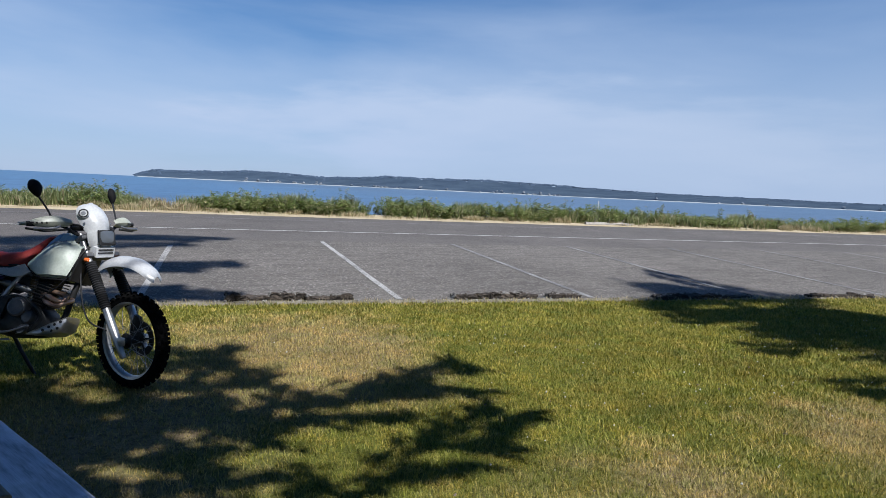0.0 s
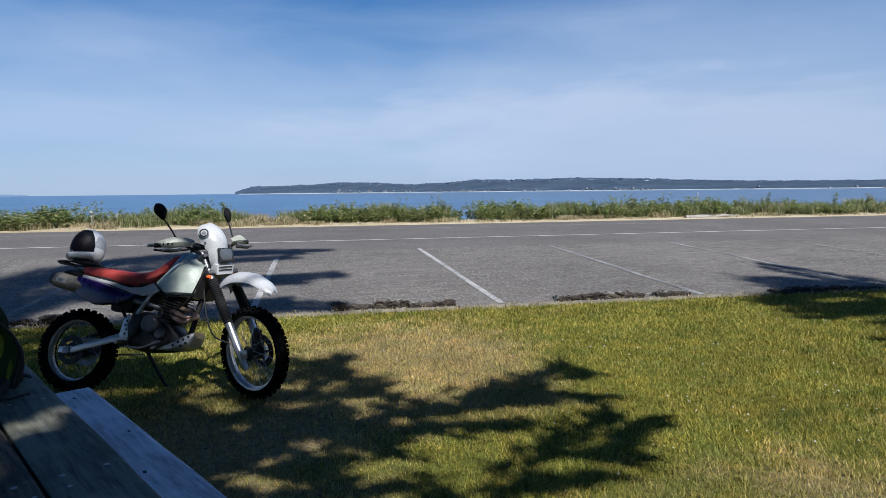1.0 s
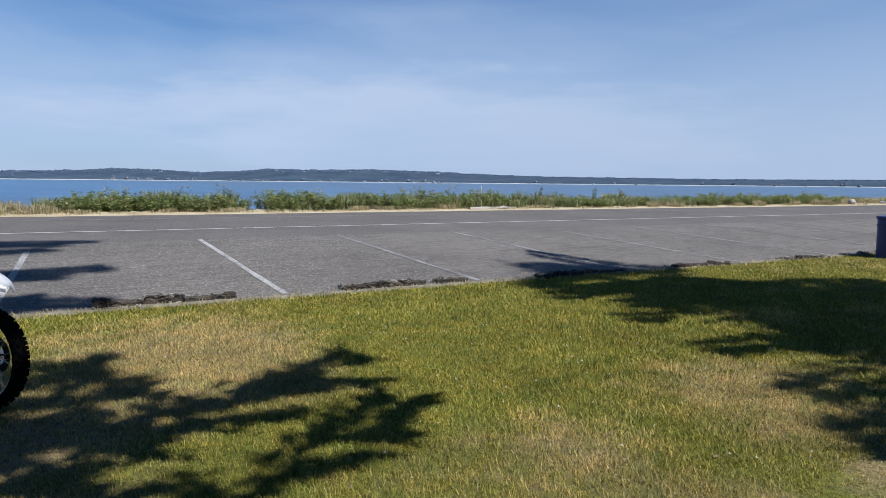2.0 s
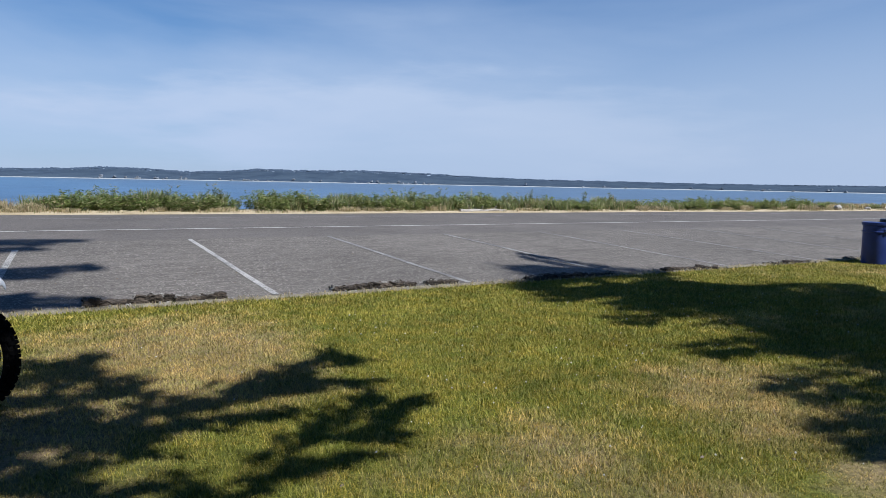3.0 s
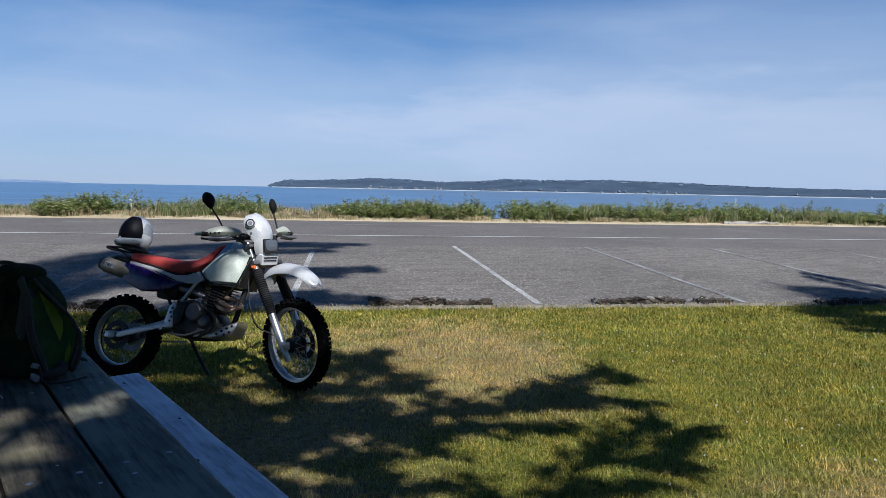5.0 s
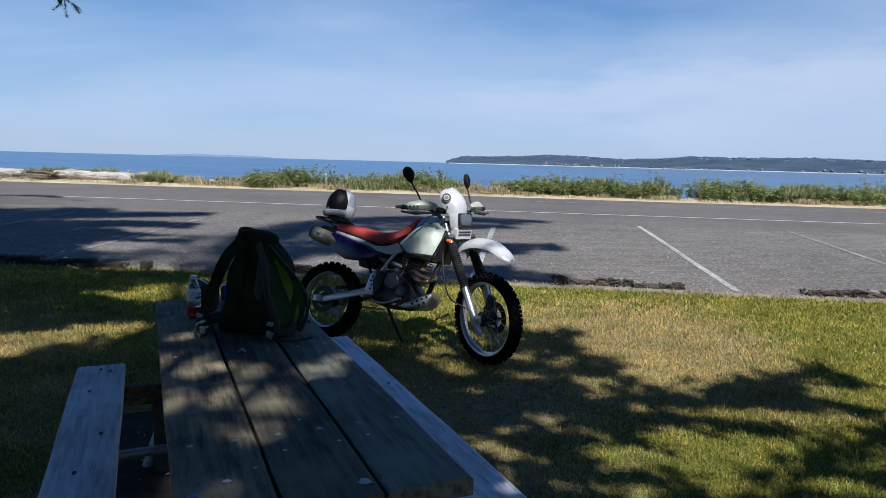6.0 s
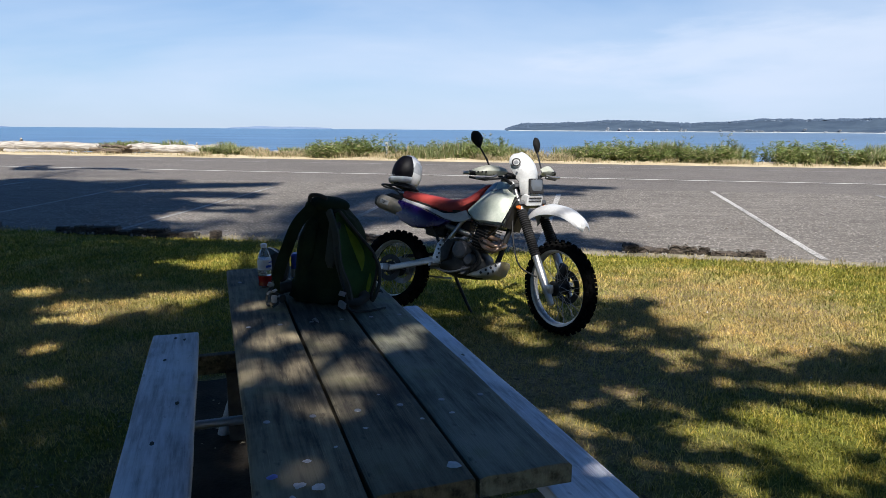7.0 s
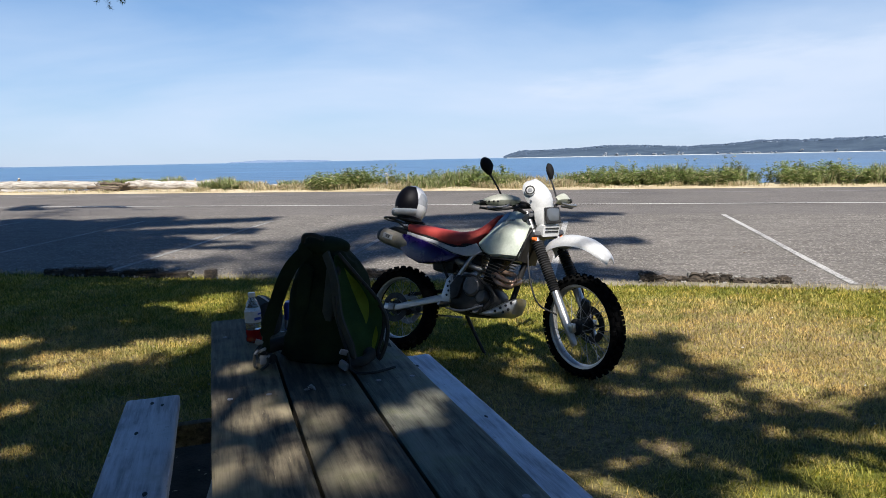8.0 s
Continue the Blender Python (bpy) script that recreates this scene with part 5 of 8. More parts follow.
for a, b in zip(rows, rows[1:]):
    bm.faces.new((a[0], b[0], b[1], a[1]))
tagged(new("far_beach", from_bm(bm, "far_beach", M_FARFIELD)), "thin pale beach along the far shore", "beach", "", "structure")


def far_house(az, up, w, h, turn):
    p = polar(az, SHORE_R - 6 + 30 * up, 0.5 + 14 * up)
    house = empty("house", pose(p.x, p.y, p.z, 0, 0, -az + turn), "small pale house on the far shore", "house", "houses on the far shore")
    part("wall", block(bmesh.new(), (w, 7, h), pose(0, 0, h / 2), 0), M_HAZED_WALL, house, "", False)
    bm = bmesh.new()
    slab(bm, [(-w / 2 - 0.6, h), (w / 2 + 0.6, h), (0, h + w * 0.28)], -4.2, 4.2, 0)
    part("roof", bm, M_HAZED_ROOF, house, "dark pitched roof", False)
    part("window", block(bmesh.new(), (w * 0.22, 0.3, 1.2), pose(-w * 0.2, -3.5, h * 0.55), 0), M_BLACK, house, "", False)


hr = random.Random(9)
for k in range(70):
    far_house(hr.choice((hr.uniform(8, 36), hr.uniform(40, 78))), hr.random() ** 2 * 0.5, hr.uniform(4, 7.5), hr.uniform(1.8, 2.8), hr.uniform(-40, 40))


def hills(name, spans, r, material, label):
    bm = bmesh.new()
    for a0, a1, top in spans:
        lo, hi = [], []
        for j in range(41):
            f = j / 40
            a = a0 + (a1 - a0) * f
            lo.append(bm.verts.new(polar(a, r, -6)))
            hi.append(bm.verts.new(polar(a, r + 60, top * (math.sin(math.pi * f) ** 0.55) * (0.8 + 0.25 * noise.noise(Vector((f * 5, top, 0)))))))
        for j in range(40):
            bm.faces.new((lo[j], lo[j + 1], hi[j + 1], hi[j]))
    return tagged(new(name, from_bm(bm, name, material)), label, "backdrop", "", "structure")


hills("backdrop", [(-23.2, -14.6, 17), (-55, -38, 16)], 4600, M_HAZED_HILLS, "low hazy island on the horizon")


# ---- the motorcycle: local x ahead, y to its left, z up, origin under the rear axle ----
def knobby_tyre(radius, section, knobs, tread):
    bm = bmesh.new()
    core = radius - 0.014
    prof = []
    for k in range(15):
        a = math.pi * (-0.6 + 1.2 * k / 14)
        prof.append((core - section + section * math.cos(a), section * 1.02 * math.sin(a)))
    prof = [(core - section - 0.012, -0.02), *prof, (core - section - 0.012, 0.02)]
    prof.append(prof[0])
    lathe(bm, prof, 56)
    for k in range(knobs):
        for j, (off, tilt) in enumerate(((0.0, 0), (-0.62, -34), (0.62, 34), (-0.98, -62), (0.98, 62))):
            a = 360 / knobs * (k + (0.5 if j in (1, 2) else 0.0))
            hub = pose(0, 0, 0, 0, 0, a)
            rr = core - section + section * math.cos(radians(tilt)) + 0.004
            m = hub @ pose(rr, 0, section * 1.02 * math.sin(radians(tilt)), 0, -tilt, 0)
            made = bmesh.ops.create_cube(bm, size=1, matrix=m @ Matrix.Diagonal((0.022, tread, section * 0.42, 1)))
    return bm


def spoked_wheel(name, bike, place, radius, section, rim_r, knobs, disc_r, disc_side, hub_w):
    """A wheel turned about local z, laid so that its axle runs along the bike's y."""
    m = place @ pose(0, 0, 0, 90, 0, 0)
    wheel = part(name, lathe(bmesh.new(), [(rim_r - 0.022, -0.028), (rim_r, -0.034), (rim_r + 0.008, -0.03), (rim_r - 0.01, -0.012), (rim_r - 0.01, 0.012), (rim_r + 0.008, 0.03), (rim_r, 0.034), (rim_r - 0.022, 0.028), (rim_r - 0.03, 0.012), (rim_r - 0.03, -0.012), (rim_r - 0.022, -0.028)], 56), M_RIM, bike, "silver alloy rim")
    wheel.matrix_basis = m
    part("tyre", knobby_tyre(radius, section, knobs, 0.024), M_RUBBER, wheel, "black knobby tyre", False)
    part("hub", lathe(bmesh.new(), [(0.012, -hub_w - 0.02), (0.022, -hub_w), (0.055, -hub_w + 0.006), (0.055, -hub_w + 0.014), (0.028, -hub_w + 0.024), (0.028, hub_w - 0.024), (0.055, hub_w - 0.014), (0.055, hub_w - 0.006), (0.022, hub_w), (0.012, hub_w + 0.02)], 24), M_ENGINE, wheel)
    spoke_mesh = from_bm(tube(bmesh.new(), [(0.05, 0, 0), (rim_r - 0.01, 0, 0)], 0.0019, 5), "spoke", M_STEEL)
    for k in range(36):
        a, side, cross = 10 * k, (1 if k % 2 else -1), (1 if (k // 2) % 2 else -1)
        z0 = side * (hub_w - 0.01)
        start, end = Vector((0.052 * math.cos(radians(a + 38 * cross)), 0.052 * math.sin(radians(a + 38 * cross)), z0)), Vector(((rim_r - 0.012) * math.cos(radians(a)), (rim_r - 0.012) * math.sin(radians(a)), side * 0.004))
        way = (end - start).normalized()
        turn = way.to_track_quat("X", "Z").to_matrix().to_4x4()
        ob = new("spoke", spoke_mesh)
        ob.parent = wheel
        long = (end - start).length / (rim_r - 0.06)
        ob.matrix_basis = Matrix.Translation(start) @ turn @ Matrix.Diagonal((long, 1, 1, 1)) @ Matrix.Translation((-0.05, 0, 0))
    bm = lathe(bmesh.new(), [(disc_r * 0.62, -0.002), (disc_r, -0.002), (disc_r, 0.002), (disc_r * 0.62, 0.002), (disc_r * 0.62, -0.002)], 40)
    for k in range(5):
        block(bm, (disc_r * 0.5, 0.016, 0.004), pose(0, 0, 0, 0, 0, 72 * k) @ pose(disc_r * 0.42, 0, 0), 0)
    bmesh.ops.translate(bm, vec=(0, 0, disc_side), verts=bm.verts)
    part("brake_disc", bm, M_ENGINE, wheel, "drilled dark brake disc")
    part("axle_nut", lathe(bmesh.new(), [(0.0, -hub_w - 0.045), (0.014, -hub_w - 0.045), (0.016, -hub_w - 0.02), (0.0, -hub_w - 0.02)], 6), M_STEEL, wheel)
    part("axle_nut", lathe(bmesh.new(), [(0.0, hub_w + 0.02), (0.016, hub_w + 0.02), (0.014, hub_w + 0.045), (0.0, hub_w + 0.045)], 6), M_STEEL, wheel)
    return wheel


def motorcycle(place):
    bike = empty("motorcycle", place, "white and violet dual-sport motorcycle with red seat, leaning on its stand", "motorcycle")
    WB, R1, R2 = 1.44, 0.345, 0.322
    # steering turned towards the right
    rake = radians(27)
    up = Vector((-math.sin(rake), 0, math.cos(rake)))
    pivot = Vector((1.07, 0, 1.0))
    steer = Matrix.Translation(pivot) @ Matrix.Rotation(radians(-28), 4, up) @ Matrix.Translation(-pivot)

    def p(name, bm, material, label="", parent=None, turned=False, smooth=True):
        if turned:
            bmesh.ops.transform(bm, matrix=steer, verts=bm.verts)
        elif name not in ("swingarm", "axle_block", "chain", "chain_guard", "side_stand", "stand_foot", "fuel_tank", "tank_cap", "tank_mark", "tank_seam", "tank_front_shade", "shoulder_shade", "seat", "seat_base", "white_trim", "side_panel", "muffler", "end_cap", "muffler_plate", "plate_mark", "clutch_cover", "skid_plate", "skid_hole", "header_pipe", "exhaust_mid_pipe"):
            # the body sits a little forward between the wheels
            for v in bm.verts:
                v.co.x += 0.09 * max(0, 1.03 - v.co.x) * min(1, max(0, (v.co.z - 0.28) / 0.14))
        return part(name, bm, material, parent or bike, label, smooth)

    front = spoked_wheel("front_wheel", bike, steer @ pose(WB, 0, R1), R1, 0.043, 0.282, 34, 0.125, -0.075, 0.06)
    rear = spoked_wheel("rear_wheel", bike, pose(0, 0, R2), R2, 0.058, 0.246, 30, 0.11, 0.085, 0.08)
    part("sprocket", lathe(bmesh.new(), [(0.07, -0.003), (0.115, -0.003), (0.115, 0.003), (0.07, 0.003), (0.07, -0.003)], 44), M_STEEL, rear).matrix_basis = pose(0, 0, -0.1)

    # fork: sliders, gaiters and stanchions on each side
    for side in (-1, 1):
        y = 0.098 * side
        foot = Vector((WB - 0.03, y, R1))
        axis = Vector((-math.sin(rake), 0, math.cos(rake)))
        tube_bm = bmesh.new()
        tube(tube_bm, [foot - axis * 0.125, foot - axis * 0.115, foot - axis * 0.05, foot + axis * 0.02, foot + axis * 0.27], [0.017, 0.022, 0.025, 0.03, 0.028], 16)
        block(tube_bm, (0.055, 0.04, 0.06), Matrix.Translation(foot + Vector((0.028, 0, 0))), 0.008)
        leg = p("fork_slider", tube_bm, M_ALLOY, "worn silver fork slider", None, True)
        pts, rad = [], []
        for k in range(45):
            pts.append(foot + axis * (0.25 + 0.36 * k / 44))
            rad.append((0.037 if k % 2 else 0.031) * (1.0 + 0.12 * k / 44))
        p("fork_gaiter", tube(bmesh.new(), pts, rad, 16), M_BLACK, "ribbed black rubber gaiter", None, True)
        p("stanchion", tube(bmesh.new(), [foot + axis * 0.6, foot + axis * 0.84], 0.021, 14), M_STEEL, "", None, True)
    for h, w in ((0.66, 0.27), (0.8, 0.25)):
        c = Vector((WB - 0.03, 0, R1)) + up * h
        bm = bmesh.new()
        block(bm, (0.085, w, 0.035), Matrix.Translation(c) @ pose(0, 0, 0, 0, -27, 0), 0.012)
        p("fork_clamp", bm, M_COVER, "", None, True)
    # disc guard and caliper on the left slider
    bm = bmesh.new()
    slab(bm, [(WB - 0.12, R1 + 0.05), (WB - 0.06, R1 + 0.17), (WB - 0.01, R1 + 0.15), (WB - 0.02, R1 + 0.02)], 0.062, 0.1, 0.01)
    p("brake_caliper", bm, M_ENGINE, "", None, True)
    p("brake_hose", tube(bmesh.new(), curve_pts([(1.36, 0.11, 0.46), (1.29, 0.14, 0.62), (1.16, 0.12, 0.85), (1.08, 0.06, 1.06)]), 0.006, 6), M_BLACK, "", None, True)
    p("brake_cable", tube(bmesh.new(), curve_pts([(1.33, -0.12, 0.42), (1.18, -0.16, 0.5), (1.06, -0.12, 0.74), (1.04, -0.08, 1.02)]), 0.006, 6), M_BLACK, "", None, True)

    # front fender: an arched tongue
    bm = bmesh.new()
    spine = curve_pts([(1.13, 0, 0.855), (1.19, 0, 0.9), (1.3, 0, 0.935), (1.41, 0, 0.938), (1.52, 0, 0.918), (1.62, 0, 0.868), (1.69, 0, 0.8)], 5)
    rows = []
    for i, c in enumerate(spine):
        f = i / (len(spine) - 1)
        w = 0.088 * (1.0 - 0.25 * f**4 - 0.4 * f**14) * (0.72 + 0.28 * min(1, f * 4))
        rows.append([bm.verts.new((c.x, w * u, c.z - 0.062 * (1 - 0.35 * f) * abs(u) ** 2.2 - (0.026 * (1 - 0.6 * f) * (1 - f**5) if abs(u) > 0.99 else 0))) for u in (-1.0, -0.98, -0.75, -0.4, 0, 0.4, 0.75, 0.98, 1.0)])
    for a, b in zip(rows, rows[1:]):
        for k in range(8):
            bm.faces.new((a[k], a[k + 1], b[k + 1], b[k]))
    bmesh.ops.recalc_face_normals(bm, faces=bm.faces)
    bmesh.ops.solidify(bm, geom=bm.faces[:], thickness=0.004)
    p("front_fender", bm, M_WHITE, "long white plastic front fender", None, True)

    # cowl, headlight and the panel under it
    bm = bmesh.new()
    rows = []
    for z, x, w in ((1.112, 1.205, 0.086), (1.135, 1.206, 0.102), (1.18, 1.195, 0.118), (1.225, 1.174, 0.124), (1.262, 1.148, 0.117), (1.29, 1.122, 0.1), (1.31, 1.098, 0.076), (1.322, 1.076, 0.048), (1.326, 1.06, 0.012)):
        rows.append([bm.verts.new((x - 0.055 - 0.085 * abs(u) ** 2.2 * w / 0.12, w * u, z - 0.012 * abs(u))) for u in (-1, -0.9, -0.7, -0.45, -0.2, 0, 0.2, 0.45, 0.7, 0.9, 1)])
    for a, b in zip(rows, rows[1:]):
        for k in range(10):
            bm.faces.new((a[k], a[k + 1], b[k + 1], b[k]))
    bmesh.ops.recalc_face_normals(bm, faces=bm.faces)
    bmesh.ops.solidify(bm, geom=bm.faces[:], thickness=0.005)
    cowl = p("headlight_cowl", bm, M_WHITE, "white headlight cowl with a round emblem", None, True)
    bm = bmesh.new()
    rows = []
    for z, x, w in ((0.985, 1.16, 0.075), (1.0, 1.168, 0.088), (1.04, 1.176, 0.1), (1.09, 1.182, 0.106), (1.118, 1.184, 0.098)):
        rows.append([bm.verts.new((x - 0.07 * abs(u) ** 3 * w / 0.11, w * u, z + 0.006 * abs(u))) for u in (-1, -0.92, -0.75, -0.5, 0, 0.5, 0.75, 0.92, 1)])
    for a, b in zip(rows, rows[1:]):
        for k in range(8):
            bm.faces.new((a[k], a[k + 1], b[k + 1], b[k]))
    bmesh.ops.recalc_face_normals(bm, faces=bm.faces)
    bmesh.ops.solidify(bm, geom=bm.faces[:], thickness=0.005)
    lamp = p("headlight", bm, M_WHITE, "square headlight in a white mask", None, True)
    p("lamp_body", block(bmesh.new(), (0.06, 0.13, 0.13), pose(1.09, 0, 1.075), 0.02), M_BLACK, "", lamp, True)
    bm = bmesh.new()
    block(bm, (0.016, 0.132, 0.112), pose(1.182, 0, 1.068, 0, -8, 0), 0.008, 3)
    p("bezel", bm, M_BLACK, "", lamp, True)
    bm = bmesh.new()
    loft(bm, [(1.18, 0, 1.069, 0.057, 0.048), (1.19, 0, 1.07, 0.056, 0.047), (1.196, 0, 1.07, 0.042, 0.036)], 20, 5)
    p("lens", bm, M_LENS, "ribbed clear lens", lamp, True)
    bm = bmesh.new()
    slab(bm, [(1.05, 0.945), (1.16, 0.925), (1.178, 1.0), (1.05, 1.03)], -0.078, 0.078, 0.012)
    lower = p("lower_panel", bm, M_WHITE, "white panel with vent slots", None, True)
    for k in range(2):
        bm = bmesh.new()
        block(bm, (0.012, 0.12, 0.01), pose(1.172 - 0.006 * k, 0, 0.98 - 0.022 * k), 0.003)
        p("vent", bm, M_BLACK, "", lower, True)
    emblem = Matrix.Translation((1.071, -0.1, 1.243)) @ Vector((0.66, -0.66, 0.34)).to_track_quat("Z", "Y").to_matrix().to_4x4()
    p("emblem", lathe(bmesh.new(), [(0.0, 0.003), (0.036, 0.002), (0.038, -0.006)], 28, emblem), M_WHITE, "white round emblem with a black ring", cowl, True)
    p("emblem_ring", lathe(bmesh.new(), [(0.0245, 0.002), (0.0245, 0.006), (0.033, 0.0055), (0.033, 0.001)], 28, emblem), M_BLACK, "", cowl, True)
    p("emblem_mark", lathe(bmesh.new(), [(0.0, 0.0048), (0.015, 0.0046), (0.017, 0.002)], 7, emblem), M_GREY, "", cowl, True)
    for y, z in ((-0.105, 1.17), (0.105, 1.17)):
        p("bolt", lathe(bmesh.new(), [(0, 0.004), (0.007, 0.003), (0.008, 0)], 10, Matrix.Translation((1.085, y, z)) @ pose(0, 0, 0, 0, 80, 0)), M_STEEL, "", cowl, True)

    # handlebar with grips, levers, guards and mirrors
    bar = p("handlebar", tube(bmesh.new(), curve_pts([(0.93, -0.4, 1.165), (1.0, -0.23, 1.155), (1.035, -0.12, 1.09), (1.035, 0, 1.08), (1.035, 0.12, 1.09), (1.0, 0.23, 1.155), (0.93, 0.4, 1.165)], 6), 0.0115, 10), M_BLACK, "", None, True)
    p("crossbar_pad", tube(bmesh.new(), [(1.02, -0.16, 1.135), (1.02, 0.16, 1.135)], 0.018, 10), M_BLACK, "", bar, True)
    for side in (-1, 1):
        p("grip", tube(bmesh.new(), [(0.965, 0.31 * side, 1.163), (0.925, 0.42 * side, 1.166)], [0.017, 0.019], 12), M_BLACK, "", bar, True)
        p("lever", tube(bmesh.new(), curve_pts([(1.02, 0.24 * side, 1.15), (1.03, 0.3 * side, 1.135), (0.99, 0.41 * side, 1.13)]), [0.009] * 12 + [0.011], 8), M_STEEL, "", bar, True)
        bm = bmesh.new()
        rows = []
        for i in range(9):
            f = i / 8
            yy = (0.17 + 0.28 * f) * side
            xx = 1.06 - 0.09 * f - 0.07 * f**4
            top = 1.195 + 0.036 * math.sin(math.pi * min(1, f * 1.1)) - 0.02 * f
            low = 1.15 - 0.012 * math.sin(math.pi * min(1, f * 1.1)) + 0.006 * f
            rows.append([bm.verts.new((xx - 0.025 * abs(g) ** 2, yy, top + (low - top) * (g + 1) / 2)) for g in (-1, -0.6, 0, 0.6, 1)])
        for a, b in zip(rows, rows[1:]):
            for k in range(4):
                bm.faces.new((a[k], a[k + 1], b[k + 1], b[k]))
        bmesh.ops.recalc_face_normals(bm, faces=bm.faces)
        bmesh.ops.solidify(bm, geom=bm.faces[:], thickness=0.004)
        guard = p("handguard", bm, M_GUARD, "pale plastic handguard with dark marks", None, True)
        p("guard_edge", tube(bmesh.new(), [(1.063, 0.2 * side, 1.128), (1.01, 0.35 * side, 1.115), (0.945, 0.44 * side, 1.135)], 0.008, 8), M_BLACK, "", guard, True)
        for k in range(4):
            bm = bmesh.new()
            f = 0.56 + 0.09 * k
            block(bm, (0.006, 0.012 if k < 3 else 0.03, 0.013), pose(1.06 - 0.09 * f - 0.07 * f**4, (0.17 + 0.28 * f) * side, 1.173, 0, 0, (18 + 25 * f**3) * side), 0.001)
            p("guard_mark", bm, M_BLACK, "", guard, True)
        base, knee, head, tip = ((0.985, -0.265, 1.175), (0.975, -0.3, 1.26), (0.936, -0.358, 1.412), (-0.32, -0.06, 0.8)) if side < 0 else ((0.96, 0.26, 1.17), (0.9, 0.29, 1.24), (0.8, 0.342, 1.392), (-0.22, 0.1, 0.8))
        head, tip = Vector(head), Vector(tip).normalized()
        mirror = p("mirror", tube(bmesh.new(), curve_pts([base, knee, head - tip * 0.06]), 0.0065, 8), M_BLACK, "black stalk mirror", None, True)
        bm = bmesh.new()
        facing = Vector((1, 0.15 * side, 0.1))
        facing = (facing - tip * facing.dot(tip)).normalized()
        at = Matrix((tip, facing.cross(tip), facing)).transposed().to_4x4()
        lathe(bm, [(0.0, 0.026), (0.5, 0.023), (0.85, 0.012), (1.0, -0.006), (0.94, -0.01), (0.0, -0.01)], 24, Matrix.Translation(head) @ at @ Matrix.Diagonal((0.07, 0.048 if side < 0 else 0.036, 1, 1)))
        for v in bm.verts:
            low = (v.co - head).dot(tip)
            v.co += at.col[1].to_3d() * (-0.35 * min(0, low)) * (-1 if (v.co - head).dot(at.col[1].to_3d()) > 0 else 1) * abs((v.co - head).dot(at.col[1].to_3d())) / 0.05
        p("mirror_head", bm, M_MATT, "black oval mirror shell", mirror, True)
        p("bar_clamp", lathe(bmesh.new(), [(0.019, -0.02), (0.022, 0), (0.019, 0.02)], 12, Matrix.Translation((0.998, 0.25 * side, 1.16)) @ pose(0, 0, 0, 90, 0, 0)), M_BLACK, "", mirror, True)
    bm = bmesh.new()
    block(bm, (0.07, 0.14, 0.06), pose(1.02, 0, 1.2, 0, -35, 0), 0.02, 3)
    p("instrument_cluster", bm, M_BLACK, "", None, True)
    for side in (-1, 1):
        bm = bmesh.new()
        tube(bm, [(1.11, 0.07 * side, 0.92), (1.12, 0.115 * side, 0.915)], 0.008, 8)
        sig = p("turn_signal", bm, M_BLACK, "", None, True)
        p("lens", lathe(bmesh.new(), [(0, 0.018), (0.013, 0.015), (0.018, 0.006), (0.018, -0.008), (0, -0.012)], 16, Matrix.Translation((1.128, 0.12 * side, 0.913)) @ pose(0, 0, 0, 0, 90, 0)), M_AMBER, "amber lens", sig, True)

    # frame
    bm = bmesh.new()
    tube(bm, curve_pts([(1.06, 0, 0.94), (0.85, 0, 0.9), (0.6, 0, 0.84), (0.42, 0, 0.8)]), 0.024, 10)
    fr = p("main_frame", bm, M_ENGINE, "dark steel frame")
    p("down_tube", tube(bmesh.new(), curve_pts([(1.04, 0, 0.9), (0.965, 0, 0.7), (0.9, 0, 0.46), (0.8, 0, 0.36)]), 0.022, 10), M_BLACK, "", fr)
    for side in (-1, 1):
        p("side_tube", tube(bmesh.new(), curve_pts([(0.62, 0.1 * side, 0.8), (0.53, 0.125 * side, 0.66), (0.44, 0.125 * side, 0.5), (0.43, 0.12 * side, 0.4)]), 0.017, 10), M_ALLOY, "silver side tube", fr)
        p("subframe_tube", tube(bmesh.new(), [(0.55, 0.09 * side, 0.82), (0.2, 0.11 * side, 0.86), (-0.1, 0.1 * side, 0.93)], 0.013, 8), M_BLACK, "", fr)
        p("subframe_strut", tube(bmesh.new(), [(0.44, 0.12 * side, 0.5), (0.28, 0.115 * side, 0.72), (0.12, 0.11 * side, 0.87)], 0.012, 8), M_BLACK, "", fr)
        bm = bmesh.new()
        slab(bm, [(0.36, 0.44), (0.39, 0.56), (0.43, 0.6), (0.47, 0.5), (0.43, 0.4)], 0.128 * side, 0.14 * side, 0.003)
        p("peg_bracket", bm, M_ALLOY, "drilled alloy bracket", fr)
        for k in range(4):
            p("bracket_hole", lathe(bmesh.new(), [(0.0, 0.0), (0.009, 0.0), (0.009, 0.003), (0, 0.003)], 10, Matrix.Translation((0.41 + 0.012 * (k % 2), 0.141 * side, 0.45 + 0.032 * k)) @ pose(0, 0, 0, 90, 0, 0)), M_BLACK, "", fr)
        p("footpeg", tube(bmesh.new(), [(0.43, 0.13 * side, 0.39), (0.42, 0.23 * side, 0.385)], 0.014, 8), M_STEEL)
    # swingarm
    arm = None
    for side in (-1, 1):
        bm = bmesh.new()
        slab(bm, [(-0.07, 0.3), (-0.065, 0.345), (0.05, 0.348), (0.4, 0.448), (0.46, 0.448), (0.46, 0.398), (0.4, 0.394), (0.05, 0.3)], 0.105 * side, 0.135 * side, 0.007)
        arm = p("swingarm", bm, M_ALLOY, "silver box-section swingarm")
        p("axle_block", block(bmesh.new(), (0.06, 0.045, 0.055), pose(0.0, 0.122 * side, R2), 0.008), M_STEEL, "", arm)
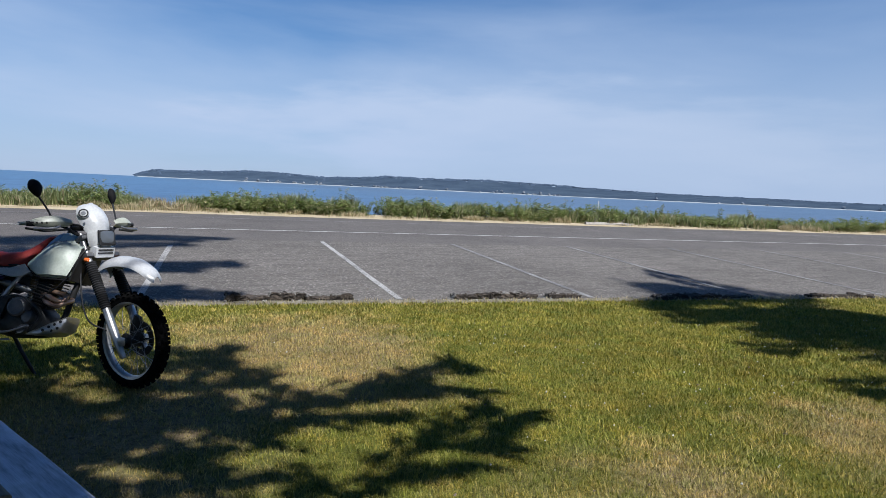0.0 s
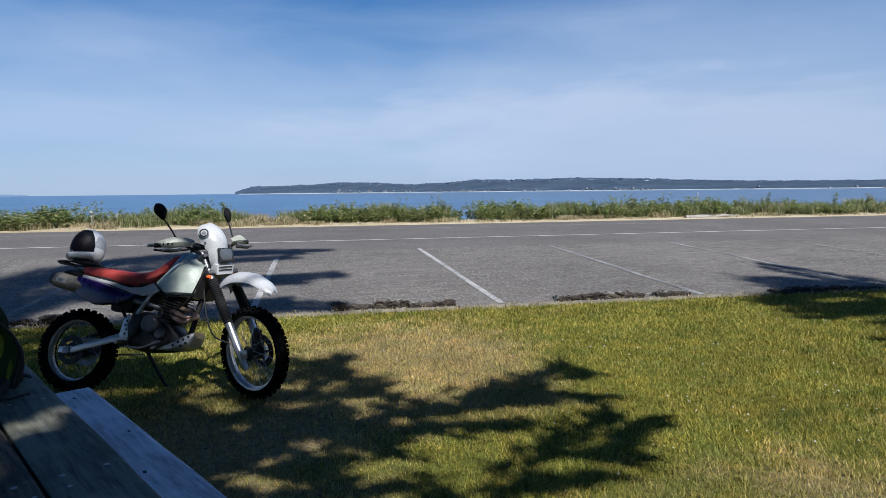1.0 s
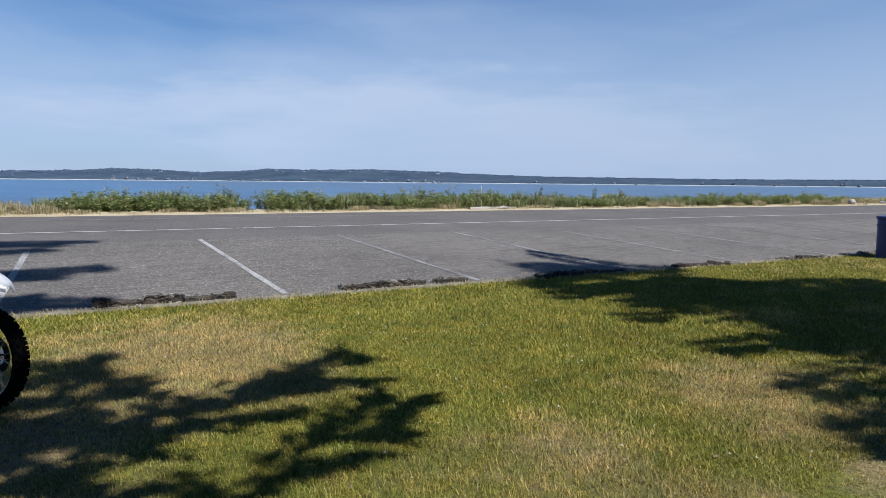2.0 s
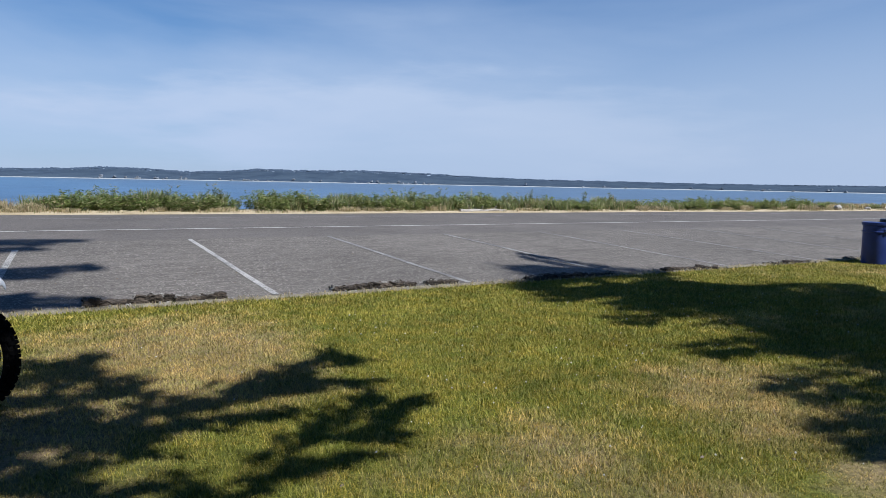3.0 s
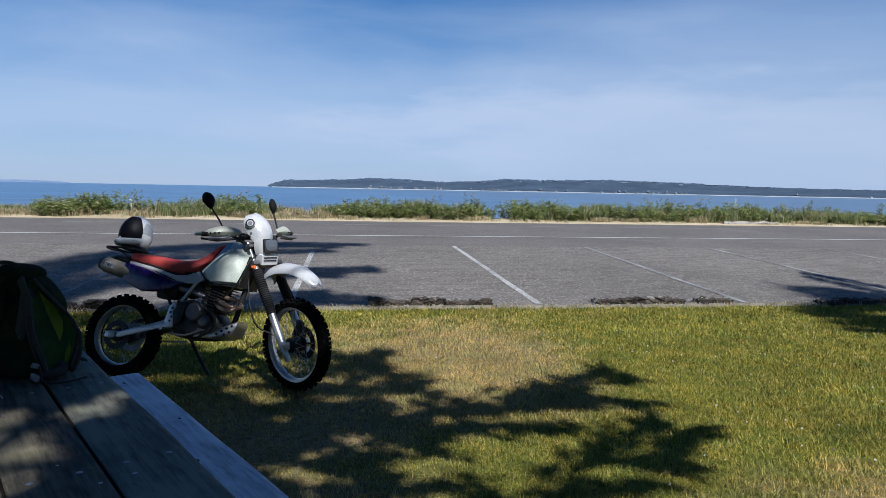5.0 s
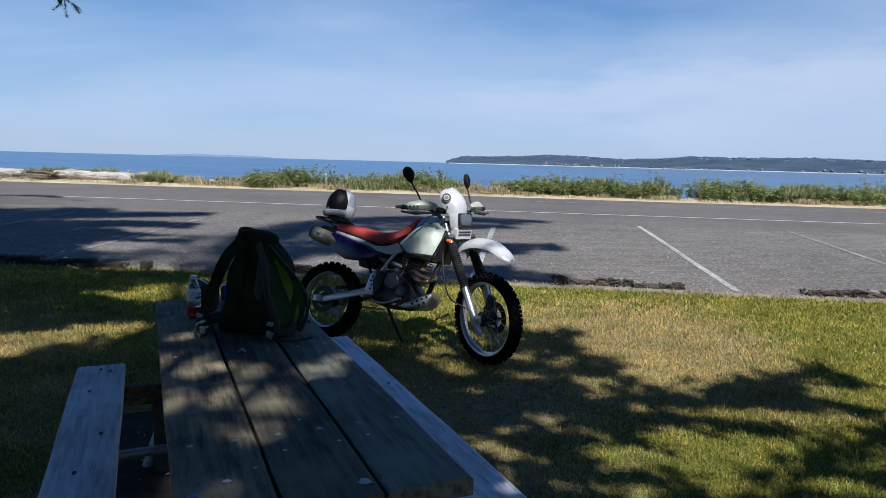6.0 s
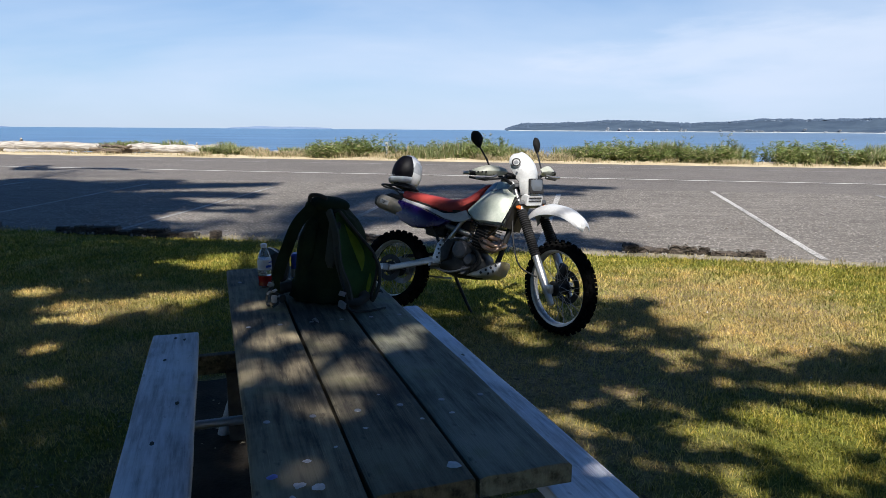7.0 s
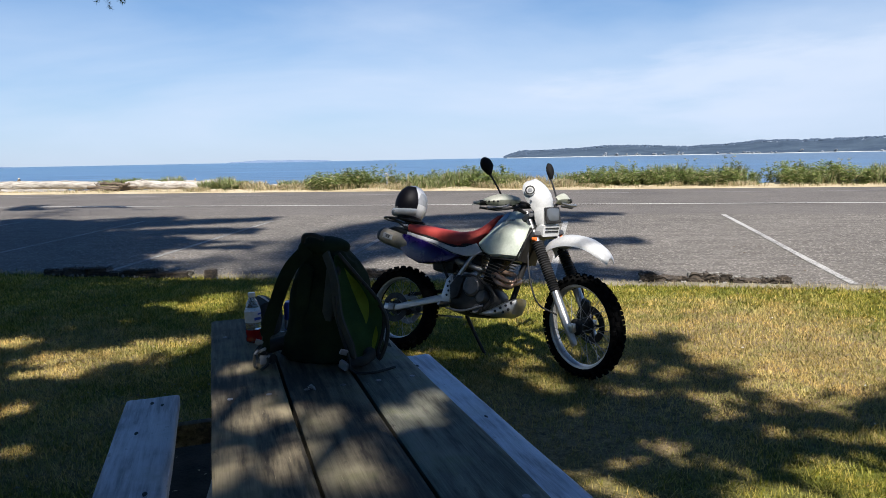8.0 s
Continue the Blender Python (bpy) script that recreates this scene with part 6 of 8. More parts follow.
    p("shock_absorber", tube(bmesh.new(), [(0.36, 0, 0.46 + 0.0)] + [(0.36 + 0.09 * k / 30, 0, 0.47 + 0.3 * k / 30) for k in range(31)], [0.02] + [0.042 if k % 2 else 0.03 for k in range(31)], 12), M_STEEL)
    chain = bmesh.new()
    for k in range(64):
        f = k / 64
        x = 0.48 * (1 - abs(2 * f - 1))
        z = R2 + 0.02 + (0.055 if f < 0.5 else -0.05) + 0.03 * x
        block(chain, (0.014, 0.016, 0.014), pose(x, 0.1, z), 0)
    tagged(p("chain", chain, M_STEEL, "", None, False, False), "oily drive chain", "", "", "stuff")
    p("chain_guard", slab(bmesh.new(), [(-0.02, 0.42), (0.3, 0.475), (0.4, 0.48), (0.3, 0.5), (0.0, 0.45)], 0.085, 0.118, 0.004), M_BLACK)

    # engine
    eng = p("engine", loft(bmesh.new(), [(0.4, 0, 0.47, 0.1, 0.08), (0.46, 0, 0.46, 0.13, 0.12), (0.6, 0, 0.45, 0.145, 0.135), (0.74, 0, 0.44, 0.14, 0.12), (0.82, 0, 0.42, 0.1, 0.09), (0.85, 0, 0.41, 0.07, 0.06)], 20, 3.2), M_ENGINE, "dusty dark grey single-cylinder engine")
    p("clutch_cover", lathe(bmesh.new(), [(0.0, 0.032), (0.052, 0.031), (0.057, 0.026), (0.064, 0.024), (0.068, 0.012), (0.074, 0.0), (0.074, -0.03)], 32, Matrix.Translation((0.675, -0.155, 0.525)) @ pose(0, 0, 0, 90, 0, 0)), M_COVER, "round grey clutch cover", eng)
    p("oil_cover", lathe(bmesh.new(), [(0.0, 0.03), (0.035, 0.028), (0.045, 0.018), (0.05, 0.0), (0.05, -0.03)], 24, Matrix.Translation((0.72, -0.14, 0.46)) @ pose(0, 0, 0, 90, 0, 0)), M_COVER, "", eng)
    p("oil_filter_cover", lathe(bmesh.new(), [(0.0, 0.02), (0.03, 0.018), (0.036, 0.0), (0.036, -0.03)], 20, Matrix.Translation((0.7, -0.145, 0.375)) @ pose(0, 0, 0, 90, 0, 0)), M_COVER, "", eng)
    p("case_rib", tube(bmesh.new(), curve_pts([(0.48, -0.15, 0.56), (0.6, -0.155, 0.6), (0.74, -0.148, 0.55), (0.8, -0.12, 0.47), (0.76, -0.14, 0.38)]), 0.014, 8), M_ENGINE, "", eng)
    p("stator_cover", lathe(bmesh.new(), [(0.0, 0.04), (0.06, 0.036), (0.085, 0.015), (0.09, -0.03)], 28, Matrix.Translation((0.62, 0.14, 0.46)) @ pose(0, 0, 0, -90, 0, 0)), M_COVER, "", eng)
    lean = pose(0.735, 0, 0.62, 0, 14, 0)
    for k in range(11):
        w = 0.17 if k < 7 else 0.19
        p("cooling_fin", block(bmesh.new(), (w, 0.2, 0.007), lean @ pose(0, 0, -0.06 + 0.022 * k), 0.003, 1), M_BLACK, "", eng)
    p("cylinder", block(bmesh.new(), (0.12, 0.14, 0.28), lean @ pose(0, 0, 0.05), 0.02), M_BLACK, "", eng)
    p("head_cover", block(bmesh.new(), (0.17, 0.17, 0.06), lean @ pose(0, 0, 0.2), 0.02), M_COVER, "", eng)
    p("spark_lead", tube(bmesh.new(), curve_pts([(0.83, -0.06, 0.76), (0.88, -0.1, 0.78), (0.86, -0.05, 0.86)]), 0.006, 6), M_BLACK, "", eng)
    p("carburettor", loft(bmesh.new(), [(0.42, 0, 0.69, 0.05, 0.05), (0.5, 0, 0.7, 0.055, 0.07), (0.62, 0, 0.72, 0.045, 0.045)], 14, 3), M_ENGINE)
    p("air_box", block(bmesh.new(), (0.2, 0.16, 0.2), pose(0.3, 0, 0.72), 0.03), M_BLACK)
    p("kick_cover", slab(bmesh.new(), [(0.44, 0.52), (0.5, 0.6), (0.56, 0.58), (0.52, 0.44), (0.46, 0.42)], -0.165, -0.13, 0.01), M_ENGINE)
    for y, off in ((-0.06, 0.022), (0.03, -0.022)):
        p("header_pipe", tube(bmesh.new(), curve_pts([(0.82, y, 0.66), (0.9, y - 0.01, 0.64), (0.965, y - 0.05, 0.61 + off * 0.5), (0.975, -0.135, 0.575 + off * 0.4), (0.94, -0.155, 0.562 + off * 0.8), (0.86, -0.14, 0.59 + off), (0.78, -0.06, 0.62 + off * 0.5), (0.68, -0.03, 0.65)]), 0.0175, 12), M_COPPER, "heat-tinted copper-coloured header pipe")
    p("exhaust_mid_pipe", tube(bmesh.new(), curve_pts([(0.68, -0.03, 0.65), (0.5, -0.085, 0.7), (0.3, -0.085, 0.74), (0.14, -0.115, 0.775)]), 0.024, 12), M_STEEL)
    muff = p("muffler", tube(bmesh.new(), [(0.16, -0.115, 0.77), (0.12, -0.125, 0.78), (0.03, -0.138, 0.808), (-0.13, -0.15, 0.85), (-0.15, -0.15, 0.856)], [0.03, 0.05, 0.06, 0.06, 0.052], 20), M_MUFF, "dull silver muffler with a maker's plate")
    p("end_cap", tube(bmesh.new(), [(-0.145, -0.15, 0.855), (-0.17, -0.15, 0.862), (-0.19, -0.15, 0.868)], [0.056, 0.05, 0.028], 20), M_ENGINE, "", muff)
    p("muffler_plate", block(bmesh.new(), (0.09, 0.004, 0.04), pose(-0.07, -0.206, 0.84, 0, 15, 0), 0.002), M_GREY, "worn maker's plate", muff)
    for k in range(3):
        p("plate_mark", block(bmesh.new(), (0.05 - 0.01 * k, 0.004, 0.004), pose(-0.07, -0.2085, 0.85 - 0.009 * k, 0, 15, 0), 0), M_BLACK, "", muff)
    p("heat_shield", slab(bmesh.new(), [(0.3, 0.74), (0.42, 0.71), (0.44, 0.68), (0.36, 0.68), (0.28, 0.71)], -0.115, -0.108, 0.003), M_BLACK, "", muff)
    # skid plate with holes
    bm = bmesh.new()
    loft(bm, [(0.58, 0, 0.352, 0.1, 0.01), (0.66, 0, 0.352, 0.12, 0.014), (0.8, 0, 0.36, 0.125, 0.026), (0.9, 0, 0.392, 0.115, 0.055), (0.96, 0, 0.42, 0.1, 0.055), (0.985, 0, 0.455, 0.085, 0.025)], 16, 4)
    skid = p("skid_plate", bm, M_ALLOY, "scuffed aluminium skid plate")
    for x, z in ((0.85, 0.375), (0.885, 0.4), (0.92, 0.42), (0.905, 0.375), (0.94, 0.395), (0.955, 0.44)):
        p("skid_hole", lathe(bmesh.new(), [(0, 0.003), (0.01, 0.003), (0.01, 0), (0, 0)], 12, Matrix.Translation((x, -0.122 + 0.18 * max(0, x - 0.84), z)) @ pose(0, 0, 0, 90, 0, 0)), M_BLACK, "", skid)

    # tank: faceted shell, a slanted shoulder over flat flanks
    bm = bmesh.new()
    rings = []
    for x in np.linspace(0.655, 1.046, 22):
        low = float(np.interp(x, (0.655, 0.7, 0.75, 0.87, 0.985, 1.02, 1.046), (0.826, 0.778, 0.748, 0.739, 0.737, 0.85, 0.96)))
        top = float(np.interp(x, (0.655, 0.7, 0.76, 0.82, 0.87, 0.93, 1.0, 1.046), (0.838, 0.925, 1.02, 1.076, 1.092, 1.085, 1.05, 0.985)))
        wide = float(np.interp(x, (0.655, 0.74, 0.86, 0.96, 1.046), (0.108, 0.142, 0.168, 0.165, 0.12)))
        crease = low + (top - low) * 0.6
        half = [(0.0, low), (0.7, low), (0.93, low + 0.02 * (top - low) / 0.3), (1.0, low + 0.3 * (top - low)), (0.985, crease - 0.01), (0.93, crease + 0.012), (0.6, 0.45 * crease + 0.55 * top), (0.36, top - 0.012), (0.18, top - 0.002)]
        loop = [(w * wide, z) for w, z in half] + [(0.0, top)] + [(-w * wide, z) for w, z in half[:0:-1]]
        rings.append([bm.verts.new((x, y, z)) for y, z in loop])
    for a, c in zip(rings, rings[1:]):
        for k in range(len(a)):
            bm.faces.new((a[k], a[(k + 1) % len(a)], c[(k + 1) % len(a)], c[k]))
    bm.faces.new(rings[0][::-1])
    bm.faces.new(rings[-1])
    for a, c in zip(rings, rings[1:]):
        for k in (3, 5, 13, 15):
            edge = bm.edges.get((a[k], c[k]))
            if edge:
                edge.smooth = False
    tank = p("fuel_tank", bm, M_TANK, "translucent greenish-white plastic fuel tank")
    # black slab over the front face stands in for the hollow's shade
    p("tank_front_shade", slab(bmesh.new(), [(0.984, 0.728), (0.998, 0.728), (1.058, 0.955), (1.045, 0.962)], -0.14, 0.14, 0.003), M_BLACK, "black slab standing for the shaded hollow front", tank)
    p("tank_cap", lathe(bmesh.new(), [(0, 0.025), (0.034, 0.022), (0.036, 0)], 20, pose(0.88, 0, 1.088)), M_BLACK, "", tank)
    for side in (-1, 1):
        for k in range(3):
            bm = bmesh.new()
            block(bm, (0.026, 0.003, 0.017), pose(0.855 + 0.032 * k, side * 0.143, 0.998 + 0.004 * k, 38 * side, -6, 0), 0.001)
            p("tank_mark", bm, M_GREY, "", tank)
        # shroud edge under the tank
        p("tank_seam", tube(bmesh.new(), [(0.7, 0.1 * side, 0.772), (0.78, 0.125 * side, 0.74), (0.97, 0.125 * side, 0.733)], 0.008, 6), M_BLACK, "", tank)
        # blue-grey overlay stands in for sky reflection and shade on the slanted shoulder
        bm = bmesh.new()
        rows = []
        for x in np.linspace(0.672, 0.86, 9):
            low = float(np.interp(x, (0.655, 0.7, 0.75, 0.87), (0.826, 0.778, 0.748, 0.739)))
            top = float(np.interp(x, (0.655, 0.7, 0.76, 0.82, 0.87), (0.838, 0.925, 1.02, 1.076, 1.092)))
            wide = float(np.interp(x, (0.655, 0.74, 0.86), (0.108, 0.142, 0.168)))
            crease = low + (top - low) * 0.6
            f = max(0.0, (x - 0.76) / 0.1) ** 1.3   # the lower edge climbs towards the front
            lower, upper = Vector((0.93 * wide, crease + 0.012)), Vector((0.6 * wide, 0.45 * crease + 0.55 * top))
            ends = (lower.lerp(upper, min(0.95, f)), upper, Vector((0.36 * wide, top - 0.012)))
            rows.append([bm.verts.new((x, side * (e.x + 0.003), e.y + 0.003)) for e in ends])
        for a, c in zip(rows, rows[1:]):
            for k in range(2):
                bm.faces.new((a[k], a[k + 1], c[k + 1], c[k]))
        bmesh.ops.recalc_face_normals(bm, faces=bm.faces)
        p("shoulder_shade", bm, M_SHOULDER_SHADE, "tank shoulder tinted blue-grey for sky reflection and shade", tank)
    # seat
    bm = bmesh.new()
    loft(bm, [(0.02, 0, 0.93, 0.085, 0.02), (0.045, 0, 0.927, 0.118, 0.042), (0.2, 0, 0.905, 0.13, 0.052), (0.36, 0, 0.875, 0.13, 0.06), (0.48, 0, 0.858, 0.122, 0.064), (0.58, 0, 0.87, 0.108, 0.066), (0.64, 0, 0.905, 0.09, 0.062), (0.7, 0, 0.97, 0.072, 0.05), (0.75, 0, 1.03, 0.06, 0.026), (0.78, 0, 1.05, 0.045, 0.012)], 20, 2.8)
    seat = p("seat", bm, M_RED, "worn red vinyl seat")
    p("seat_base", loft(bmesh.new(), [(0.04, 0, 0.885, 0.09, 0.012), (0.2, 0, 0.855, 0.115, 0.015), (0.4, 0, 0.812, 0.115, 0.015), (0.6, 0, 0.805, 0.09, 0.015)], 16, 4), M_BLACK, "", seat)
    for side in (-1, 1):
        bm = bmesh.new()
        slab(bm, [(0.055, 0.872), (0.06, 0.892), (0.3, 0.84), (0.46, 0.796), (0.56, 0.8), (0.65, 0.832), (0.7, 0.775), (0.655, 0.745), (0.575, 0.735), (0.48, 0.752), (0.3, 0.815)], 0.118 * side, 0.142 * side, 0.006)
        p("white_trim", bm, M_WHITE, "white plastic trim strip")
        bm = bmesh.new()
        slab(bm, [(0.02, 0.835), (0.05, 0.872), (0.1, 0.864), (0.28, 0.818), (0.45, 0.757), (0.54, 0.735), (0.46, 0.69), (0.38, 0.67), (0.28, 0.66), (0.2, 0.662), (0.1, 0.7), (0.04, 0.75)], 0.112 * side, 0.182 * side, 0.022)
        p("side_panel", bm, M_PURPLE, "glossy violet side panel")
    # rear fender, rack, tail light
    bm = bmesh.new()
    loft(bm, [(0.1, 0, 0.87, 0.1, 0.03), (-0.1, 0, 0.9, 0.1, 0.03), (-0.22, 0, 0.925, 0.085, 0.022), (-0.34, 0, 0.9, 0.06, 0.015)], 16, 3)
    p("rear_fender", bm, M_BLACK, "dark plastic rear fender")
    rack = p("rear_rack", tube(bmesh.new(), curve_pts([(0.08, -0.1, 0.965), (-0.1, -0.12, 0.99), (-0.3, -0.11, 1.0), (-0.36, 0, 1.0), (-0.3, 0.11, 1.0), (-0.1, 0.12, 0.99), (0.08, 0.1, 0.965)]), 0.008, 8), M_BLACK, "black tubular luggage rack")
    for x in (-0.06, -0.16, -0.26):
        p("rack_bar", tube(bmesh.new(), [(x, -0.115, 0.994), (x, 0.115, 0.994)], 0.007, 6), M_BLACK, "", rack)
    for side in (-1, 1):
        p("rack_strut", tube(bmesh.new(), [(-0.22, 0.1 * side, 0.99), (-0.08, 0.1 * side, 0.92)], 0.007, 6), M_BLACK, "", rack)
    p("tail_light", block(bmesh.new(), (0.05, 0.09, 0.055), pose(-0.34, 0, 0.905), 0.012), M_TAIL, "dull red tail light")
    # stand, kick lever, brake pedal
    p("side_stand", tube(bmesh.new(), [(0.488, 0.1, 0.367), (0.56, 0.15, 0.22), (0.645, 0.21, 0.062)], [0.014, 0.013, 0.012], 10), M_BLACK, "black side stand")
    p("stand_foot", lathe(bmesh.new(), [(0, 0.008), (0.03, 0.006), (0.032, 0), (0, -0.002)], 14, pose(0.646, 0.213, 0.058, 16, 0, 0)), M_BLACK)
    p("brake_pedal", tube(bmesh.new(), curve_pts([(0.45, -0.15, 0.36), (0.6, -0.17, 0.35), (0.76, -0.18, 0.4)]), 0.008, 8), M_STEEL)
    p("shift_lever", tube(bmesh.new(), curve_pts([(0.5, 0.16, 0.42), (0.62, 0.17, 0.4), (0.7, 0.18, 0.4)]), 0.007, 8), M_STEEL)
    p("clutch_cable", tube(bmesh.new(), curve_pts([(1.02, 0.2, 1.14), (1.1, 0.1, 1.1), (1.06, -0.12, 0.95), (0.95, -0.15, 0.72), (0.8, -0.14, 0.6)]), 0.005, 6), M_BLACK)
    p("wiring", tube(bmesh.new(), curve_pts([(1.0, -0.22, 1.15), (1.06, -0.15, 1.16), (1.07, -0.08, 1.12), (1.06, -0.02, 1.02)]), 0.008, 6), M_BLACK, "", None, True)
    return bike


BIKE_AT = pose(0.105, 6.471, 0.0, 0, 0, -25.9) @ pose(0, 0, 0, -16, 0, 0)
motorcycle(BIKE_AT)


def helmet(place):
    h = empty("helmet", place, "white and grey full-face helmet with a dark visor, on the rack", "helmet")
    bm = bmesh.new()
    bmesh.ops.create_uvsphere(bm, u_segments=32, v_segments=20, radius=1, matrix=Matrix.Diagonal((0.142, 0.122, 0.132, 1)))
    for v in bm.verts:
        if v.co.z < -0.08:
            v.co.z = -0.08 - 0.25 * (abs(v.co.z) - 0.08)
        if v.co.x > 0 and v.co.z < 0:
            v.co.x *= 1.0 + 0.9 * min(0.1, -v.co.z)
    bmesh.ops.translate(bm, vec=(0, 0, 0.1), verts=bm.verts)
    part("shell", bm, M_SHELL, h, "glossy white shell")
    bm = bmesh.new()
    rows = []
    for i in range(9):
        el = radians(-30 + 86 * i / 8)
        span = 1.0 - 0.22 * max(0.0, (i - 3) / 5) ** 1.6
        rows.append([bm.verts.new((0.147 * math.cos(el) * math.cos(a), 0.127 * math.cos(el) * math.sin(a), 0.1 + 0.137 * math.sin(el))) for a in [radians((-100 + 190 * k / 16) * span) for k in range(17)]])
    for a, b in zip(rows, rows[1:]):
        for k in range(16):
            bm.faces.new((a[k], a[k + 1], b[k + 1], b[k]))
    bmesh.ops.solidify(bm, geom=bm.faces[:], thickness=0.003)
    part("visor", bm, M_VISOR, h, "dark tinted visor")
    part("chin_bar", tube(bmesh.new(), curve_pts([(0.0, -0.12, 0.05), (0.09, -0.1, 0.035), (0.14, 0, 0.03), (0.09, 0.1, 0.035), (0.0, 0.12, 0.05)]), 0.022, 10), M_SHELL, h)
    part("chin_vent", tube(bmesh.new(), curve_pts([(0.11, -0.06, 0.032), (0.158, 0, 0.03), (0.11, 0.06, 0.032)]), 0.012, 8), M_GREY, h)
    for side in (-1, 1):
        bm = bmesh.new()
        rows = []
        for i in range(4):
            el = radians(2 + 12 * i)
            rows.append([bm.verts.new((0.1435 * math.cos(el) * math.cos(a), side * 0.1235 * math.cos(el) * math.sin(a), 0.1 + 0.1335 * math.sin(el))) for a in [radians(84 + 8 * k + 5 * i) for k in range(8)]])
        for a, b in zip(rows, rows[1:]):
            for k in range(7):
                bm.faces.new((a[k], a[k + 1], b[k + 1], b[k]))
        part("stripe", bm, M_GREY, h, "grey stripe")
    part("neck_roll", tube(bmesh.new(), [(0.1 * math.cos(a) - 0.01, 0.088 * math.sin(a), 0.012) for a in [math.pi * k / 8 for k in range(17)]], 0.014, 8), M_BLACK, h)
    return h


helmet(BIKE_AT @ pose(-0.045, 0.0, 1.0, 0, -6, 240) @ Matrix.Diagonal((0.9, 0.88, 1.2, 1)))


# ---- picnic table: local x along its length, y to the bike-less side, origin under the near corner ----


def plank(name, x0, x1, y0, y1, top, thick, material, parent, seed, label=""):
    """A board with eased, slightly worn edges, its grain along x; own origin at its middle."""
    bm = bmesh.new()
    n = 24
    L, W = x1 - x0, y1 - y0
    prof = [(-0.5, -1), (-0.5, -0.12), (-0.47, -0.02), (-0.4, 0), (-0.15, 0), (0.15, 0), (0.4, 0), (0.47, -0.02), (0.5, -0.12), (0.5, -1)]
    rings = []
    for i in range(n + 1):
        x = L * (i / n - 0.5)
        ring = []
        for u, v in prof:
            wob = 0.004 * noise.noise(Vector((x * 2.2 + seed, u * 3, seed)))
            ring.append(bm.verts.new((x + (0.006 * noise.noise(Vector((u * 9, seed, i))) if i in (0, n) else 0), u * W + wob, thick * v + 0.002 * noise.noise(Vector((x * 1.5, u * 4 + seed, 2.0))))))
        rings.append(ring)
    k = len(prof)
    for a, b in zip(rings, rings[1:]):
        for j in range(k):
            bm.faces.new((a[j], a[(j + 1) % k], b[(j + 1) % k], b[j]))
    bm.faces.new(rings[0][::-1])
    bm.faces.new(rings[-1])
    ob = part(name, bm, material, parent, label)
    ob.matrix_basis = pose((x0 + x1) / 2, (y0 + y1) / 2, top)
    return ob


def picnic_table(place):
    t = empty("picnic_table", place, "weathered wooden picnic table with pale grey benches on the lawn", "picnic table")
    tops = [plank("tabletop_plank", 0.02, 2.29, y0, y0 + 0.212, 0.745, 0.045, (M_TOP_PALE, M_TOP_DARK, M_TOP)[k], t, 3 + k, "pale mossy weathered plank" if k == 0 else "dark mossy weathered plank") for k, y0 in enumerate((0.0, 0.222, 0.444))]
    b1 = plank("bench_plank", 0.02, 2.18, 0.8, 1.005, 0.47, 0.045, M_BENCH, t, 11, "pale weathered bench plank")
    b2 = plank("bench_plank", 0.08, 2.37, -0.365, -0.15, 0.46, 0.045, M_BENCH, t, 17, "pale weathered bench plank")
    for x in (0.42, 1.24, 1.98):
        part("cross_batten", block(bmesh.new(), (0.085, 0.62, 0.04), pose(x, 0.328, 0.678), 0.004), M_TOP, t)
    for x in (0.42, 1.98):
        part("bench_bearer", block(bmesh.new(), (0.045, 1.32, 0.09), pose(x, 0.32, 0.372), 0.005), M_TOP, t)
        for side in (0, 1):
            part("leg", tube(bmesh.new(), [(x + 0.035, 0.16 + 0.33 * side, 0.66), (x + 0.035, -0.06 + 0.77 * side, 0.0)], 0.03, 10), M_PIPE, t, "grey steel pipe leg")
    part("stay_pipe", tube(bmesh.new(), [(1.235, 1.0, 0.405), (1.235, -0.36, 0.405)], 0.017, 10), M_PIPE, t, "grey steel pipe")
    part("brace", tube(bmesh.new(), [(0.46, 0.33, 0.36), (1.2, 0.33, 0.66)], 0.016, 8), M_PIPE, t)
    part("brace", tube(bmesh.new(), [(1.95, 0.33, 0.36), (1.28, 0.33, 0.66)], 0.016, 8), M_PIPE, t)
    part("post_block", block(bmesh.new(), (0.09, 0.09, 0.34), pose(1.96, 0.64, 0.17), 0.006), M_KNOT, t)
    # bolts and knots
    for y in (0.106, 0.328, 0.55):
        for x in (0.42, 1.24, 1.98):
            for off in (-0.055, 0.055):
                part("bolt", lathe(bmesh.new(), [(0, 0.002), (0.008, 0.0015), (0.009, 0)], 10, pose(x, y + off, 0.7462)), M_STEEL, t)
    for x, y, top in ((2.105, 0.9, 0.4712), (2.07, 0.86, 0.4712), (1.8, 0.93, 0.4712), (0.99, 0.92, 0.4712), (1.3, 0.86, 0.4712), (0.6, 0.95, 0.4712), (2.2, -0.25, 0.4612), (1.5, -0.31, 0.4612), (1.0, -0.22, 0.4612)):
        bm = bmesh.new()
        lathe(bm, [(0, 0.0012), (0.007, 0.001), (0.009, 0)], 12, pose(x, y, top, 0, 0, 0) @ Matrix.Diagonal((1.7, 0.8, 1, 1)))
        roughen(bm, 0.002, 90, x)
        part("knot", bm, M_KNOT, t)
    return t


picnic_table(TABLE_AT)


